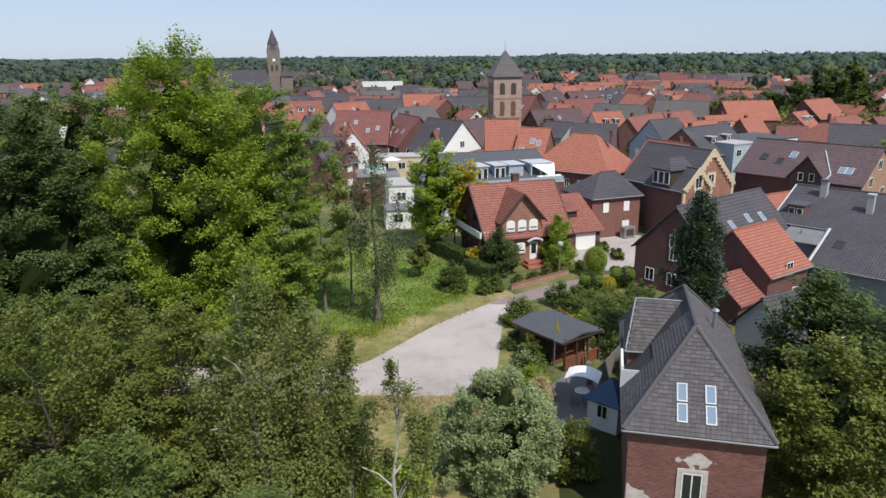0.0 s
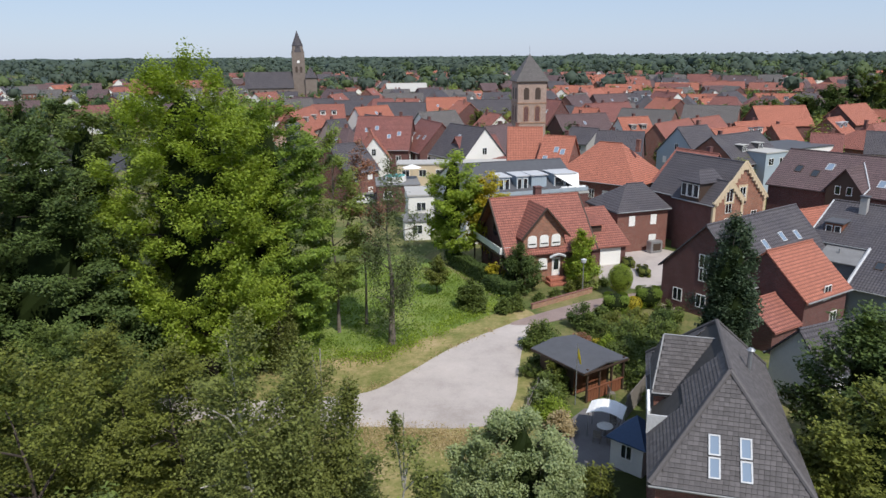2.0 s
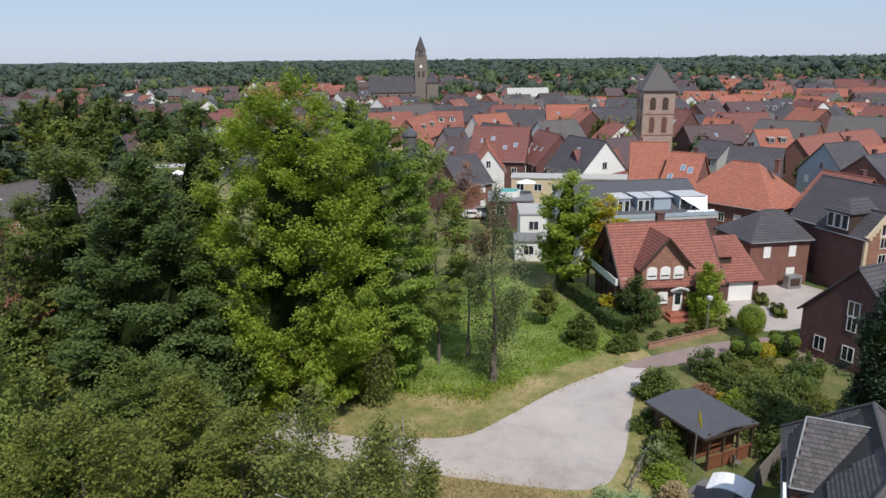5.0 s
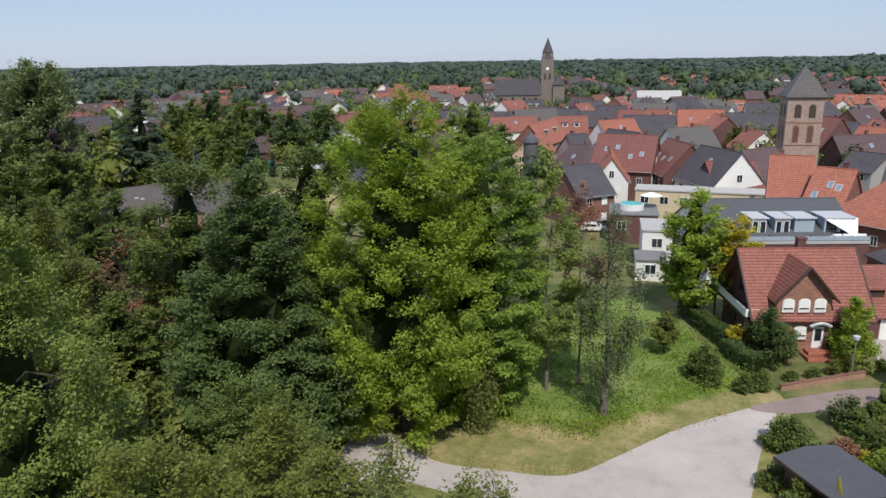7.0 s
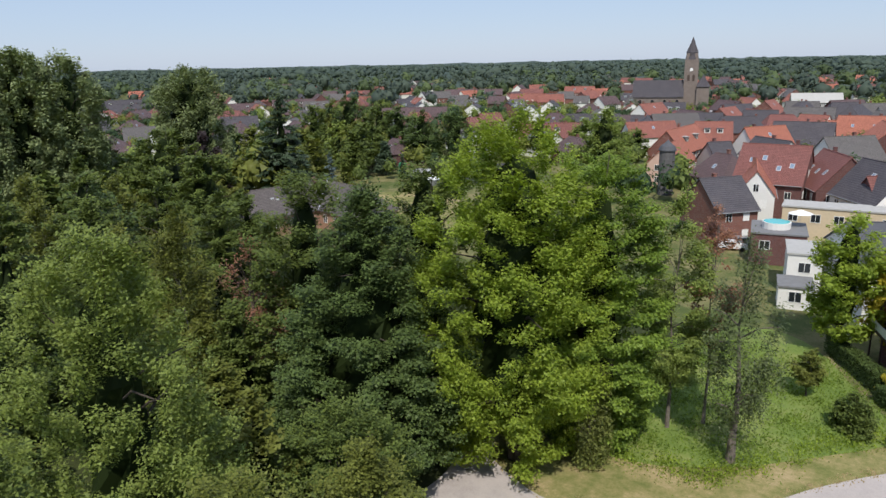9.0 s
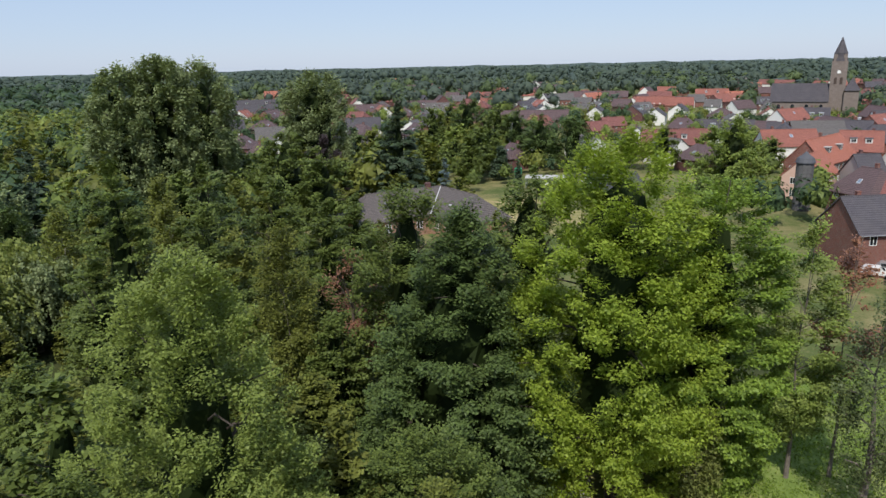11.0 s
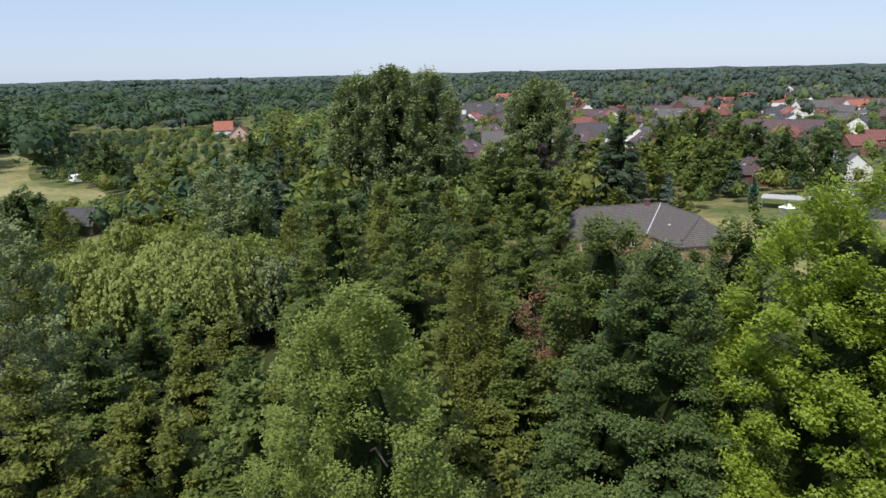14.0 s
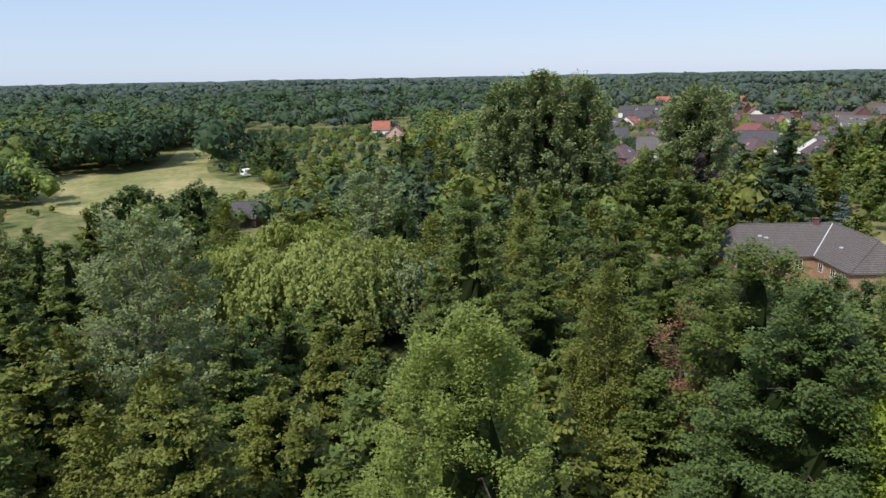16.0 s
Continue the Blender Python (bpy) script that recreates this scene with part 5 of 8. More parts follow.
house(-38.8, 206.0, 53, 12.3, 9, 6, 11, "white", "t_orange", "white house with an orange tiled roof", sides="f", skylights=1)
house(-21.0, 249.2, 4, 13.4, 11, 6, 11, "white", "t_orange", "wide house with an orange tiled roof", sides="f", skylights=2)
house(-32.6, 223.0, 3, 14.7, 9, 6, 11, "white", "t_slate", "white house with a grey roof", sides="lf")
house(-18.6, 194.2, 41, 11.8, 10, 6, 10.5, "white", "t_grey", "white house with a grey roof", sides="fl")
house(-5.2, 252.8, 3, 19.4, 9, 6, 10, "grey", "t_slate", "long house with a dark slate roof", sides="f")
house(-56.8, 196.4, 89, 21.7, 9, 6, 11, "brick_red", "t_orange", "brick house with an orange roof", sides="fl")
house(-55.5, 221.0, 18, 9.8, 9, 6, 10.5, "brick_red", "t_red", "brick house with a red roof", sides="f")
house(-52.2, 175.7, 96, 12.9, 8, 5.5, 9.5, "pink", "t_orange", "pale house with an orange roof", sides="fl")
house(-43.1, 180.5, 49, 5.5, 8, 5.5, 9.5, "grey", "t_slate", "grey house with a slate roof", sides="f")
house(-55.4, 278.3, 16, 11.0, 9, 6, 10, "grey", "t_slate", "grey house behind the roofs", sides="f")
house(-43.1, 297.2, 6, 16.3, 9, 6, 10, "white", "t_grey", "white fronted house with a grey roof", sides="l")
house(-67.7, 260.3, 9, 8.3, 9, 6, 10, "white", "t_slate", "white gabled house with a slate roof", sides="rf")
house(-88.7, 254.1, 21, 7.3, 9, 5, 9, "white", "t_slate", "white gabled house with a grey roof", sides="rf")
house(-111.3, 276.9, 18, 24.3, 11, 3.5, 7, "brick_red", "t_brown", "long low house with a brown roof", sides="f")
house(-214.6, 399.2, 22, 21.4, 9, 4.5, 8.5, "brick_red", "t_red", "brick house with a red roof", sides="f")
house(-193.5, 461.4, 27, 13.8, 9, 4.5, 8, "white", "t_red", "white house with a red roof", sides="f")
house(-175.3, 390.8, 17, 8.4, 9, 4.5, 8, "white", "t_grey", "white house with a grey roof", sides="f")
house(-166.9, 536.8, 23, 19.9, 10, 5, 9, "white", "t_grey", "white gabled house near the far church", sides="f")
house(-57.0, 403.1, 16, 22.3, 10, 6, 10, "grey", "felt_light", "grey flat building among trees", sides="f")
house(35.7, 402.2, -9, 21.0, 9, 4.8, 8.5, "white", "t_orange", "house with orange tiles", sides="f")
house(64.4, 414.9, -11, 19.8, 9, 4.8, 8.5, "white", "t_orange", "house with orange tiles", sides="f")
house(98.0, 436.3, -9, 24.0, 9, 4.8, 8.5, "brick_red", "t_orange", "house with orange tiles", sides="f")
house(128.7, 451.0, -12, 23.3, 9, 4.8, 8.5, "brick_red", "t_red", "brick house with faded red tiles", sides="f")
house(152.1, 430.6, -21, 28.1, 9, 4.8, 8.5, "brick_red", "t_red", "brick house with faded red tiles", sides="f")
house(113.1, 316.2, -18, 17.4, 9, 4.8, 8.5, "brick_red", "t_orange", "house with orange tiles", sides="f")
house(90.2, 312.9, -22, 16.9, 9, 4.8, 8.5, "brick_red", "t_red", "brick house with faded red tiles", sides="f")
house(124.0, 601.9, -10, 34.4, 9, 4.8, 8.5, "brick_red", "t_grey", "brick house with grey tiles", sides="f")
house(99.9, 642.3, -8, 23.4, 9, 4.8, 8.5, "brick_red", "t_dark_red", "brick house with dark red tiles", sides="f")
house(76.6, 610.5, 0, 17.2, 9, 4.8, 8.5, "brick_red", "t_slate", "brick house with slate tiles", sides="f")
house(63.1, 300.4, -7, 9.8, 10, 4.5, 9, "brick_red", "t_slate", "house whose roof carries solar panels", sides="f")
house(74.9, 304.1, -19, 10.5, 9, 5, 9, "brick_red", "t_orange", "house with an orange roof", sides="f")
house(38.5, 171.8, 54, 18.4, 9, 5, 10, "brick_red", "t_red", "brick house with a red roof", sides="f")
house(50.3, 188.7, 48, 13.9, 9, 5, 9.5, "brick_red", "t_red", "brick house with a red tiled roof", sides="f")
house(48.3, 162.0, 40, 12.0, 9, 5, 9.5, "brick_red", "t_orange", "brick house with an orange roof", sides="f")
house(58.6, 182.2, 32, 8.9, 8, 5, 9, "brick_red", "t_orange", "small house with an orange roof", sides="f")
house(63.9, 174.1, 27, 6.4, 8, 5, 9, "brick_red", "t_orange", "house with a bright orange roof", sides="f")
house(37.5, 149.8, 36, 8.3, 10, 6, 11, "greyblue", "t_slate", "house with a pale blue gable and slate roof", sides="lf")
house(43.3, 140.7, 42, 15.4, 11, 6, 10.5, "brick_red", "t_slate", "house with a large slate roof", sides="f")
house(32.2, 188.6, 24, 8.6, 9, 5, 9.5, "white", "t_orange", "white house with an orange roof", sides="lf")
house(22.4, 207.1, -38, 7.4, 9, 5.5, 10.5, "brick_dark", "t_orange", "dark gabled house with an orange roof", sides="lf")
house(21.8, 139.4, -14, 8.4, 14, 6, 11, "brick_dark", "t_slate", "large house with a slate grey roof", sides="f")
house(18.5, 171.3, -36, 6.8, 10, 5.5, 8.5, "grey", "t_slate", "low grey house with a slate roof", sides="f")
house(11.4, 203.6, -51, 10.5, 10, 7, 13, "brick_dark", "t_dark_red", "church nave with a dark red roof", sides="r")
house(85.8, 173.8, 33, 20.1, 14, 4.5, 9.5, "brick_red", "t_red", "house with a broad red hipped roof", (6, 6), sides="f")
house(64.0, 150.5, -22, 5.5, 10, 5, 9.5, "brick_red", "t_dark_red", "house with a dark red roof", sides="f")
house(28.9, 111.2, -57, 7.8, 9, 6.5, 11, "brick_dark", "t_red", "house with a faded red roof behind the stepped gable", sides="f")
bh_ = house(46.5, 100.5, -45, 16.5, 12, 8.0, 12.0, "brick_dark", "t_brown", "large house with a brown tiled roof and a cross gable", sides="", skylights=0, chimneys=0, rows=(0.9, 3.6, 6.0))
gx = 1.6
part("gable_face", prism([(-6.0, 0.0), (-6.0, 7.9), (0, 11.8), (6.0, 7.9), (6.0, 0.0)], 8.25, 8.3), M["brick_buff"], bh_, "tan brick gable")
for u, zz in ((-3.2, 7.2), (1.6, 5.4), (-0.4, 9.2)):
    window(bh_, Matrix.Translation((8.3, u, zz)) @ pose(0, 0, 0, 0, 0, 90), 1.4, 1.3, "white", 1)
part("cross_gable_wall", prism([(-2.1, 6.0), (-2.1, 8.3), (0, 10.9), (2.1, 8.3), (2.1, 6.0)], -0.2, 3.5), M["wood_dark"], bh_, "dark boarded cross gable", Matrix.Translation((gx, -6.3, 0)) @ pose(0, 0, 0, 0, 0, 90))
part("cross_gable_roof", slab(bmesh.new(), [[(gx, -6.8, 11.0), (gx - 2.5, -6.8, 7.9), (gx - 2.5, -5.2, 8.5), (gx, -1.3, 11.1)], [(gx + 2.5, -6.8, 7.9), (gx, -6.8, 11.0), (gx, -1.3, 11.1), (gx + 2.5, -5.2, 8.5)]], 0.14), M["t_brown"], bh_)
cg = bmesh.new()
tube(cg, [(gx + 2.5, -6.8, 8.0), (gx + 2.5, -5.1, 8.6), (gx + 0.1, -1.3, 11.2)], (0.1, 0.1, 0.1), 5)
part("valley_flashing", cg, M["lead"], bh_)
for u in (-0.7, 0.7):
    window(bh_, Matrix.Translation((gx + u, -6.5, 7.6)), 0.7, 1.1, "white", 0)
for u, v in ((-5.6, -3.4), (-3.2, -3.9), (-1.9, -2.6), (5.2, -4.4), (6.0, -4.4)):
    window(bh_, Matrix.Translation((u, v, 12.0 + 0.667 * v + 0.02)) @ pose(0, 0, 0, -90 + math.degrees(math.atan(0.667)), 0, 0) @ Matrix.Translation((0, 0, -0.5)), 0.95, 1.3, "dark" if u < -3 else "sky", 0)
house(-202.0, 403.6, 33, 15.8, 9, 4, 8, "brick_red", "t_red", "suburban house with red tiles", sides="fl")
house(-237.7, 520.8, 26, 22.4, 9, 4, 8, "brick_red", "t_red", "suburban house with red tiles", sides="fl")
house(-113.2, 267.7, 22, 20.0, 9, 4, 8, "white", "t_slate", "suburban house with slate grey tiles", sides="fl")
house(-109.9, 223.6, 34, 18.9, 9, 4, 8, "brick_red", "t_dark_red", "suburban house with dark red tiles", sides="fl")
house(-374.6, 427.4, 35, 26.8, 9, 4, 8, "white", "t_red", "suburban house with red tiles", sides="fl")
house(-207.5, 276.8, 36, 30.8, 9, 4, 8, "brick_red", "t_brown", "suburban house with brown tiles", sides="fl")
house(-306.3, 355.1, 38, 11.0, 9, 4, 8, "brick_red", "t_red", "suburban house with red tiles", sides="fl")
house(-297.6, 464.2, 29, 43.2, 9, 4, 8, "brick_red", "t_brown", "suburban house with brown tiles", sides="fl")
house(-297.9, 303.4, 39, 16.6, 9, 4, 8, "brick_red", "t_grey", "suburban house with grey tiles", sides="fl")
house(-396.2, 245.0, 56, 33.1, 9, 4, 8, "white", "t_slate", "suburban house with slate grey tiles", sides="fl")
house(-326.9, 270.5, 58, 20.0, 9, 4, 8, "brick_red", "t_brown", "suburban house with brown tiles", sides="fl")
house(-455.4, 140.2, 70, 24.7, 9, 4, 8, "brick_red", "t_grey", "suburban house with grey tiles", sides="fl")
house(-349.4, 115.9, 75, 19.0, 9, 4, 8, "brick_red", "t_dark_red", "suburban house with dark red tiles", sides="fl")
house(-383.0, 76.3, 77, 9.3, 9, 4, 8, "white", "t_orange", "suburban house with orange tiles", sides="fl")
house(-337.7, 76.4, -14, 10.0, 9, 4.4, 8.6, "pink", "t_dark_red", "pink gabled house beside the allotments", sides="r")
house(-452.9, 273.8, 58, 37.6, 9, 4, 8, "white", "t_slate", "suburban house with slate grey tiles", sides="fl")
house(-285.4, 163.4, 68, 12.8, 9, 4, 8, "grey", "t_slate", "suburban house with slate grey tiles", sides="fl")
house(-328.1, 271.3, 49, 26.6, 9, 4, 8, "brick_red", "t_brown", "suburban house with brown tiles", sides="fl")
house(-244.2, 204.7, 54, 14.8, 9, 4, 8, "white", "t_slate", "suburban house with slate grey tiles", sides="fl")
house(-237.7, 155.3, 61, 11.0, 9, 4, 8, "cream", "t_grey", "suburban house with grey tiles", sides="fl")
house(-331.1, 314.4, 56, 24.9, 9, 4, 8, "brick_red", "t_brown", "suburban house with brown tiles", sides="fl")
house(-178.4, 157.0, 54, 7.3, 9, 4, 8, "white", "t_grey", "suburban house with grey tiles", sides="fl")
house(-296.5, 550.8, 33, 29.5, 9, 4, 8, "brick_red", "t_red", "suburban house with red tiles", sides="fl")
house(-359.7, 864.8, 29, 35.6, 9, 4, 8, "white", "t_grey", "suburban house with grey tiles", sides="fl")
house(-941.7, 849.2, 46, 40.4, 9, 4, 8, "white", "t_orange", "suburban house with orange tiles", sides="fl")
house(-303.0, 423.8, 41, 20.4, 9, 4, 8, "brick_red", "t_grey", "suburban house with grey tiles", sides="fl")

# the rest of the town: roofs packed behind the first rows
ROOFS = (("t_orange", "orange"), ("t_red", "faded red"), ("t_slate", "slate grey"), ("t_dark_red", "dark red"), ("t_brown", "brown"), ("t_grey", "grey"))
WALLS = (("brick_red", "red brick"), ("white", "white"), ("brick_dark", "dark brick"), ("brick_red", "red brick"), ("brick_dark", "dark brick"), ("white", "white"))
rngh = random.Random(21)
models = []
for i in range(18):
    (rm, rn), (wm, wn_) = ROOFS[i % 6], WALLS[(i * 5 + i // 6) % 6]
    L, W = (9.5, 12.5, 15.0)[i // 6], (8.5, 9.5, 10.5)[(i + i // 6) % 3]
    ze = (4.6, 5.6, 6.2)[i // 6]
    px, py = 60 + (i % 6) * 24, 470 + (i // 6) * 26
    models.append(house(px, py, rngh.uniform(-30, 30), L, W, ze, ze + W * 0.45, wm, rm, f"{wn_} house with a {rn} tiled roof", (2.5, 2.5) if i % 5 == 4 else (0, 0), sides="f" if i < 12 else "", skylights=i % 3 == 1, group="houses of the town", seed=i + 1, rows=(3.0,) if i < 12 else ()))
count = 0
for k in range(5000):
    az, d = math.radians(rngh.uniform(-36, 19)), 150 + 200 * math.sqrt(rngh.random())
    x, y = -d * math.sin(az), d * math.cos(az)
    if count >= 105:
        break
    if any(math.hypot(x - a, y - b) < r + 7.0 for a, b, r in BUILT) or math.hypot(x - 4, y - 180) < 14 or math.hypot(x + 112, y - 382) < 25:
        continue
    copy_thing(rngh.choice(models), pose(x, y, 0, 0, 0, rngh.choice((20, 40, -30, 110, 75)) + rngh.uniform(-12, 12)))
    BUILT.append((x, y, 6.5))
    count += 1
count = 0
for k in range(3000):
    az, d = math.radians(rngh.uniform(19, 67)), 175 + 300 * math.sqrt(rngh.random())
    x, y = -d * math.sin(az), d * math.cos(az)
    if count >= 85:
        break
    if any(math.hypot(x - a, y - b) < r + 9 for a, b, r in BUILT) or (x + 350) ** 2 / 200 ** 2 + (y + 20) ** 2 / 90 ** 2 < 1:
        continue
    copy_thing(models[rngh.choice((1, 2, 2, 3, 4, 4, 5, 5, 8, 9, 10, 11))], pose(x, y, 0, 0, 0, rngh.choice((20, 65, -30, 110)) + rngh.uniform(-15, 15)) @ Matrix.Diagonal((1, 1, 0.8, 1)))
    BUILT.append((x, y, 6.5))
    count += 1

# the outskirts: more houses than one could count, in one object
far = bmesh.new()
mats = [rm for rm, _ in ROOFS] + ["white", "brick_red", "brick_dark"]
count = 0
for k in range(9000):
    az, d = rngh.uniform(-38, 58), 345 + 520 * math.sqrt(rngh.random())
    x, y = -d * math.sin(math.radians(az)), d * math.cos(math.radians(az))
    if count >= 300:
        break
    if any(math.hypot(x - a, y - b) < r + 8 for a, b, r in BUILT) or math.hypot(x + 112, y - 382) < 25 or (az > 18 and rngh.random() < 0.6) or (d > 560 and rngh.random() < 0.6):
        continue
    L, W, ze = rngh.choice((10, 12, 16)), rngh.choice((8.5, 9.5)), rngh.choice((3.6, 4.6, 5.4))
    mw = pose(x, y, 0, 0, 0, rngh.choice((20, 45, -30, 110, 75)) + rngh.uniform(-12, 12))
    zr = ze + W * 0.44
    start = len(far.faces)
    rmat, wmat = rngh.choice((0, 1, 1, 2, 3, 3, 4, 4, 5)), 6 + rngh.choice((0, 1, 1, 2))
    faces = roof_faces(L, W, ze, zr, 0, 0, 0.4)
    hw, hl = W / 2, L / 2
    slab(far, [[tuple(mw @ Vector(p)) for p in f] for f in faces], 0.18)
    far.faces.ensure_lookup_table()
    for f in far.faces[start:]:
        f.material_index = rmat
    s2 = len(far.faces)
    v = [far.verts.new(mw @ Vector(p)) for p in ((-hl, -hw, 0), (hl, -hw, 0), (hl, hw, 0), (-hl, hw, 0), (-hl, -hw, ze), (hl, -hw, ze), (hl, hw, ze), (-hl, hw, ze), (-hl, 0, zr - 0.1), (hl, 0, zr - 0.1))]
    for q in ((0, 1, 5, 4), (2, 3, 7, 6), (1, 2, 6, 9, 5), (3, 0, 4, 8, 7)):
        far.faces.new([v[i] for i in q])
    far.faces.ensure_lookup_table()
    for f in far.faces[s2:]:
        f.material_index = wmat
    BUILT.append((x, y, 6.5))
    count += 1
ob = mesh_object("distant_houses", far, M[mats[0]])
for q in mats[1:]:
    ob.data.materials.append(M[q])
tagged(ob, "distant tiled houses on the edge of town", "houses", kind="stuff")


# ---- the two churches and the farm ----
def arch_window(bm, w, h, y0, y1, x=0.0, z=0.0):
    n = 6
    pts = [(x - w / 2, z), (x + w / 2, z)] + [(x + w / 2 * math.cos(math.pi * k / n), z + h - w / 2 + w / 2 * math.sin(math.pi * k / n)) for k in range(n + 1)]
    a = [bm.verts.new((px, y0, pz)) for px, pz in pts]
    b = [bm.verts.new((px, y1, pz)) for px, pz in pts]
    bm.faces.new(a)
    bm.faces.new(b[::-1])
    for i in range(len(pts)):
        j = (i + 1) % len(pts)
        bm.faces.new((a[j], a[i], b[i], b[j]))
    return bm


def church_tower():
    t = empty("church_tower", pose(5.4, 180, 0, 0, 0, 12), "square stone church tower with a grey pyramid roof", "church")
    part("wall", boxes((-3.5, 3.5, -3.5, 3.5, -0.3, 19)), M["tuff"], t)
    for z in (8.9, 13.6, 18.6):
        part("string_course", boxes((-3.62, 3.62, -3.62, 3.62, z, z + 0.3)), M["brick_buff"], t)
    part("roof", slab(bmesh.new(), [[(-4, -4, 19), (4, -4, 19), (0, 0, 25.2)], [(4, -4, 19), (4, 4, 19), (0, 0, 25.2)], [(4, 4, 19), (-4, 4, 19), (0, 0, 25.2)], [(-4, 4, 19), (-4, -4, 19), (0, 0, 25.2)]], 0.2), M["t_grey"], t)
    bm = bmesh.new()
    tube(bm, [(0, 0, 25), (0, 0, 27)], (0.06, 0.04), 5)
    part("weather_vane", bm, M["metal"], t)
    for rot in (0, 90, 270):
        for u in (-1.4, 1.4):
            part("blind_arch", arch_window(bmesh.new(), 1.6, 4.0, -3.53, -3.4, u, 9.4), M["brick_buff"], t, "", pose(0, 0, 0, 0, 0, rot))
            part("niche", arch_window(bmesh.new(), 1.1, 3.5, -3.56, -3.4, u, 9.5), M["brick_dark"], t, "", pose(0, 0, 0, 0, 0, rot))
            part("belfry_opening", arch_window(bmesh.new(), 1.3, 2.8, -3.55, -3.4, u, 14.6), M["wood_dark"], t, "", pose(0, 0, 0, 0, 0, rot))
    BUILT.append((5.4, 180, 5))
    return t


church_tower()

tu = empty("turret", pose(-48.2, 160.4, 0), "dark slate clad round turret with a domed cap", "turret")
bm = bmesh.new()
tube(bm, [(0, 0, 0), (0, 0, 9.4)], (1.6, 1.6), 14)
part("turret_wall", bm, M["slate_flat"], tu)
bm = bmesh.new()
tube(bm, [(0, 0, 9.4), (0, 0, 9.6), (0, 0, 10.4), (0, 0, 10.9), (0, 0, 11.6)], (1.85, 1.85, 1.5, 0.8, 0.1), 14)
part("domed_cap", bm, M["felt"], tu)
BUILT.append((-48.2, 160.4, 3))



def far_church():
    c = empty("parish_church", pose(-112, 382.5, 0, 0, 0, 18), "stone church with a slate roof and pointed tower", "church")
    part("tower", boxes((-3.3, 3.3, -3.3, 3.3, 0, 27)), M["stone_dark"], c)
    part("belfry", boxes((-2.7, 2.7, -2.7, 2.7, 27, 30)), M["stone_dark"], c)
    bm = bmesh.new()
    pr = [[(q * math.cos(math.pi / 8 + k * math.pi / 4), q * math.sin(math.pi / 8 + k * math.pi / 4), z) for k in range(8)] for q, z in ((3.6, 26.8), (3.0, 29.0), (3.1, 30.5), (2.2, 32.5))]
    rings = [[bm.verts.new(p) for p in row] for row in pr]
    top = bm.verts.new((0, 0, 38))
    for ra, rb in zip(rings, rings[1:]):
        for k in range(8):
            bm.faces.new((ra[k], ra[(k + 1) % 8], rb[(k + 1) % 8], rb[k]))
    for k in range(8):
        bm.faces.new((rings[-1][k], rings[-1][(k + 1) % 8], top))
    part("spire", bm, M["t_slate"], c)
    part("clock", arch_window(bmesh.new(), 1.5, 1.5, -3.4, -3.3, 0, 21.4), M["frame_white"], c, "white clock face")
    for u in (-1.2, 1.2):
        part("belfry_opening", arch_window(bmesh.new(), 1.2, 3.2, -3.38, -3.2, u, 16.5), M["wood_dark"], c)
    part("nave_wall", boxes((-27, -3, -6, 6, 0, 9)), M["stone_dark"], c)
    part("nave_roof", slab(bmesh.new(), [[(-28, -6.5, 8.8), (-3, -6.5, 8.8), (-3, 0, 17), (-28, 0, 17)], [(-3, 6.5, 8.8), (-28, 6.5, 8.8), (-28, 0, 17), (-3, 0, 17)]], 0.2), M["t_slate"], c)
    for x in (-24, -18, -12, -6):
        part("nave_window", arch_window(bmesh.new(), 1.5, 5, -6.1, -5.9, x, 2.5), M["pane"], c)
    part("apse", boxes((3, 9, -5, 5, 0, 14)), M["stone_dark"], c)
    part("apse_roof", slab(bmesh.new(), [[(2.8, -5.5, 13.8), (9.5, -5.5, 13.8), (6, 0, 19.5)], [(9.5, -5.5, 13.8), (9.5, 5.5, 13.8), (6, 0, 19.5)], [(9.5, 5.5, 13.8), (2.8, 5.5, 13.8), (6, 0, 19.5)], [(2.8, 5.5, 13.8), (2.8, -5.5, 13.8), (6, 0, 19.5)]], 0.2), M["t_slate"], c)
    return c


far_church()


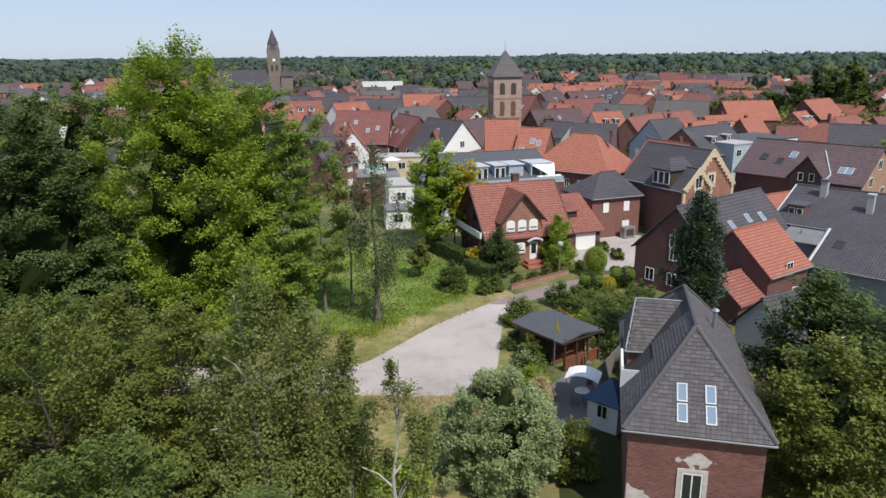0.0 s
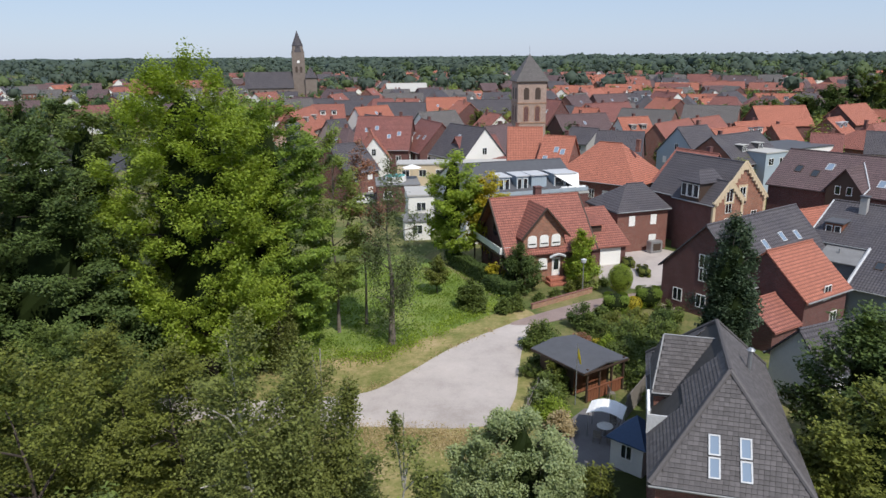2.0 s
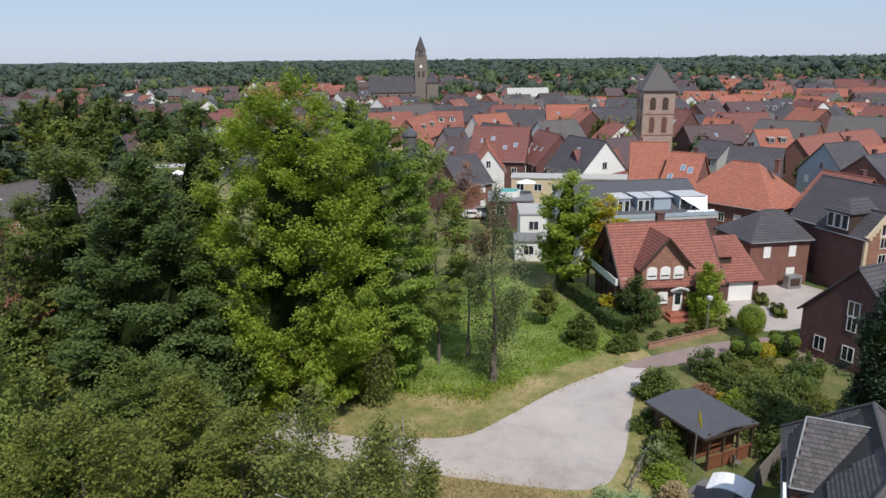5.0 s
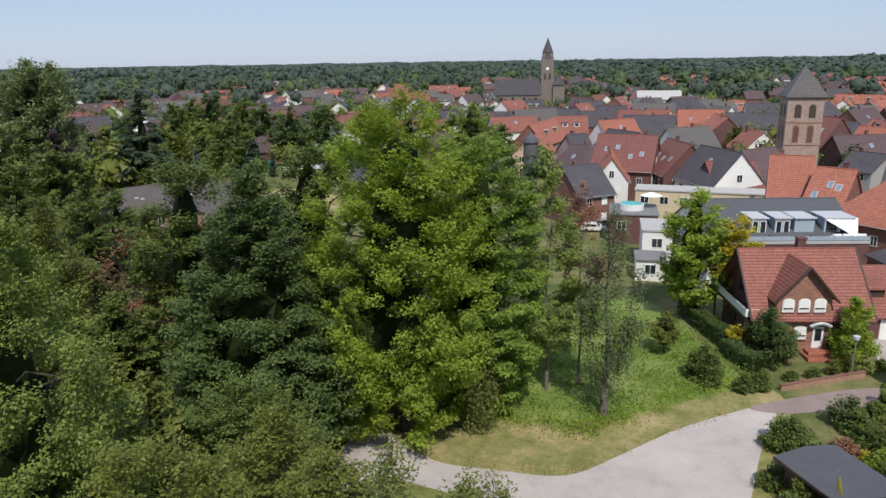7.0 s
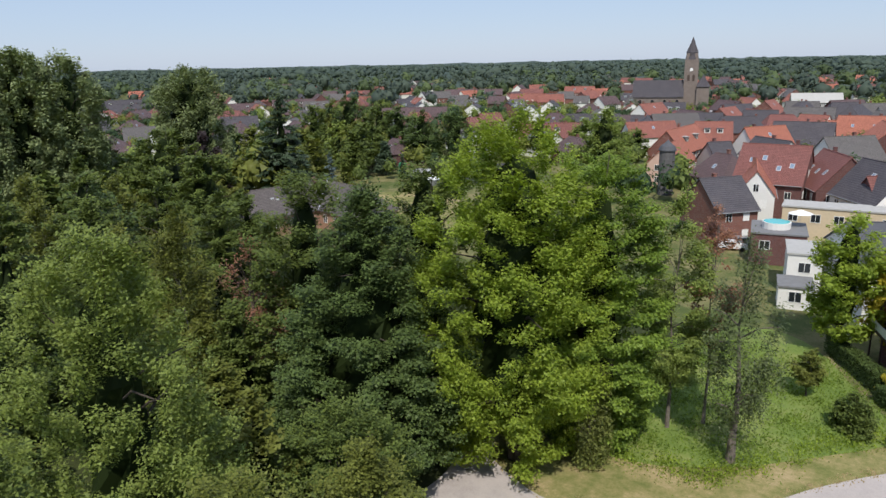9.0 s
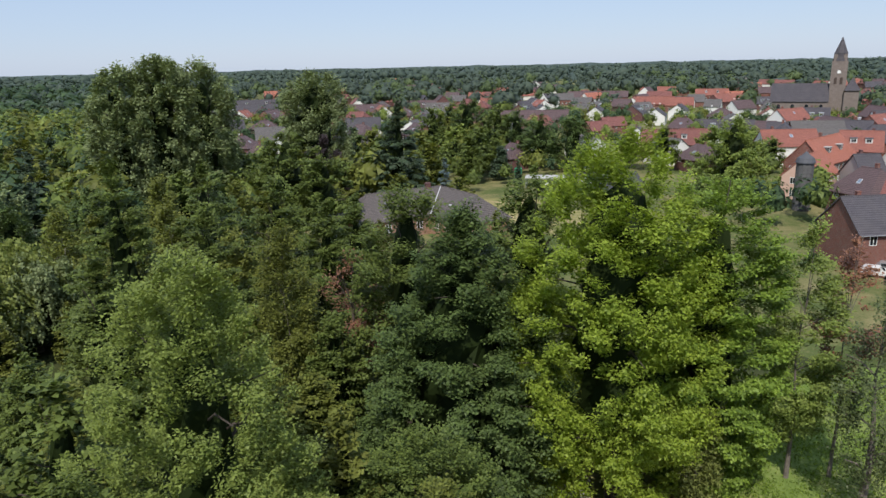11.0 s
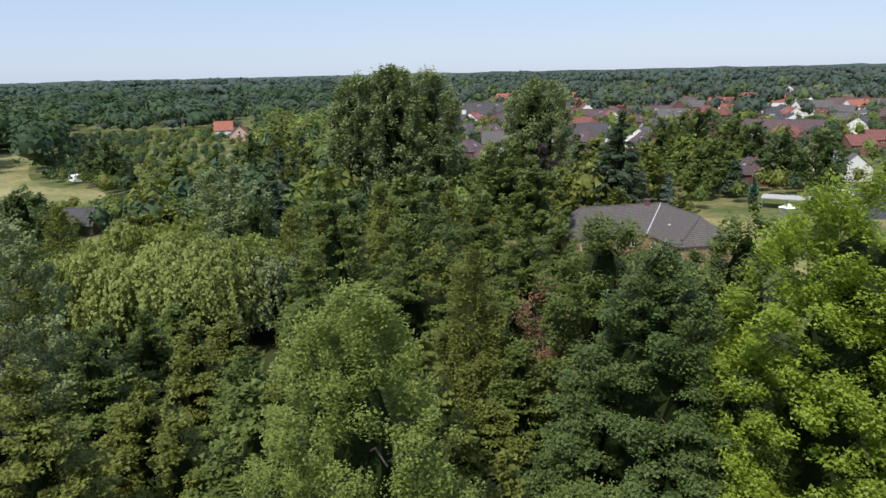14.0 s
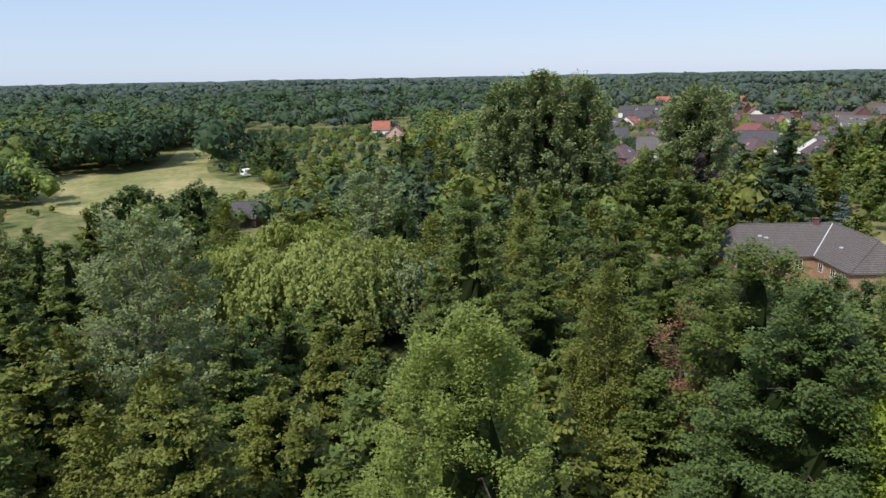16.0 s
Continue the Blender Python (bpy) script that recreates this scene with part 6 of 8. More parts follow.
def farmhouse():
    f = empty("farmhouse", pose(-93.4, 105.0, 0, 0, 0, -13.9), "low brick farmhouse with two wings and grey-brown tiles", "house")
    w, a, b, ze, zr = 5.0, 19.0, 15.0, 3.7, 7.5
    part("wall", boxes((-w, w, -a, w, -0.3, ze)), M["brick_buff"], f)
    part("wing_wall", boxes((w, b, -w, w, -0.3, ze)), M["brick_buff"], f)
    o, zl, x0, y0 = 5.4, 3.45, -19.4, 15.4
    faces = [[(o, x0, zl), (o, -o, zl), (0, 0, zr), (0, x0 + 4, zr)], [(o, -o, zl), (y0, -o, zl), (y0 - 3, 0, zr), (0, 0, zr)],
             [(-o, o, zl), (-o, x0, zl), (0, x0 + 4, zr), (0, 0, zr)], [(y0, o, zl), (-o, o, zl), (0, 0, zr), (y0 - 3, 0, zr)],
             [(-o, x0, zl), (o, x0, zl), (0, x0 + 4, zr)], [(y0, -o, zl), (y0, o, zl), (y0 - 3, 0, zr)]]
    rf = part("roof", slab(bmesh.new(), faces, 0.18), M["t_barn"], f)
    for p, q, mt in (((0, x0 + 4, zr), (0, 0, zr), "t_barn"), ((0, 0, zr), (y0 - 3, 0, zr), "t_barn"), ((0, 0, zr - 0.05), (o, -o, zl + 0.02), "lead"), ((0, 0, zr), (-o, o, zl), "t_barn"), ((y0 - 3, 0, zr), (y0, -o, zl), "t_barn"), ((0, x0 + 4, zr), (o, x0, zl), "t_barn")):
        bm = bmesh.new()
        tube(bm, [p, q], (0.12, 0.12), 6)
        part("ridge_cap" if mt != "lead" else "valley_gutter", bm, M[mt], rf)
    part("chimney", boxes((-0.4, 0.4, -3.2, -2.4, zr - 0.8, zr + 0.7), (-0.47, 0.47, -3.27, -2.33, zr + 0.7, zr + 0.85)), M["brick_dark"], rf)
    for u, v in ((2.0, -12.5), (2.3, -11.6), (8.2, -2.8)):
        part("roof_hatch", boxes((u - 0.25, u + 0.25, v - 0.3, v + 0.3, zr - 0.75 * max(abs(u) if v < -6 else abs(v), 0) - 0.1, zr - 0.75 * max(abs(u) if v < -6 else abs(v), 0) + 0.12)), M["lead"], rf)
    for u in (-16.5, -13.6, -10.2, -7.4):
        window(f, pose(w, u, 1.3, 0, 0, 90), 1.2, 1.5, "white", 1)
    for u in (7.0, 10.5, 13.2):
        window(f, pose(u, -w, 1.3), 1.2, 1.5, "white", 1)
    BUILT.extend([(-95.5, 96.0, 9), (-87, 103.5, 8)])
    return f


farmhouse()
# ---- trees near the path ----
GARDEN_TREES = ((-158.7, 180.9, 20, 7.5, "l_dark", "broad"), (-163.6, 170.0, 17, 5.5, "l_mid", "broad"), (-147.1, 182.6, 18, 6.5, "l_mid", "dome"), (-121.2, 142.5, 13, 4.6, "l_mid", "alder"), (-119.1, 151.9, 9, 3.2, "l_conifer", "cone"),
                (-123.6, 173.5, 16, 7.0, "l_dark", "dome"), (-114.5, 176.6, 16, 7.0, "l_dark", "broad"), (-140.3, 183.6, 16, 6.0, "l_dark", "broad"), (-170.7, 185.1, 18, 5.5, "l_olive", "broad"), (-131.0, 160.0, 13, 5.0, "l_mid", "broad"), (-141.0, 166.0, 14, 5.0, "l_olive", "dome"))
tree("maple_tree", "tall bright green maple on the lawn edge", -22.6, 52.6, 26.4, 7.6, "l_bright", 11, clumps=620, leaves=150000, clump_r=1.0, size=0.2, low=2.0, rise=42, boughs=38, flat=0.65, fill=0.45, core=0.42)
tree("maple_tree", "fresh green maple with layered boughs", -19.0, 58.2, 23.4, 5.8, "l_green", 12, clumps=340, leaves=80000, clump_r=0.95, size=0.21, low=1.0, rise=18, boughs=46, flat=0.42, fill=0.65)
tree("hornbeam_tree", "dense dark green tree at the wood's edge", -30.2, 45.6, 21.6, 8.0, "l_dark", 13, clumps=560, leaves=125000, clump_r=0.95, size=0.2, low=0.8, kind="alder", rise=14, boughs=80, flat=0.5, fill=0.7, core=0.5)
tree("linden_tree", "light green linden behind the dark tree", -32.5, 55.5, 22.8, 5.2, "l_mid", 14, leaves=26000, clumps=150, size=0.27)
tree("linden_tree", "mid green linden behind the maples", -23.5, 66.0, 15.5, 4.4, "l_mid", 640, leaves=16000, clumps=120, size=0.3, low=0.8)
tree("linden_tree", "olive green linden behind the maples", -29.0, 62.5, 16.0, 4.4, "l_olive", 641, leaves=16000, clumps=120, size=0.3, low=0.8)
tree("aspen_tree", "pale green aspen with airy foliage", -26.8, 25.8, 22.8, 5.7, "l_light", 15, "plume", low=4, leaves=120000, size=0.14, clumps=430, clump_r=0.72, flat=0.8, rise=56, boughs=60)
WOOD_FRONT = ((-38.5, 12.0, 18.0, 4.9, "l_olive", "olive green alder in the wood"), (-46.5, 17.5, 12.5, 4.4, "l_olive", "olive green alder beside a clearing"),
              (-54.0, 14.5, 14.0, 4.9, "l_mid", "dark alder at the wood's edge"), (-62.0, 35.5, 22.8, 6.0, "l_mid", "round topped alder in the wood"),
              (-67.0, 46.0, 21.0, 6.0, "l_mid", "tall alder in the wood"), (-54.5, 40.0, 19.0, 5.2, "l_mid", "alder with a dense green crown"),
              (-53.0, 30.5, 17.0, 4.7, "l_mid", "alder with small dark leaves"), (-62.5, 51.5, 20.0, 5.4, "l_mid", "alder in the middle of the wood"))
WOOD_FRONT += ((-52.8, 50.9, 18.4, 4.6, "l_mid", "alder before the farmhouse"), (-58.5, 58.5, 16.5, 4.6, "l_mid", "alder at the far edge of the wood"))
for i, (px, py, ph, pr, lm, lb) in enumerate(WOOD_FRONT):
    tree("alder_tree", lb, px, py, ph, pr, lm, 16 + i, "alder", leaves=30000, size=0.24, clumps=220, clump_r=0.85, rise=12, boughs=58, flat=0.42, low=1.5)
for i, (px, py, ph, pr, lm) in enumerate(((-56.7, 21.9, 12.6, 4.0, "l_olive"), (-50.5, 24.5, 12.0, 3.8, "l_mid"), (-44.0, 25.5, 11.5, 3.8, "l_olive"), (-62.5, 18.5, 12.2, 4.2, "l_mid"), (-64.0, 25.5, 10.8, 3.6, "l_olive"),
                                          (-47.0, 9.0, 13.5, 4.2, "l_olive"), (-41.5, 19.0, 12.0, 3.8, "l_olive"), (-51.5, 3.5, 15.0, 4.4, "l_olive"), (-70.5, 21.5, 9.8, 3.6, "l_mid"), (-45.0, -1.0, 14.5, 4.6, "l_mid"), (-40.5, 42.5, 12.5, 3.8, "l_mid"), (-47.8, 46.5, 13.5, 3.8, "l_mid"), (-37.0, 38.0, 10.5, 3.6, "l_olive"))):
    tree("alder_tree", "olive green alder in the lower wood" if lm == "l_olive" else "mid green alder in the lower wood", px, py, ph, pr, lm, 600 + i, "alder", leaves=15000, size=0.26, clumps=160, clump_r=0.8, rise=14, boughs=46, flat=0.45, low=0.8)
tree("birch_tree", "slender birch with hanging twigs", -44.5, 41.0, 19.3, 3.7, "l_olive", 22, "birch", leaves=40000, size=0.18, droop=0.9, bark="bark_grey", trunk=0.16, clump_r=0.75, clumps=220, low=2)
tree("oak_tree", "dark oak behind the red-leaved tree", -40.0, 49.5, 21.5, 4.8, "l_mid", 25, leaves=28000, size=0.25, clumps=200)
tree("dying_tree", "narrow tree with rust red dying leaves", -43.8, 46.6, 16.0, 3.6, "l_rust", 26, "birch", leaves=3400, size=0.2, low=4, clumps=70, clump_r=0.9)
weeping("weeping_willow", "yellow-green weeping willow above the wood", -86.5, 22.6, 16.0, 14.6, "l_willow", 27, 420, 8, 22, 0.4)
weeping("weeping_willow", "smaller olive green weeping willow beside the larger", -82.0, 32.5, 12.5, 7.0, "l_grey", 29, 110, 8, 26, 0.34)
tree("grey_willow", "grey-green half-dead willow with bare boughs", -56.0, 8.5, 23.4, 6.6, "l_grey", 28, "plume", leaves=46000, size=0.21, clumps=260, clump_r=0.85, bark="bark_grey", trunk=0.2, rise=58, boughs=46, flat=0.8, core=0.0, stems=34)
tree("alder_tree", "dark tree at the meadow's edge", -128.0, -6.0, 15.0, 7.0, "l_dark", 29, leaves=9000, size=0.5)
tree("alder_tree", "dark round tree beside the meadow", -140.0, 3.0, 13.5, 6.0, "l_dark", 30, leaves=9000, size=0.5)
tree("silver_birch", "grey-green birch group with hanging boughs", -112.0, 34.0, 19.5, 9.0, "l_grey", 31, "birch", leaves=20000, size=0.4, droop=0.8, low=2)
for i, (px, py, ph, pr) in enumerate(((-135.4, 63.3, 31.5, 7.0), (-132.8, 70.2, 33.0, 7.4), (-130.2, 77.6, 32.2, 7.0), (-137.3, 73.4, 32.0, 6.4))):
    tree("poplar_tree", "tall grey-green poplar in a dense clump", px, py, ph, pr, "l_grey", 32 + 60 * i, "poplar", leaves=36000, size=0.48, clump_r=1.3, clumps=340, low=2, rise=58, boughs=60, flat=0.9, fill=0.8, core=0.25, group="clump of poplars")
tree("poplar_tree", "tall poplar with a broad oval crown", -137.0, 107.5, 30.0, 9.0, "l_grey", 33, "poplar", leaves=30000, size=0.46, clump_r=1.5, low=5, clumps=260, rise=52, boughs=70, flat=0.9, fill=0.72, core=0.5)
tree("spruce_tree", "dark spruce with drooping boughs", -112.0, 111.0, 23.0, 8.2, "l_conifer", 34, "cone", leaves=26000, size=0.42, low=2, clumps=300, rise=-6, flat=0.35, boughs=80)
tree("copper_beech", "dark copper-leaved tree among the gardens", -122.0, 99.0, 16.0, 6.0, "l_copper", 37, "dome", leaves=9000, size=0.5)
tree("garden_tree", "broad green tree before the poplars", -112.0, 84.0, 19.0, 7.5, "l_mid", 38, leaves=16000, size=0.45)
for i, (px, py, ph, pr, lm, kd) in enumerate(GARDEN_TREES):
    tree("garden_tree", "tall leafy garden tree beyond the farmhouse", px, py, ph, pr, lm, 700 + i, kd, leaves=7000, size=0.55, clumps=130, clump_r=1.2, low=1.5, fill=0.7)
    BUILT.append((px, py, pr))
tree("blue_spruce", "young blue spruce beside the farmhouse", -103.5, 116.0, 11.0, 2.6, "l_blue", 35, "cone", leaves=9000, size=0.26, low=0.8, clump_r=0.55, rise=-4, flat=0.35, boughs=50)
tree("alder_tree", "round tree before the farmhouse", -97.0, 81.0, 16.0, 6.5, "l_mid", 36, leaves=14000, size=0.45)
# front of the wood, below the camera
tree("birch_tree", "birch with pale twigs before the wood", -18.0, 25.4, 15.4, 4.6, "l_olive", 40, "plume", leaves=46000, size=0.14, clumps=300, clump_r=0.7, flat=0.7, rise=48, boughs=60, core=0)
tree("alder_tree", "alder at the wood's edge", -13.6, 29.4, 13.8, 4.4, "l_olive", 41, "alder", leaves=42000, size=0.14, clumps=300, clump_r=0.7, flat=0.45, rise=16, boughs=64, core=0)
tree("birch_tree", "birch with hanging grey-green twigs", -9.4, 27.0, 16.2, 3.5, "l_birch", 42, "birch", droop=0.7, bark="bark_pale", low=1.5, leaves=36000, size=0.13, clumps=260, clump_r=0.6, flat=0.5)
tree("birch_tree", "thin young birch beside the gravel", -6.0, 29.6, 12.2, 1.6, "l_birch", 43, "birch", leaves=10000, size=0.14, droop=0.5, bark="bark_pale", clump_r=0.6, low=3, clumps=34)
tree("birch_tree", "thin young birch with bare lower trunk", -3.4, 27.6, 12.1, 2.3, "l_birch", 44, "birch", leaves=6500, size=0.14, droop=0.5, bark="bark_pale", clump_r=0.5, low=3.5, clumps=36)
tree("birch_tree", "grey-green birch with drooping twigs", -7.9, 29.5, 14.0, 2.7, "l_birch", 142, "birch", droop=0.6, bark="bark_pale", low=1.5, leaves=22000, size=0.14, clumps=200, clump_r=0.6, flat=0.5)
tree("alder_tree", "alder in the front of the wood", -18.0, 32.0, 13.4, 4.6, "l_olive", 45, "alder", leaves=38000, size=0.15, clumps=300, clump_r=0.7, flat=0.45, rise=16, boughs=64, core=0)
tree("alder_tree", "alder below the flight path", -23.0, 19.5, 17.0, 4.8, "l_mid", 46, "alder", leaves=32000, size=0.17, clumps=280, clump_r=0.75, flat=0.45, rise=16, boughs=60, core=0)
tree("hazel_tree", "low hazel at the front of the wood", -7.0, 19.5, 10.5, 3.8, "l_mid", 47, leaves=22000, size=0.17, clumps=300, clump_r=0.6, flat=0.5, core=0)
tree("hazel_tree", "hazel under the birches", -13.0, 21.0, 11.5, 4.2, "l_mid", 48, leaves=22000, size=0.17, clumps=300, clump_r=0.6, flat=0.5, core=0)
tree("hazel_tree", "hazel beside the lane", -24.0, 36.5, 11.5, 4.6, "l_mid", 49, leaves=30000, size=0.17, clumps=300, clump_r=0.7, flat=0.5, core=0)
tree("silver_willow", "pale grey-green willow on the dry grass", 1.6, 36.3, 7.3, 3.9, "l_silver", 50, "plume", leaves=80000, size=0.14, clump_r=0.52, low=0.3, clumps=360, rise=52, boughs=70, flat=0.9)
tree("oak_tree", "dark oak beside the old house", 22.2, 43.0, 11.0, 4.3, "l_dark", 51, leaves=26000, size=0.24, low=1.0, clumps=200, clump_r=0.9)
tree("oak_tree", "olive green tree beside the old house", 19.4, 35.2, 10.2, 4.2, "l_olive", 52, leaves=30000, size=0.21, low=1.0, clumps=220, clump_r=0.85)
tree("oak_tree", "dark tree at the garden's end", 24.5, 38.0, 11.0, 4.6, "l_dark", 53, leaves=22000, size=0.24, low=1.0, clumps=200, clump_r=0.9)
tree("column_hornbeam", "dark columnar tree beside the brick house", 16.2, 50.8, 14.9, 2.1, "l_conifer", 54, "column", leaves=40000, size=0.18, clump_r=0.6, low=0.3, rise=60, flat=0.9, clumps=300, boughs=60, fill=0.8, core=0.7)
tree("birch_tree", "dark thin birch standing on the lawn", -9.35, 60.8, 17.8, 3.2, "l_thin", 55, "birch", bark="bark_grey", leaves=11000, size=0.18, droop=0.9, low=4.2, clump_r=0.7, clumps=120)
tree("birch_tree", "thin sparse tree with a reddish top", -14.8, 63.2, 19.6, 3.8, "l_light", 56, "birch", bark="bark_grey", trunk=0.17, leaves=24000, size=0.2, droop=0.3, low=3.5, clump_r=0.8)
tree("dying_tree", "sparse thin tree with reddish dying leaves", -12.6, 65.4, 19.0, 2.4, "l_rust", 156, "birch", bark="bark_grey", trunk=0.14, leaves=4000, size=0.2, low=7, clump_r=0.7, clumps=50)
tree("ash_tree", "bright green tree beside the gabled house", -5.9, 86.4, 15.0, 4.0, "l_bright", 57, leaves=18000, size=0.3, low=2, clumps=170, clump_r=0.9)
tree("golden_tree", "golden yellow leaved tree", -1.5, 87.2, 12.0, 2.8, "l_yellow", 58, leaves=13000, size=0.28, low=2, clump_r=0.8)
tree("birch_tree", "young grey-green birch drooping before the maple", -17.5, 54.7, 9.4, 2.0, "l_birch", 560, "birch", leaves=9000, size=0.17, droop=0.7, low=0.8, clump_r=0.5, clumps=90, bark="bark_grey", trunk=0.12)
tree("birch_tree", "grey-green birch at the gravel's edge", -8.2, 33.0, 12.6, 2.6, "l_birch", 561, "birch", leaves=15000, size=0.14, droop=0.6, low=1.2, clump_r=0.6, clumps=200, bark="bark_pale")
tree("apple_tree", "small fruit tree on the lawn", -6.7, 75.0, 4.6, 1.7, "l_olive", 59, leaves=4000, size=0.2, low=1.5, clump_r=0.6, clumps=40)
shrub("round_shrub", "round green shrub on the lawn", -2.8, 70.8, 3.2, 1.9, "l_mid", 60, 4000)
shrub("round_shrub", "dark round shrub before the gabled house", 2.4, 76.8, 5.8, 2.7, "l_dark", 61, 12000, 0.19)
shrub("golden_shrub", "yellow-green shrub beside the balcony", -0.6, 78.5, 3.0, 1.5, "l_yellow", 62, 4000, 0.18)
shrub("thuja", "light green thuja before the gabled house", 9.2, 79.8, 6.6, 2.2, "l_bright", 63, 11000, 0.19)
for i, (sx, sy, sr, sh) in enumerate(((4.9, 59.5, 1.9, 2.0), (4.2, 52.0, 1.7, 2.2), (4.0, 50.0, 1.5, 1.8), (10.5, 57.5, 2.2, 2.8), (13.0, 58.5, 2.0, 2.4), (8.6, 65.5, 1.6, 1.8), (12.0, 53.5, 2.2, 2.6))):
    shrub("garden_shrub", "green garden shrub beside the shed", sx, sy, sh, sr, "l_mid", 70 + i, 3000)

# a clump of tall trees behind the town's roofs
for i, (px, py, ph, pr, lm, kd) in enumerate(((101, 236, 17, 6, "l_dark", "broad"), (107, 240, 22, 5, "l_conifer", "cone"), (112, 238, 21, 6, "l_mid", "broad"), (119, 240, 22, 5.5, "l_mid", "column"), (125, 243, 17, 7, "l_dark", "broad"), (95, 243, 13, 6, "l_mid", "broad"), (72, 250, 9, 5, "l_mid", "broad"), (80, 246, 10, 5, "l_dark", "broad"), (88, 250, 11, 5, "l_mid", "broad"), (87, 238, 10, 5, "l_olive", "broad"), (96, 230, 9, 5, "l_dark", "broad"), (78, 236, 8, 4.5, "l_mid", "broad"), (70, 240, 8, 4.5, "l_olive", "broad"))):
    tree("town_tree", "tall green tree in a clump behind the roofs", px, py, ph, pr, lm, 900 + i, kd, leaves=4500, size=0.8, clumps=90, clump_r=1.5, low=1.5, group="clump of trees in town")
    BUILT.append((px, py, 5))
tree("linden_tree", "broad yellow-green linden among the town's roofs", -66.0, 168.0, 18.0, 9.6, "l_light", 940, "dome", leaves=16000, size=0.55, clumps=230, clump_r=1.4, low=1.5)
BUILT.append((-66, 168, 8))

# ---- far woods ----
def ball(level):
    bm = bmesh.new()
    bmesh.ops.create_icosphere(bm, subdivisions=level, radius=1.0)
    bm.verts.index_update()
    out = np.array([v.co[:] for v in bm.verts]), np.array([[v.index for v in f.verts] for f in bm.faces])
    bm.free()
    return out


def woodland(name, label, spots, heights, leafm, seed, per=46, size=2.4, level=1, cores=1, wide=0.36, spread=1.45):
    """Trees too many to count: in each a rough dense heart, and sprays of leaves standing out of it."""
    rng = np.random.default_rng(seed)
    spots, heights = np.asarray(spots, float), np.asarray(heights, float)
    bv, bf = ball(level)
    n = len(spots) * cores
    kc = np.repeat(np.arange(len(spots)), cores)
    hc = heights[kc][:, None]
    shift = rng.normal(size=(n, 3)) * np.array([0.13, 0.13, 0.09]) if cores > 1 else np.zeros((n, 3))
    mid = np.concatenate([spots[kc], 0.52 * hc], 1) + shift * hc
    rc = np.array([wide, wide, 0.44]) * (0.66 if cores == 1 else 0.6) * hc * rng.uniform(0.85, 1.15, (n, 3))
    rough = rng.uniform(0.55, 1.15, (n, len(bv), 1))
    cv = (mid[:, None, :] + bv[None] * rc[:, None, :] * rough).reshape(-1, 3)
    cf = (bf[None] + (np.arange(n) * len(bv))[:, None, None]).reshape(-1, 3)
    k = np.repeat(np.arange(n), per // cores)
    d = rng.normal(size=(len(k), 3))
    d[:, 2] = np.abs(d[:, 2]) * 1.1 - 0.45
    d /= np.linalg.norm(d, axis=1, keepdims=True)
    p = mid[k] + d * rc[k] * rng.uniform(0.95, spread, (len(k), 1))
    nrm = d + 0.35 * rng.normal(size=d.shape) + np.array([0, 0, 0.45])
    nrm /= np.linalg.norm(nrm, axis=1, keepdims=True)
    t = np.cross(nrm, rng.normal(size=nrm.shape))
    t /= np.linalg.norm(t, axis=1, keepdims=True) + 1e-9
    w = np.cross(nrm, t)
    s = (size * rng.uniform(0.6, 1.3, len(k)))[:, None] * np.clip(hc[k] / 12, 0.6, 1.8)
    lv = np.stack([p + t * s * 0.6, p - t * s * 0.35 + w * s * 0.42, p - t * s * 0.35 - w * s * 0.42], 1).reshape(-1, 3)
    lf = np.arange(3 * len(k)).reshape(-1, 3) + len(cv)
    me = bpy.data.meshes.new(name)
    me.vertices.add(len(cv) + len(lv))
    me.vertices.foreach_set("co", np.concatenate([cv, lv]).astype(np.float32).ravel())
    tri = np.concatenate([cf, lf]).astype(np.int32)
    me.loops.add(tri.size)
    me.loops.foreach_set("vertex_index", tri.ravel())
    me.polygons.add(len(tri))
    me.polygons.foreach_set("loop_start", np.arange(0, tri.size, 3, dtype=np.int32))
    me.polygons.foreach_set("loop_total", np.full(len(tri), 3, dtype=np.int32))
    me.polygons.foreach_set("use_smooth", np.ones(len(tri), bool))
    me.update(calc_edges=True)
    me.materials.append(M[leafm])
    return tagged(new(name, me), label, "woods", kind="stuff")


def in_field(x, y, poly):
    odd = False
    for (ax, ay), (bx, by) in zip(poly, poly[1:] + poly[:1]):
        if (ay > y) != (by > y) and x < (bx - ax) * (y - ay) / (by - ay) + ax:
            odd = not odd
    return odd


def polar(az, d):
    """A place at that many degrees left of +y and that distance from the path's start."""
    a = radians(az)
    return (-d * math.sin(a), d * math.cos(a))


rngw = np.random.default_rng(5)


def ring(n, az0, az1, d0, d1):
    u = np.sqrt(rngw.uniform((d0 / d1) ** 2, 1, n)) * d1
    a = np.radians(rngw.uniform(az0, az1, n))
    return np.stack([-u * np.sin(a), u * np.cos(a)], 1)


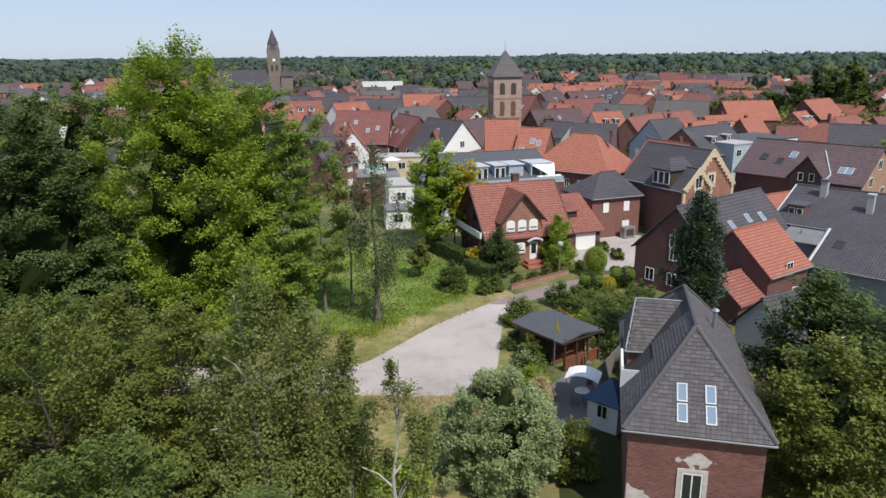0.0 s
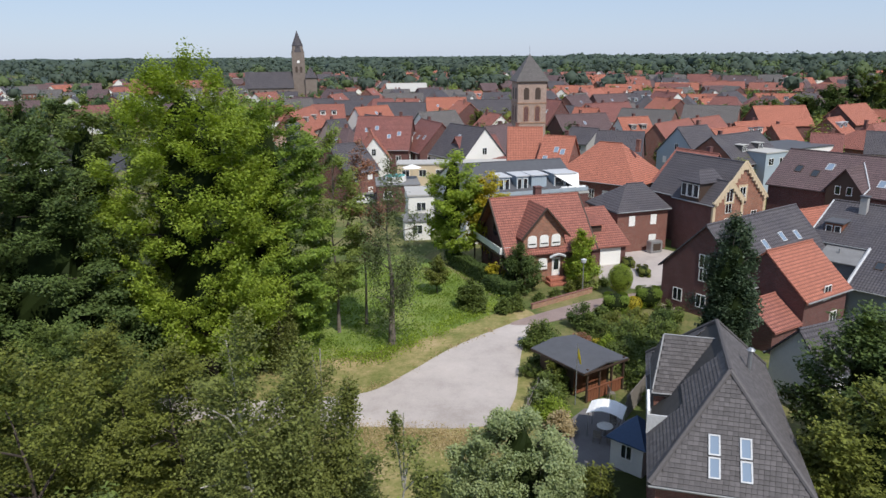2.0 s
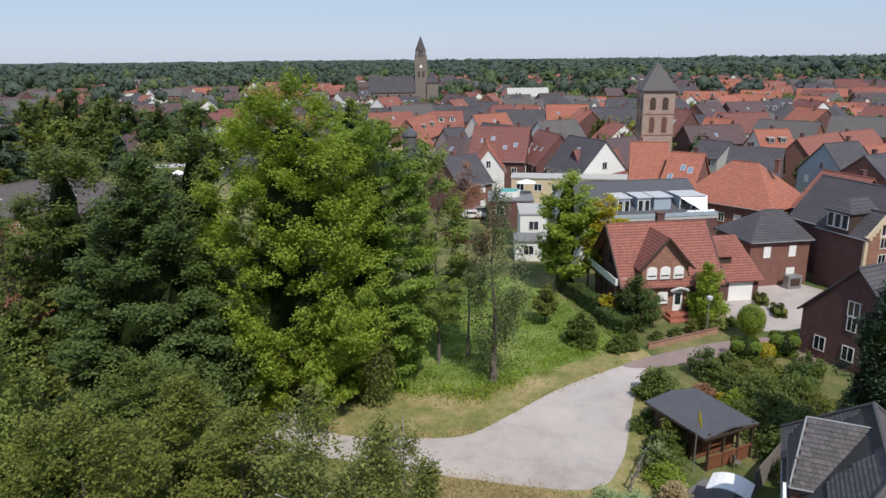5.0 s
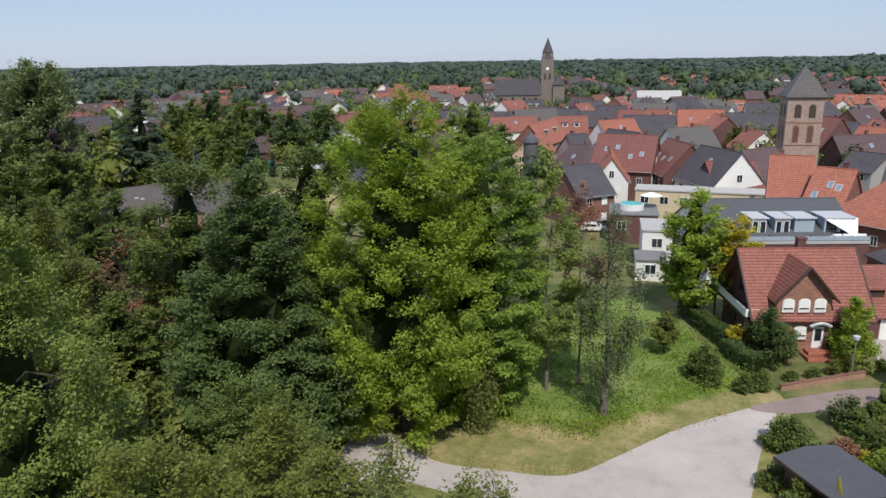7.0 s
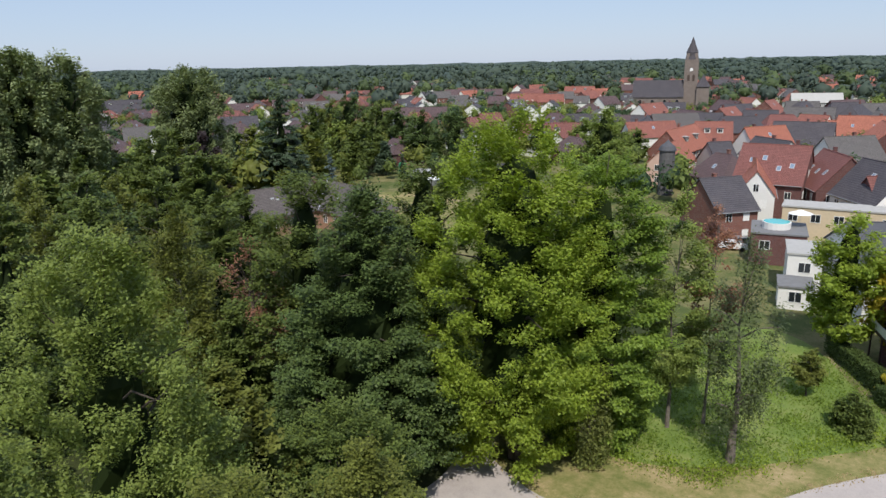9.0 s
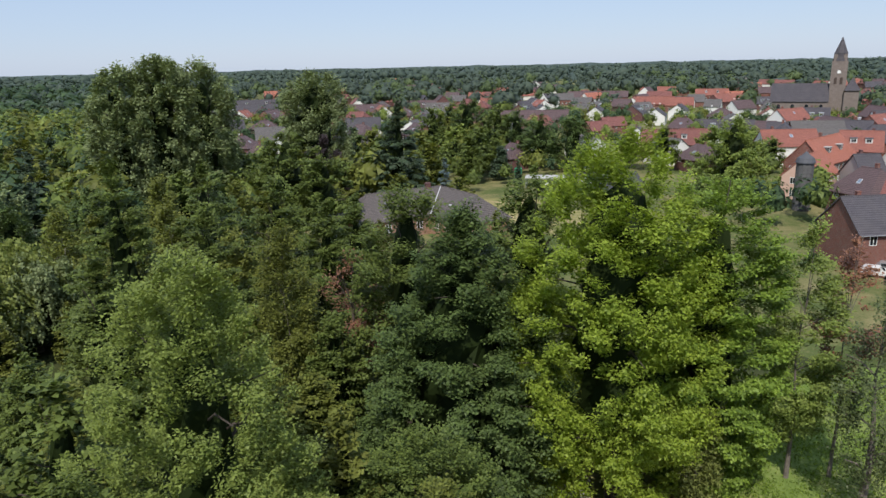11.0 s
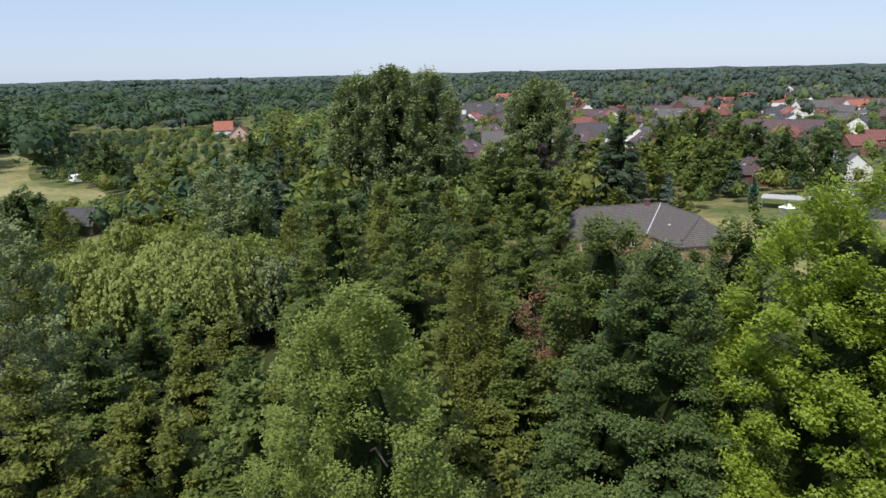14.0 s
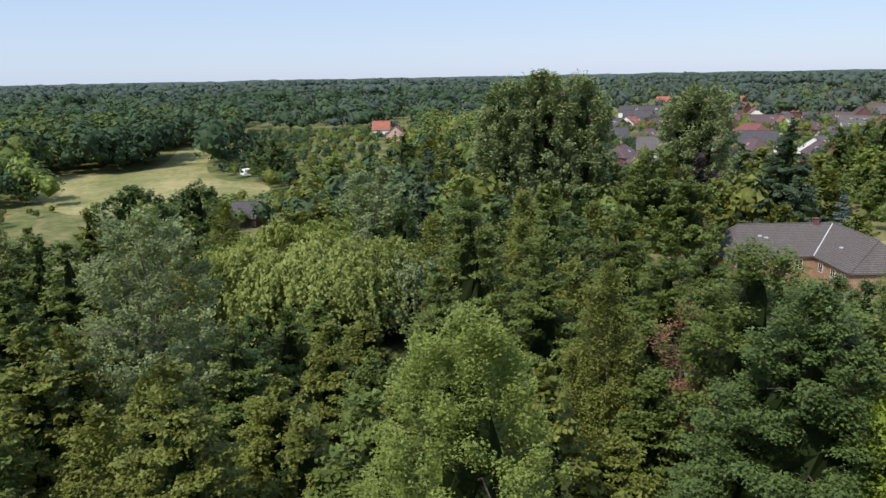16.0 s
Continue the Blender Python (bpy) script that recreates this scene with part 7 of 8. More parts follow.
# the wood beside the flight path, filled with alders and birches of a few builds
PLACED = [(-22.6, 52.6), (-19.2, 58.2), (-30.2, 45.6), (-32.5, 55.5), (-26.8, 25.8), (-38.5, 12), (-46.5, 17.5), (-55, 14.5), (-62, 35.5), (-67, 46), (-54.5, 40), (-44.5, 41), (-53, 30.5), (-62.5, 51.5),
          (-40, 49.5), (-43.8, 46.6), (-86, 23.3), (-88, 30), (-88, 17), (-80, 23), (-96, 22), (-82, 32.5), (-112, 84), (-82, 86), (-78, 92), (-86, 80), (-74, 98), (-56, 8.5), (-18, 25.4), (-13.6, 29.4), (-18, 32), (-23, 19.5), (-97, 81), (-134, 68), (-137, 107.5), (-110, 113.5), (-103.5, 116), (-112, 34)]
rngt = random.Random(4)


def clear_of(x, y, gap, houses=4.0):
    return all(math.hypot(x - a, y - b) > gap for a, b in PLACED) and all(math.hypot(x - a, y - b) > r + houses for a, b, r in BUILT)


def planted(models, x, y, s, wide=1.0):
    PLACED.append((x, y))
    m = rngt.choice(models)
    return copy_thing(m, pose(x, y, 0, 0, 0, rngt.uniform(0, 360)) @ Matrix.Diagonal((s * wide, s * wide, s, 1)))


WOOD = [tree("alder_tree", "olive green alder in the wood", -36.0, 33.0, 16.0, 4.4, "l_olive", 201, "alder", leaves=6200, size=0.42, clumps=170, clump_r=0.8, rise=12, boughs=50, flat=0.45, low=1.5, group="trees of the wood"),
        tree("alder_tree", "mid green alder in the wood", -35.5, 22.5, 16.0, 4.6, "l_mid", 202, "alder", leaves=6200, size=0.42, clumps=170, clump_r=0.8, rise=12, boughs=50, flat=0.45, low=1.5, group="trees of the wood"),
        tree("birch_tree", "grey-green birch in the wood", -72.0, 40.0, 17.0, 3.8, "l_olive", 203, "birch", leaves=6500, size=0.35, droop=0.5, bark="bark_pale", group="trees of the wood"),
        tree("oak_tree", "dark green oak in the wood", -75.0, 52.0, 16.0, 5.2, "l_dark", 204, "dome", leaves=6200, size=0.42, clumps=170, group="trees of the wood")]
PLACED += [(-36, 33), (-35.5, 22.5), (-72, 40), (-75, 52)]
for k in range(1500):
    az, d = rngt.uniform(36, 125), 30 + 82 * math.sqrt(rngt.random())
    x, y = polar(az, d)
    if clear_of(x, y, 6.4) and not (x > -31 and y > 36) and not (y > 62 and x > -45) and not (-96 < x < -70 and y > 82) and not (x < -44 and 15 < y < 31) and not (x < -74 and 12 < y < 36):
        planted(WOOD, x, y, min(rngt.uniform(0.72, 1.04) * (0.66 if y > 18 + 0.5 * abs(x) and x < -36 else 1.0), 1.9 * (1 - d / 212) if az > 80 else 9, 0.5 if x < -44 and 3 < y < 40 and 60 < math.hypot(x, y - 18) < 76 else 9))

# trees in gardens and hedgerows further off
MID = [tree("garden_tree", "round green tree among the gardens", -118.0, 66.0, 13.0, 4.6, "l_mid", 301, leaves=1500, size=0.8, clumps=80, clump_r=1.15, group="trees further off"),
       tree("garden_tree", "dark green tree among the houses", -150.0, 118.0, 13.0, 5.0, "l_dark", 302, "dome", leaves=1500, size=0.8, clumps=80, clump_r=1.15, group="trees further off"),
       tree("garden_tree", "olive green tree among the houses", -118.0, 100.0, 12.0, 4.2, "l_olive", 303, leaves=1500, size=0.8, clumps=80, clump_r=1.1, group="trees further off"),
       tree("garden_conifer", "dark conifer among the gardens", -125.0, 121.0, 13.0, 3.0, "l_conifer", 304, "cone", leaves=2400, size=0.65, low=0.8, rise=-5, flat=0.4, group="trees further off"),
       tree("garden_tree", "light green tree among the houses", -160.0, 85.0, 11.0, 4.4, "l_light", 305, leaves=1500, size=0.78, clumps=80, clump_r=1.1, group="trees further off")]
PLACED += [(-118, 66), (-150, 118), (-118, 100), (-125, 121), (-160, 85)]
n_mid = 0
for k in range(6000):
    az, d = rngt.uniform(-36, 118), rngt.uniform(95, 230)
    x, y = polar(az, d)
    town = az < 14
    if n_mid >= 150 or (town and rngt.random() < 0.9) or (d < 118 and az < 38):
        continue
    meadow = in_field(x, y, FIELD)
    lawn = -112 < x < -66 and 114 < y < 186
    if meadow or lawn or not clear_of(x, y, 7.5 if not town else 12, 3.5):
        continue
    if 80 < az < 118 and d < 205 or 12 < az < 38 and d < 200:
        continue
    planted(MID if az > 44 else MID[:3] + MID[4:], x, y, rngt.uniform(0.6, 1.15) * (0.7 if town else 1.0))
    n_mid += 1

# woods and hedgerow trees too many to count
near_spots = {"l_mid": [], "l_wood": [], "l_olive": [], "l_light": []}
taken = {}
for k in range(26000):
    az, d = rngt.uniform(-40, 126), math.sqrt(rngt.uniform(112 ** 2, 420 ** 2))
    if az < 16 and (d < 150 or rngt.random() < (0.8 if d < 240 else 0.45)):
        continue
    if d < 150 and (az < 55 or az > 80) or d < 128 and az < 75:
        continue
    x, y = polar(az, d)
    town = 16 < az < 66 and d > 165
    gap = 11.0 if town or az < 16 else 5.4 if az > 84 and d > 255 else 6.5
    c = (int(x // gap), int(y // gap))
    if c in taken or in_field(x, y, FIELD) or (-112 < x < -66 and 114 < y < 186) or not clear_of(x, y, 4.5, 2.6 if az > 16 else 1.6):
        continue
    open_spot = noise.noise((x / 60, y / 60, 4.0)) > (0.5 if az > 62 else 0.34)
    if open_spot:
        continue
    taken[c] = True
    low = 1.35 if az > 84 and d > 255 else 0.6 if az < 30 or town or (-260 < x < -150 and 10 < y < 70) else 1.0
    if 82 < az < 118 and d < 205:
        low = min(low, 2.2 * (1 - d / 212))
    if 75.5 < az < 90 and d > 212:
        low = 0.34
    if low > 0.14:
        near_spots[rngt.choice(("l_wood", "l_wood", "l_wood", "l_mid") if az > 84 and d > 255 else ("l_mid", "l_mid", "l_wood", "l_wood", "l_olive", "l_olive", "l_light"))].append((x, y, low))
for lm, spots in near_spots.items():
    woodland("woodland_trees", "green trees of gardens, hedges and woods", [q[:2] for q in spots], [rngt.uniform(8, 17) * q[2] for q in spots], lm, len(spots), 110, 1.2)
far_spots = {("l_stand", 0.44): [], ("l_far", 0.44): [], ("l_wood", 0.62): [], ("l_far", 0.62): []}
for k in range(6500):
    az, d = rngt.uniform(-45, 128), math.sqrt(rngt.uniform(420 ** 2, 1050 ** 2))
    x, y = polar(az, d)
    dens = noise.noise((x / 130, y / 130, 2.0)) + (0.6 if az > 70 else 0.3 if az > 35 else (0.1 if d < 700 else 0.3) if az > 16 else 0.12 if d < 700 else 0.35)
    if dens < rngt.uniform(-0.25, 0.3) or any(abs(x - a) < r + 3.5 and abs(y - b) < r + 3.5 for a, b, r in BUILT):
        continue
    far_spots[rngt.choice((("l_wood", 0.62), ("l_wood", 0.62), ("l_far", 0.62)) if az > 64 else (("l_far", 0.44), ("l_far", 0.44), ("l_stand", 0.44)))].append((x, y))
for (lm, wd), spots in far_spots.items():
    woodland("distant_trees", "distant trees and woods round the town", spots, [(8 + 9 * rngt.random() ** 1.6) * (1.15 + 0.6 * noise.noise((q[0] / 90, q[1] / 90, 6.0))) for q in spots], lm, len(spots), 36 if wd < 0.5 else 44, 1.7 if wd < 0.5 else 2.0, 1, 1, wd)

# a rough canopy that rolls away to the horizon
bm = bmesh.new()
AZ, RD = 540, 46
rows = []
for j in range(RD):
    r = 800 * (4700 / 800) ** (j / (RD - 1))
    line = []
    for i in range(AZ):
        a = 2 * math.pi * i / AZ
        x, y = r * math.sin(a), r * math.cos(a)
        z = 3 + 6 * noise.noise((x / 160, y / 160, 0)) + 7 * noise.noise((x / 34, y / 34, 3)) + 5 * noise.noise((x / 17, y / 17, 9)) + 11 * (j / RD) ** 2
        open_land = noise.noise((x / 420, y / 420, 7))
        if open_land > 0.22 and j < RD - 14:
            z = -2
        line.append(bm.verts.new((x, y, max(z, -2) if j else -2)))
    rows.append(line)
for ra, rb in zip(rows, rows[1:]):
    for k in range(AZ):
        bm.faces.new((ra[k], ra[(k + 1) % AZ], rb[(k + 1) % AZ], rb[k]))
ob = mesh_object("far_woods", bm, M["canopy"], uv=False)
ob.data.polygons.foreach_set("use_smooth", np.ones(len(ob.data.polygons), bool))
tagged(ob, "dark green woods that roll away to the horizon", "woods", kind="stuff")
ridge_spots, ridge_h = [], []
for k in range(4600):
    az, d = rngt.uniform(-45, 128), rngt.uniform(900, 2600)
    x, y = polar(az, d)
    if noise.noise((x / 420, y / 420, 7)) < 0.24:
        ridge_spots.append((x, y))
        ridge_h.append(17 + 7 * noise.noise((x / 300, y / 300, 1)) + rngt.uniform(-3, 5) + d / 400 + (5 if az < -4 else 0))
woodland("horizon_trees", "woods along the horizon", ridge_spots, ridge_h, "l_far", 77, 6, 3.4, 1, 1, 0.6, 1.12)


# ---- roof tiles of the old house ----
for rf, faces, wing in TILED:
    tw, tr = 0.24, 0.23
    src = None
    spots = sorted(tile_rows(faces[2], tw, tr, 0.02), key=lambda m: m.translation.x)
    for m in spots[:300]:
        if src is None:
            src = part("roof_tile", tile_shape(tw, tr), M["slate_tile"], rf, "", m)
        else:
            again(src, rf, m)
    for group_faces, nm in (((faces[0],), "roof_tiles_east"), ((faces[1],), "roof_tiles_west"), (wing, "roof_tiles_wing"), ((), "roof_tiles_front")):
        verts, polys = [], []
        base = tile_shape(tw, tr)
        bv = [v.co.copy() for v in base.verts]
        base.verts.index_update()
        bf = [[v.index for v in f.verts] for f in base.faces]
        base.free()
        for face in group_faces:
            for m in tile_rows(face, tw, tr, 0.02):
                lx, ly = m.translation.x, m.translation.y
                if nm == "roof_tiles_west" and -2.9 < lx < 3.8 and ly > 1.0 - (1.2 if -0.6 < lx < 3.8 else 0) and (lx > -0.6 or ly > 1.9):
                    continue
                o = len(verts)
                verts += [tuple(m @ c) for c in bv]
                polys += [[o + i for i in f] for f in bf]
        for m in spots[300:] if nm == "roof_tiles_front" else ():
            o = len(verts)
            verts += [tuple(m @ c) for c in bv]
            polys += [[o + i for i in f] for f in bf]
        me = bpy.data.meshes.new("roof_tiles")
        me.from_pydata(verts, [], polys)
        me.materials.append(M["slate_tile"])
        ob = new("roof_tiles", me)
        ob.parent = rf
        ob["kind"] = "stuff"

# ---- gardens by the lane ----
def clipped(name, label, x, y, z, rx, ry, rz, leafm, seed, kind="ball", leaves=2600, size=0.14):
    """A clipped shrub: leaves close over a rounded body, round a core coloured as inner shade."""
    rng = np.random.default_rng(seed)
    t = empty(name, pose(x, y, 0), label, "shrub", "clipped shrubs")
    d = rng.normal(size=(leaves, 3))
    d /= np.linalg.norm(d, axis=1, keepdims=True)
    if kind == "block":
        d = np.sign(d) * np.abs(d) ** 0.35
        d *= 0.82
    p = d * np.array([rx, ry, rz]) * rng.uniform(0.9, 1.04, leaves)[:, None] + np.array([0, 0, z])
    p[:, 2] = np.maximum(p[:, 2], 0.05)
    nrm = d / np.linalg.norm(d, axis=1, keepdims=True) + 0.35 * rng.normal(size=d.shape)
    nrm /= np.linalg.norm(nrm, axis=1, keepdims=True)
    bm = bmesh.new()
    tube(bm, [(0, 0, -0.1), (0, 0, z)], (0.09, 0.05), 6)
    part("stem", bm, M["bark"], t)
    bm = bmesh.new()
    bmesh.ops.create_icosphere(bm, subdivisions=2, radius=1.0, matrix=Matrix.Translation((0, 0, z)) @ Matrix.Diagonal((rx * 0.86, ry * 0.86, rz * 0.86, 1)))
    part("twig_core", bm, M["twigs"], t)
    ob = new("foliage", leaf_mesh("foliage", p, nrm, size, M[leafm], rng))
    ob.parent = t
    return t


clipped("topiary_ball", "clipped ball of yellow-green box", 12.9, 75.8, 1.95, 1.3, 1.3, 1.55, "l_bright", 401, leaves=7000, size=0.1)
clipped("topiary_block", "rounded clipped hedge block beside the lane", 11.7, 70.4, 1.05, 1.5, 1.2, 1.15, "l_green", 402, "block", 7000, 0.1)
clipped("topiary_block", "rounded clipped hedge block beside the lane", 15.2, 72.2, 1.15, 1.5, 1.2, 1.25, "l_green", 403, "block", 7000, 0.1)
clipped("topiary_ball", "small golden clipped bush", 13.6, 71.2, 0.7, 0.85, 0.8, 0.8, "l_yellow", 404, leaves=1600)
clipped("topiary_block", "low clipped hedge in the courtyard", 15.6, 87.0, 0.45, 0.8, 1.6, 0.55, "l_olive", 405, "block", 2000)
clipped("topiary_block", "low clipped hedge in the courtyard", 16.8, 83.6, 0.45, 0.8, 1.8, 0.55, "l_olive", 406, "block", 2000)
shrub("round_shrub", "dark round laurel on the gravel's edge", 3.9, 61.2, 2.6, 2.1, "l_mid", 410, 6000, 0.18)
shrub("garden_shrub", "dark conifer shrub beside the lane", 8.0, 66.4, 2.6, 1.6, "l_dark", 411, 3500, 0.18)
shrub("garden_shrub", "rust tinged low shrub behind the shed", 7.4, 61.8, 1.4, 1.2, "l_rust", 412, 1800, 0.16)
shrub("garden_shrub", "bright yellow low shrub behind the shed", 8.8, 61.0, 1.1, 0.7, "l_yellow", 413, 1000, 0.14)
shrub("garden_shrub", "pale dry flowering bush on the patio's edge", 4.6, 46.3, 1.9, 1.2, "l_hay", 414, 3500, 0.13)
shrub("garden_shrub", "bright green bush before the shed", 4.2, 48.6, 1.6, 1.5, "l_bright", 415, 3500, 0.15)
shrub("garden_shrub", "white flowering bush before the shed", 3.7, 50.4, 2.0, 1.2, "l_silver", 416, 2500, 0.14)
shrub("garden_shrub", "tall green bush against the shed", 4.7, 53.2, 2.7, 1.6, "l_olive", 417, 5000, 0.17)
shrub("garden_shrub", "dark green shrubs behind the shed", 11.6, 60.5, 3.4, 2.6, "l_mid", 418, 6000, 0.2)
shrub("garden_shrub", "dark green shrubs beside the old house", 13.2, 55.2, 3.6, 2.6, "l_mid", 419, 6000, 0.2)
shrub("garden_shrub", "dense shrub by the lane", 11.0, 65.5, 2.2, 1.8, "l_olive", 420, 3500, 0.18)
shrub("ivy_bush", "tall bush against the brick house", 19.0, 60.0, 5.2, 2.4, "l_mid", 421, 6000, 0.22)
shrub("garden_shrub", "shrub with yellow-green leaves beside the willow", 5.9, 36.6, 4.2, 1.7, "l_olive", 422, 5000, 0.18)
shrub("garden_shrub", "climbing shrub at the old house's door", 12.6, 30.4, 2.6, 1.1, "l_olive", 423, 3500, 0.15)
shrub("garden_shrub", "shrub at the foot of the old house", 14.8, 30.0, 3.6, 1.5, "l_mid", 424, 4500, 0.17)
shrub("wild_shrub", "bright green nettles at the dry grass", -4.5, 35.0, 1.8, 2.6, "l_bright", 426, 5000, 0.18)
shrub("round_shrub", "ivy covered stump on the lawn", -2.8, 70.6, 3.4, 1.7, "l_mid", 427, 4500, 0.2)

for i, (sx, sy, sh, sr, lm) in enumerate(((9.6, 63.6, 2.0, 1.7, "l_mid"), (12.0, 63.2, 2.6, 1.9, "l_olive"), (14.4, 62.4, 3.0, 2.1, "l_mid"), (15.4, 65.6, 2.4, 1.8, "l_dark"), (13.2, 67.4, 1.8, 1.6, "l_olive"), (10.2, 68.4, 1.5, 1.3, "l_mid"), (16.6, 68.6, 2.2, 1.6, "l_mid"),
                                          (14.9, 58.8, 3.2, 2.0, "l_olive"), (9.6, 59.6, 2.2, 1.6, "l_bright"), (12.4, 50.4, 3.0, 1.8, "l_mid"), (3.4, 55.4, 1.8, 1.4, "l_mid"), (4.4, 57.2, 2.0, 1.5, "l_olive"))):
    shrub("garden_shrub", "leafy green shrub in the garden beside the lane", sx, sy, sh, sr, lm, 560 + i, 3600, 0.17)


def hedge(label, a, b, h, w, leafm, seed, leaves):
    """A clipped hedge from a to b: leaves close over a long body."""
    rng = np.random.default_rng(seed)
    (ax, ay), (bx, by) = a, b
    L = math.hypot(bx - ax, by - ay)
    t = empty("hedge", pose((ax + bx) / 2, (ay + by) / 2, 0, 0, 0, math.degrees(math.atan2(by - ay, bx - ax))), label, "hedge")
    # dark body whose colour stands for the hedge's inner shade
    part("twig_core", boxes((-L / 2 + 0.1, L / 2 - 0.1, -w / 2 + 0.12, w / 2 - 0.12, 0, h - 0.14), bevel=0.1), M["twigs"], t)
    ax_, f = rng.integers(0, 5, leaves), rng.uniform(-1, 1, (leaves, 3))
    f[ax_ < 2, 2] = 1.0
    f[ax_ == 2, 1], f[ax_ == 3, 1] = -1.0, 1.0
    f[ax_ == 4, 1] = -1.0
    p = f * np.array([L / 2, w / 2, h / 2]) + np.array([0, 0, h / 2])
    p += 0.07 * rng.normal(size=p.shape)
    p[:, 2] = np.maximum(p[:, 2] + 0.1 * np.sin(p[:, 0] * 1.7 + seed), 0.04)
    nrm = np.where(ax_[:, None] < 2, np.array([0, 0, 1.0]), np.stack([0 * f[:, 0], f[:, 1], 0 * f[:, 0] + 0.3], 1)) + 0.4 * rng.normal(size=p.shape)
    nrm /= np.linalg.norm(nrm, axis=1, keepdims=True)
    ob = new("foliage", leaf_mesh("foliage", p, nrm, 0.17, M[leafm], rng))
    ob.parent = t
    return t


hedge("dark clipped hedge along the garden's edge", (-6.4, 86.8), (-1.0, 78.2), 1.7, 1.3, "l_dark", 430, 7000)
hedge("dark clipped hedge before the gabled house", (-1.4, 77.4), (1.6, 73.6), 1.5, 1.3, "l_dark", 431, 4000)
for i in (2, 4, 5):
    shrub("lane_shrub", "low green shrub along the lawn's end", -4.5 + i * 1.25, 69.5 + (i % 2) * 0.8, 1.5 + 0.3 * (i % 3), 1.1, "l_mid", 450 + i, 2000, 0.17)
for i, (sx, sy, sh) in enumerate(((6.0, 74.6, 1.3), (7.6, 76.0, 1.6), (10.3, 77.5, 1.4), (4.2, 73.4, 1.1), (8.8, 77.2, 2.0), (13.8, 79.6, 1.0), (11.6, 79.0, 1.2))):
    shrub("front_shrub", "small shrub behind the garden wall", sx, sy, sh, 0.8, ("l_mid", "l_olive", "l_willow")[i % 3], 470 + i, 1200, 0.15)

# garden wall, fences and lamp
gw = empty("garden_wall", pose(6.7, 73.7, 0, 0, 0, 41), "low brick garden wall along the lane", "wall")
part("wall", boxes((-4.4, 4.4, -0.12, 0.12, 0, 0.52)), M["brick_buff"], gw)
part("coping", boxes((-4.45, 4.45, -0.17, 0.17, 0.52, 0.6), bevel=0.02), M["brick_red"], gw)
bf = empty("barrier", pose(2.7, 50.0, 0, 0, 0, 76), "weathered timber rail fence beside the gravel", "fence")
for k in range(4):
    part("post", boxes((-2.7 + k * 1.8 - 0.06, -2.7 + k * 1.8 + 0.06, -0.06, 0.06, 0, 1.15)), M["wood_grey"], bf)
for z in (0.5, 0.98):
    part("rail", boxes((-2.8, 2.8, -0.09, -0.06, z, z + 0.12)), M["wood_grey"], bf)
wf = empty("board_fence", pose(10.6, 51.0, 0, 0, 0, 62), "grey board fence beside the old house", "fence")
for k in range(16):
    part("fence_board", boxes((-2.6 + k * 0.32, -2.3 + k * 0.32, -0.02, 0.02, 0.05, 1.8)), M["wood_grey"], wf)
part("rail", boxes((-2.7, 2.6, 0.02, 0.08, 1.2, 1.3)), M["wood_grey"], wf)
sl = empty("street_lamp", pose(9.0, 76.2, 0), "slim grey street lamp by the garden wall", "street lamp")
bm = bmesh.new()
tube(bm, [(0, 0, 0), (0, 0, 3.4)], (0.06, 0.045), 8)
part("pole", bm, M["metal"], sl)
bm = bmesh.new()
tube(bm, [(0, 0, 3.4), (0, 0, 3.55), (0, 0, 3.85), (0, 0, 3.95)], (0.1, 0.28, 0.3, 0.05), 10)
part("lantern", bm, M["lead"], sl)
fp = empty("flagpole", pose(6.0, 50.6, 0), "grey flagpole with a small furled flag", "flagpole")
bm = bmesh.new()
tube(bm, [(0, 0, 0), (0, 0, 4.9)], (0.045, 0.03), 6)
part("pole", bm, M["metal"], fp)
bm = bmesh.new()
tube(bm, [(0.05, 0, 4.5), (0.12, 0.02, 3.9), (0.26, 0.0, 3.3)], (0.03, 0.11, 0.05), 6)
part("flag", bm, M["l_yellow"], fp, "furled yellow flag")

# patio: gazebo, chairs, table, blue-roofed hut
gz = empty("gazebo", pose(7.7, 46.7, 0, 0, 0, -18) @ Matrix.Scale(0.86, 4), "white fabric garden gazebo on thin posts", "gazebo")
for sx in (-1.25, 1.25):
    for sy in (-0.95, 0.95):
        part("post", boxes((sx - 0.03, sx + 0.03, sy - 0.03, sy + 0.03, 0, 2.05)), M["metal"], gz)
bm = bmesh.new()
polys = []
for k in range(6):
    a, b = -1.4 + 2.8 * k / 6, -1.4 + 2.8 * (k + 1) / 6
    za, zb = (2.05 + 0.4 * (1 - (c / 1.4) ** 2) for c in (a, b))
    polys.append([(a, -1.1, za), (b, -1.1, zb), (b, 1.1, zb), (a, 1.1, za)])
part("canopy", slab(bm, polys, 0.05), M["canvas"], gz)


def chair(x, y, turn):
    c = empty("garden_chair", pose(x, y, 0.05, 0, 0, turn), "grey slatted garden chair on the patio", "chair", "chairs on the patio")
    for k in range(4):
        part("seat_slat", boxes((-0.24, 0.24, -0.24 + k * 0.125, -0.14 + k * 0.125, 0.42, 0.45)), M["wood_grey"], c)
        part("back_slat", boxes((-0.24, 0.24, 0.22, 0.25, 0.5 + k * 0.12, 0.59 + k * 0.12)), M["wood_grey"], c)
    for sx in (-0.22, 0.22):
        for sy in (-0.2, 0.22):
            part("leg", boxes((sx - 0.025, sx + 0.025, sy - 0.025, sy + 0.025, 0, 0.42 if sy < 0 else 0.98)), M["wood_grey"], c)
    return c


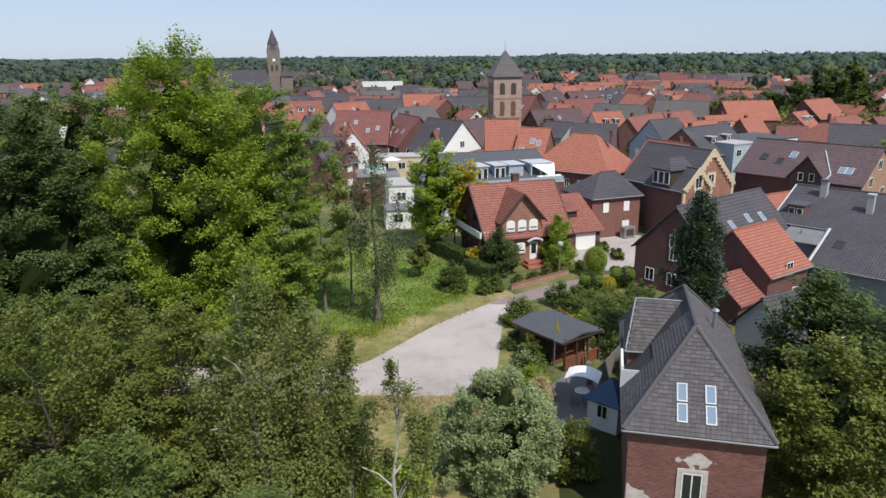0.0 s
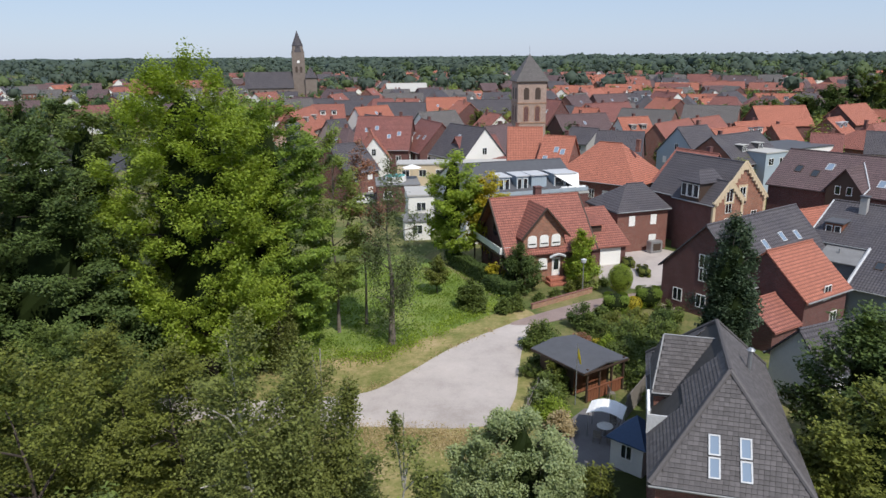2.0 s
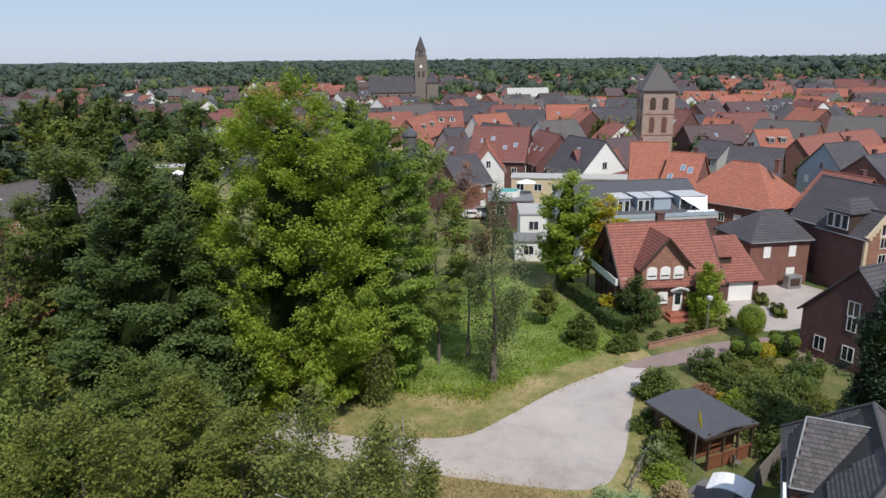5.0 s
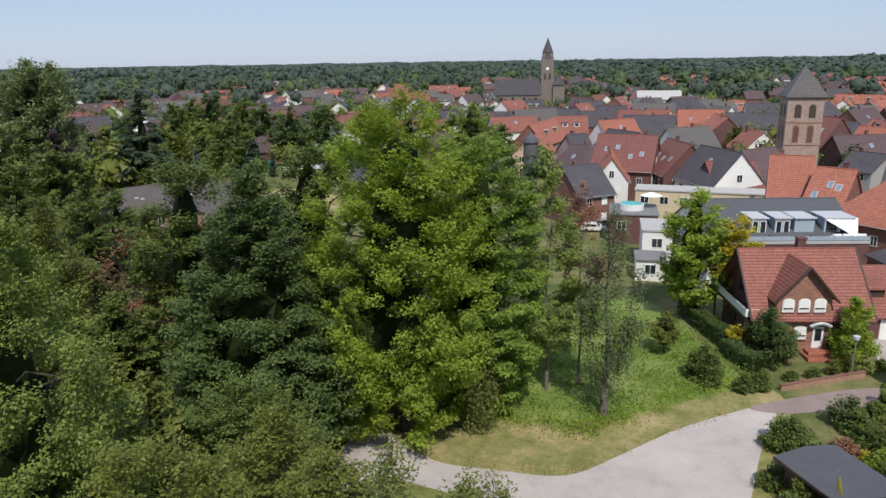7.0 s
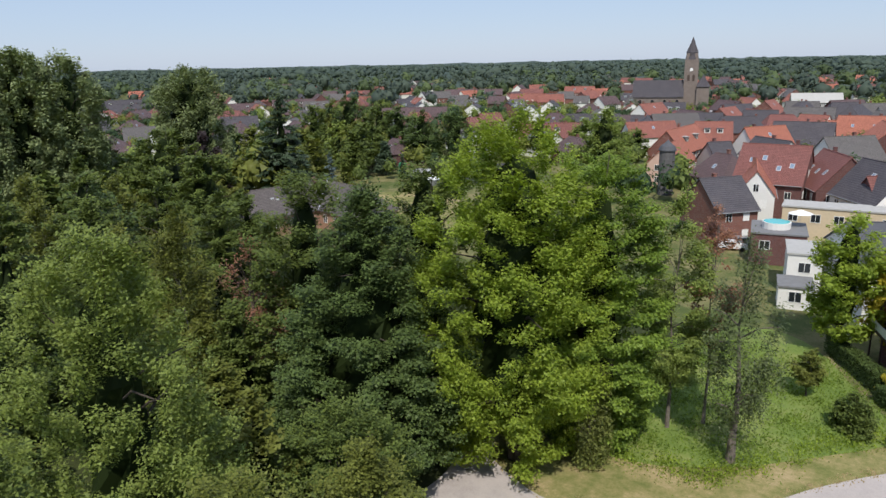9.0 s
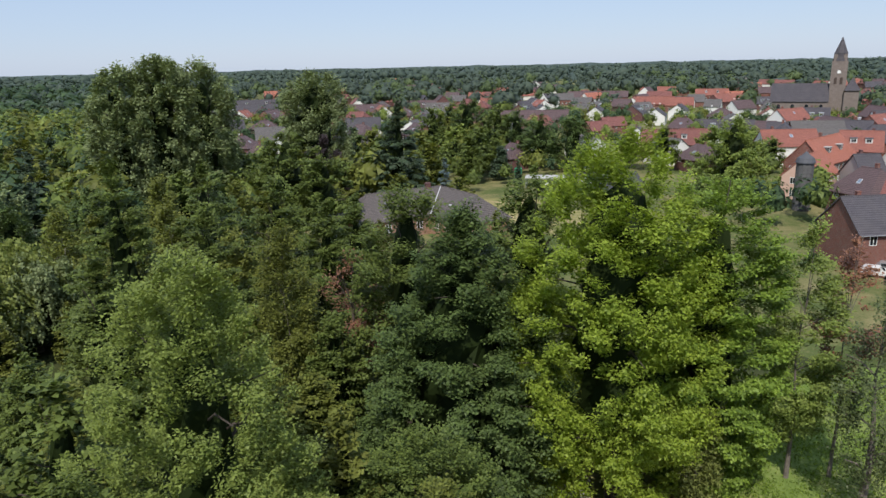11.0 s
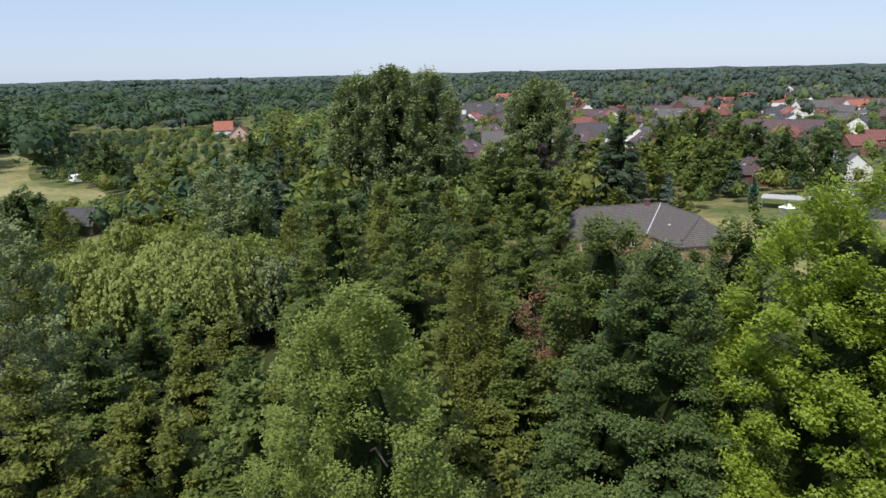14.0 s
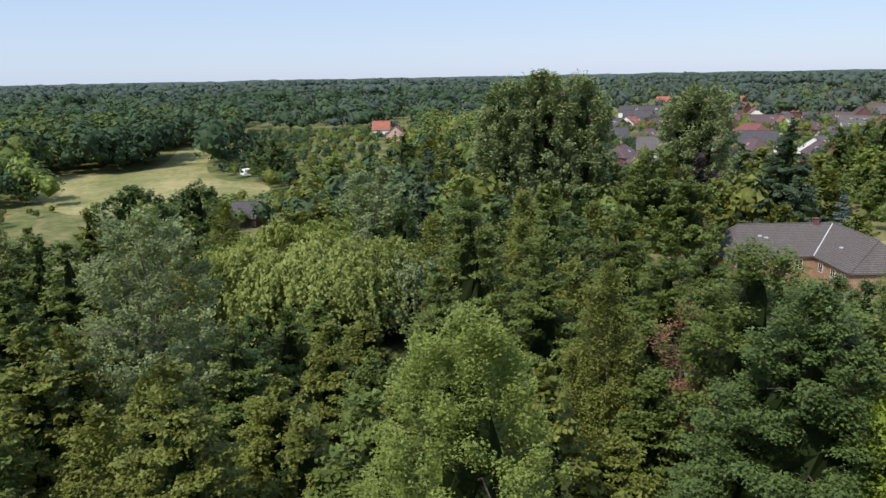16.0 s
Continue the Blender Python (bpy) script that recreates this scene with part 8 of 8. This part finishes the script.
first = chair(7.0, 45.4, 160)
for x, y, r in ((7.9, 45.2, 190), (8.4, 47.4, 20), (8.8, 51.8, 100)):
    copy_thing(first, pose(x, y, 0.05, 0, 0, r))
tb = empty("garden_table", pose(7.6, 46.3, 0.05), "round white garden table under the gazebo", "table")
bm = bmesh.new()
tube(bm, [(0, 0, 0.7), (0, 0, 0.74)], (0.55, 0.55), 14)
part("tabletop", bm, M["canvas"], tb)
bm = bmesh.new()
tube(bm, [(0, 0, 0), (0, 0, 0.7)], (0.2, 0.05), 8)
part("pedestal", bm, M["metal"], tb)
bh = empty("garden_hut", pose(9.0, 42.9, 0, 0, 0, -38), "small white hut with a dark blue pyramid roof", "hut")
part("wall", boxes((-1.1, 1.1, -1.1, 1.1, 0, 2.2)), M["white"], bh)
c4 = ((-1.35, -1.35, 2.1), (1.35, -1.35, 2.1), (1.35, 1.35, 2.1), (-1.35, 1.35, 2.1))
part("roof", slab(bmesh.new(), [[c4[i], c4[(i + 1) % 4], (0, 0, 3.5)] for i in range(4)], 0.08), M["blue_sheet"], bh)
window(bh, Matrix.Translation((0, -1.1, 0.9)), 0.8, 1.0, "white", 1)
ac = empty("heat_pump", pose(19.9, 93.4, 0, 0, 0, 27), "grey outdoor heat pump beside the brick house", "heat pump")
part("casing", boxes((-0.9, 0.9, -0.5, 0.5, 0.1, 1.6), bevel=0.04), M["metal"], ac)
part("grille", boxes((-0.6, 0.6, -0.53, -0.505, 0.4, 1.3)), M["wood_dark"], ac)

# ---- weeds and grass on the lawn ----
rngg = np.random.default_rng(9)


def scatter(n, x0, x1, y0, y1, test):
    p = np.stack([rngg.uniform(x0, x1, n), rngg.uniform(y0, y1, n)], 1)
    return [tuple(q) for q in p if test(*q)]


EDGE_X, EDGE_Y = (-24, -18.8, -14.5, -9.8, -7.0, -3.6, 1.5), (51.6, 49.6, 50.3, 51.6, 55.4, 61.0, 67.0)


def past_edge(x, y):
    return y - float(np.interp(x, EDGE_X, EDGE_Y))


tufts("tall_weeds", scatter(330, -20, 0.5, 56, 74, lambda x, y: 5.2 < past_edge(x, y) < 8.0), 0.5, "l_bright", "tall bright green nettles and weeds on the lawn", 501, 70, 0.17, 0.5)
tufts("rough_grass", scatter(400, -21, 0, 58, 84, lambda x, y: past_edge(x, y) > 8.0), 0.22, "l_green", "rough uncut grass on the lawn", 502, 60, 0.16, 0.8)
tufts("lawn_grass", scatter(700, -23, 1.5, 50, 72, lambda x, y: 5.4 < past_edge(x, y) < 7.0), 0.08, "l_green", "short green grass of the lawn", 503, 34, 0.13, 0.8)

tufts("verge_grass", scatter(1500, -24, 1.5, 48, 68, lambda x, y: -0.35 < past_edge(x, y) < 0.7), 0.1, "l_hay", "dry straw-coloured grass along the gravel's edge", 504, 14, 0.14, 0.3)

tufts("dry_grass", scatter(520, -10, 1.2, 41.0, 46.4, lambda x, y: y > 43.2 + 1.2 * math.sin(x * 0.9)), 0.05, "l_hay", "dry tan grass below the gravel turning place", 505, 40, 0.14, 0.5)

# ---- car park beyond the farmhouse, allotments by the meadow ----
def car(x, y, turn, paint, label):
    c = empty("car", pose(x, y, 0.03, 0, 0, turn), label, "car", "parked cars")
    prof = [(-2.1, 0.35), (-2.1, 0.8), (-1.95, 0.95), (-1.5, 1.4), (0.3, 1.45), (0.95, 0.98), (1.95, 0.82), (2.1, 0.6), (2.1, 0.35)]
    bm = bmesh.new()
    a = [bm.verts.new((px, -0.85, pz)) for px, pz in prof]
    b = [bm.verts.new((px, 0.85, pz)) for px, pz in prof]
    bm.faces.new(a)
    bm.faces.new(b[::-1])
    for i in range(len(prof)):
        j = (i + 1) % len(prof)
        bm.faces.new((a[j], a[i], b[i], b[j]))
    bmesh.ops.bevel(bm, geom=list(bm.edges), offset=0.06, segments=2, affect="EDGES")
    part("body", bm, M[paint], c)
    part("windscreen", slab(bmesh.new(), [[(0.36, -0.7, 1.44), (0.94, -0.7, 1.03), (0.94, 0.7, 1.03), (0.36, 0.7, 1.44)]], 0.03), M["pane"], c)
    for sy in (-0.87, 0.87):
        part("side_window", boxes((-1.4, 0.35, sy - 0.01, sy + 0.01, 1.0, 1.35)), M["pane"], c)
        for sx in (-1.3, 1.3):
            bm = bmesh.new()
            tube(bm, [(sx, sy - 0.08, 0.32), (sx, sy + 0.08, 0.32)], (0.32, 0.32), 12)
            part("wheel", bm, M["tyre"], c)
    return c


for i in range(7):
    car(-98 - i * 2.2, 160 + i * 3.6, 30 + (i % 2) * 4, ("paint_white", "paint_dark", "paint_silver", "paint_dark", "paint_white", "paint_silver", "paint_blue")[i],
        ("white", "black", "silver", "black", "white", "silver", "blue")[i] + " parked car on the car park")
for i, (px, py) in enumerate(((-24.4, 121.2), (-23.4, 124.6), (-21.6, 128.0))):
    car(px, py, 15, ("paint_white", "paint_silver", "paint_dark")[i], ("white", "silver", "black")[i] + " parked car in the yard behind the trees")
ch = empty("pavilion", pose(-99.5, 146.0, 0) @ Matrix.Scale(0.7, 4), "white pavilion beside the car park", "pavilion")
part("wall", boxes((-1.9, 1.9, -1.9, 1.9, 0, 2.0)), M["metal"], ch)
part("roof", slab(bmesh.new(), [[(-2.1, -2.1, 2.0), (2.1, -2.1, 2.0), (0, 0, 3.2)], [(2.1, -2.1, 2.0), (2.1, 2.1, 2.0), (0, 0, 3.2)], [(2.1, 2.1, 2.0), (-2.1, 2.1, 2.0), (0, 0, 3.2)], [(-2.1, 2.1, 2.0), (-2.1, -2.1, 2.0), (0, 0, 3.2)]], 0.05), M["canvas"], ch)
cp = empty("carport", pose(-104.0, 151.0, 0, 0, 0, 35), "flat grey carport on posts", "carport")
part("roof", boxes((-5, 5, -2.6, 2.6, 2.3, 2.5)), M["felt_light"], cp)
for sx in (-4.7, 0, 4.7):
    for sy in (-2.4, 2.4):
        part("post", boxes((sx - 0.08, sx + 0.08, sy - 0.08, sy + 0.08, 0, 2.3)), M["metal"], cp)
gs = empty("green_silo", pose(-119.0, 158.5, 0), "green cylindrical container beside the conifers", "container")
bm = bmesh.new()
tube(bm, [(0, 0, 0), (0, 0, 2.3), (0, 0, 2.7)], (1.0, 1.0, 0.4), 12)
part("tank", bm, M["paint_green"], gs)
tree("thuja_column", "clipped dark thuja at the lawn's edge", -111.5, 149.5, 6.5, 1.2, "l_conifer", 520, "cone", leaves=2600, size=0.35, low=0.3, clump_r=0.5)
cv = empty("caravan", pose(-243.0, 9.0, 0, 0, 0, 20), "white caravan at the meadow's edge", "caravan")
part("body", boxes((-2.6, 2.6, -1.1, 1.1, 0.4, 2.6), bevel=0.15), M["canvas"], cv)
part("window", boxes((-1.2, 1.2, -1.13, -1.09, 1.3, 2.0)), M["pane"], cv)
sh = empty("allotment_hut", pose(-217.0, 33.0, 0, 0, 0, 15), "pale allotment hut with a flat blue-grey roof", "hut")
part("wall", boxes((-3, 3, -2, 2, 0, 2.3)), M["white"], sh)
part("roof", boxes((-3.3, 3.3, -2.3, 2.3, 2.3, 2.5)), M["greyblue"], sh)
house(-160.0, 11.8, 70, 6.0, 6.0, 2.6, 5.4, "wood_dark", "t_slate", "small dark hut with a steep slate roof", sides="", chimneys=0, group="")
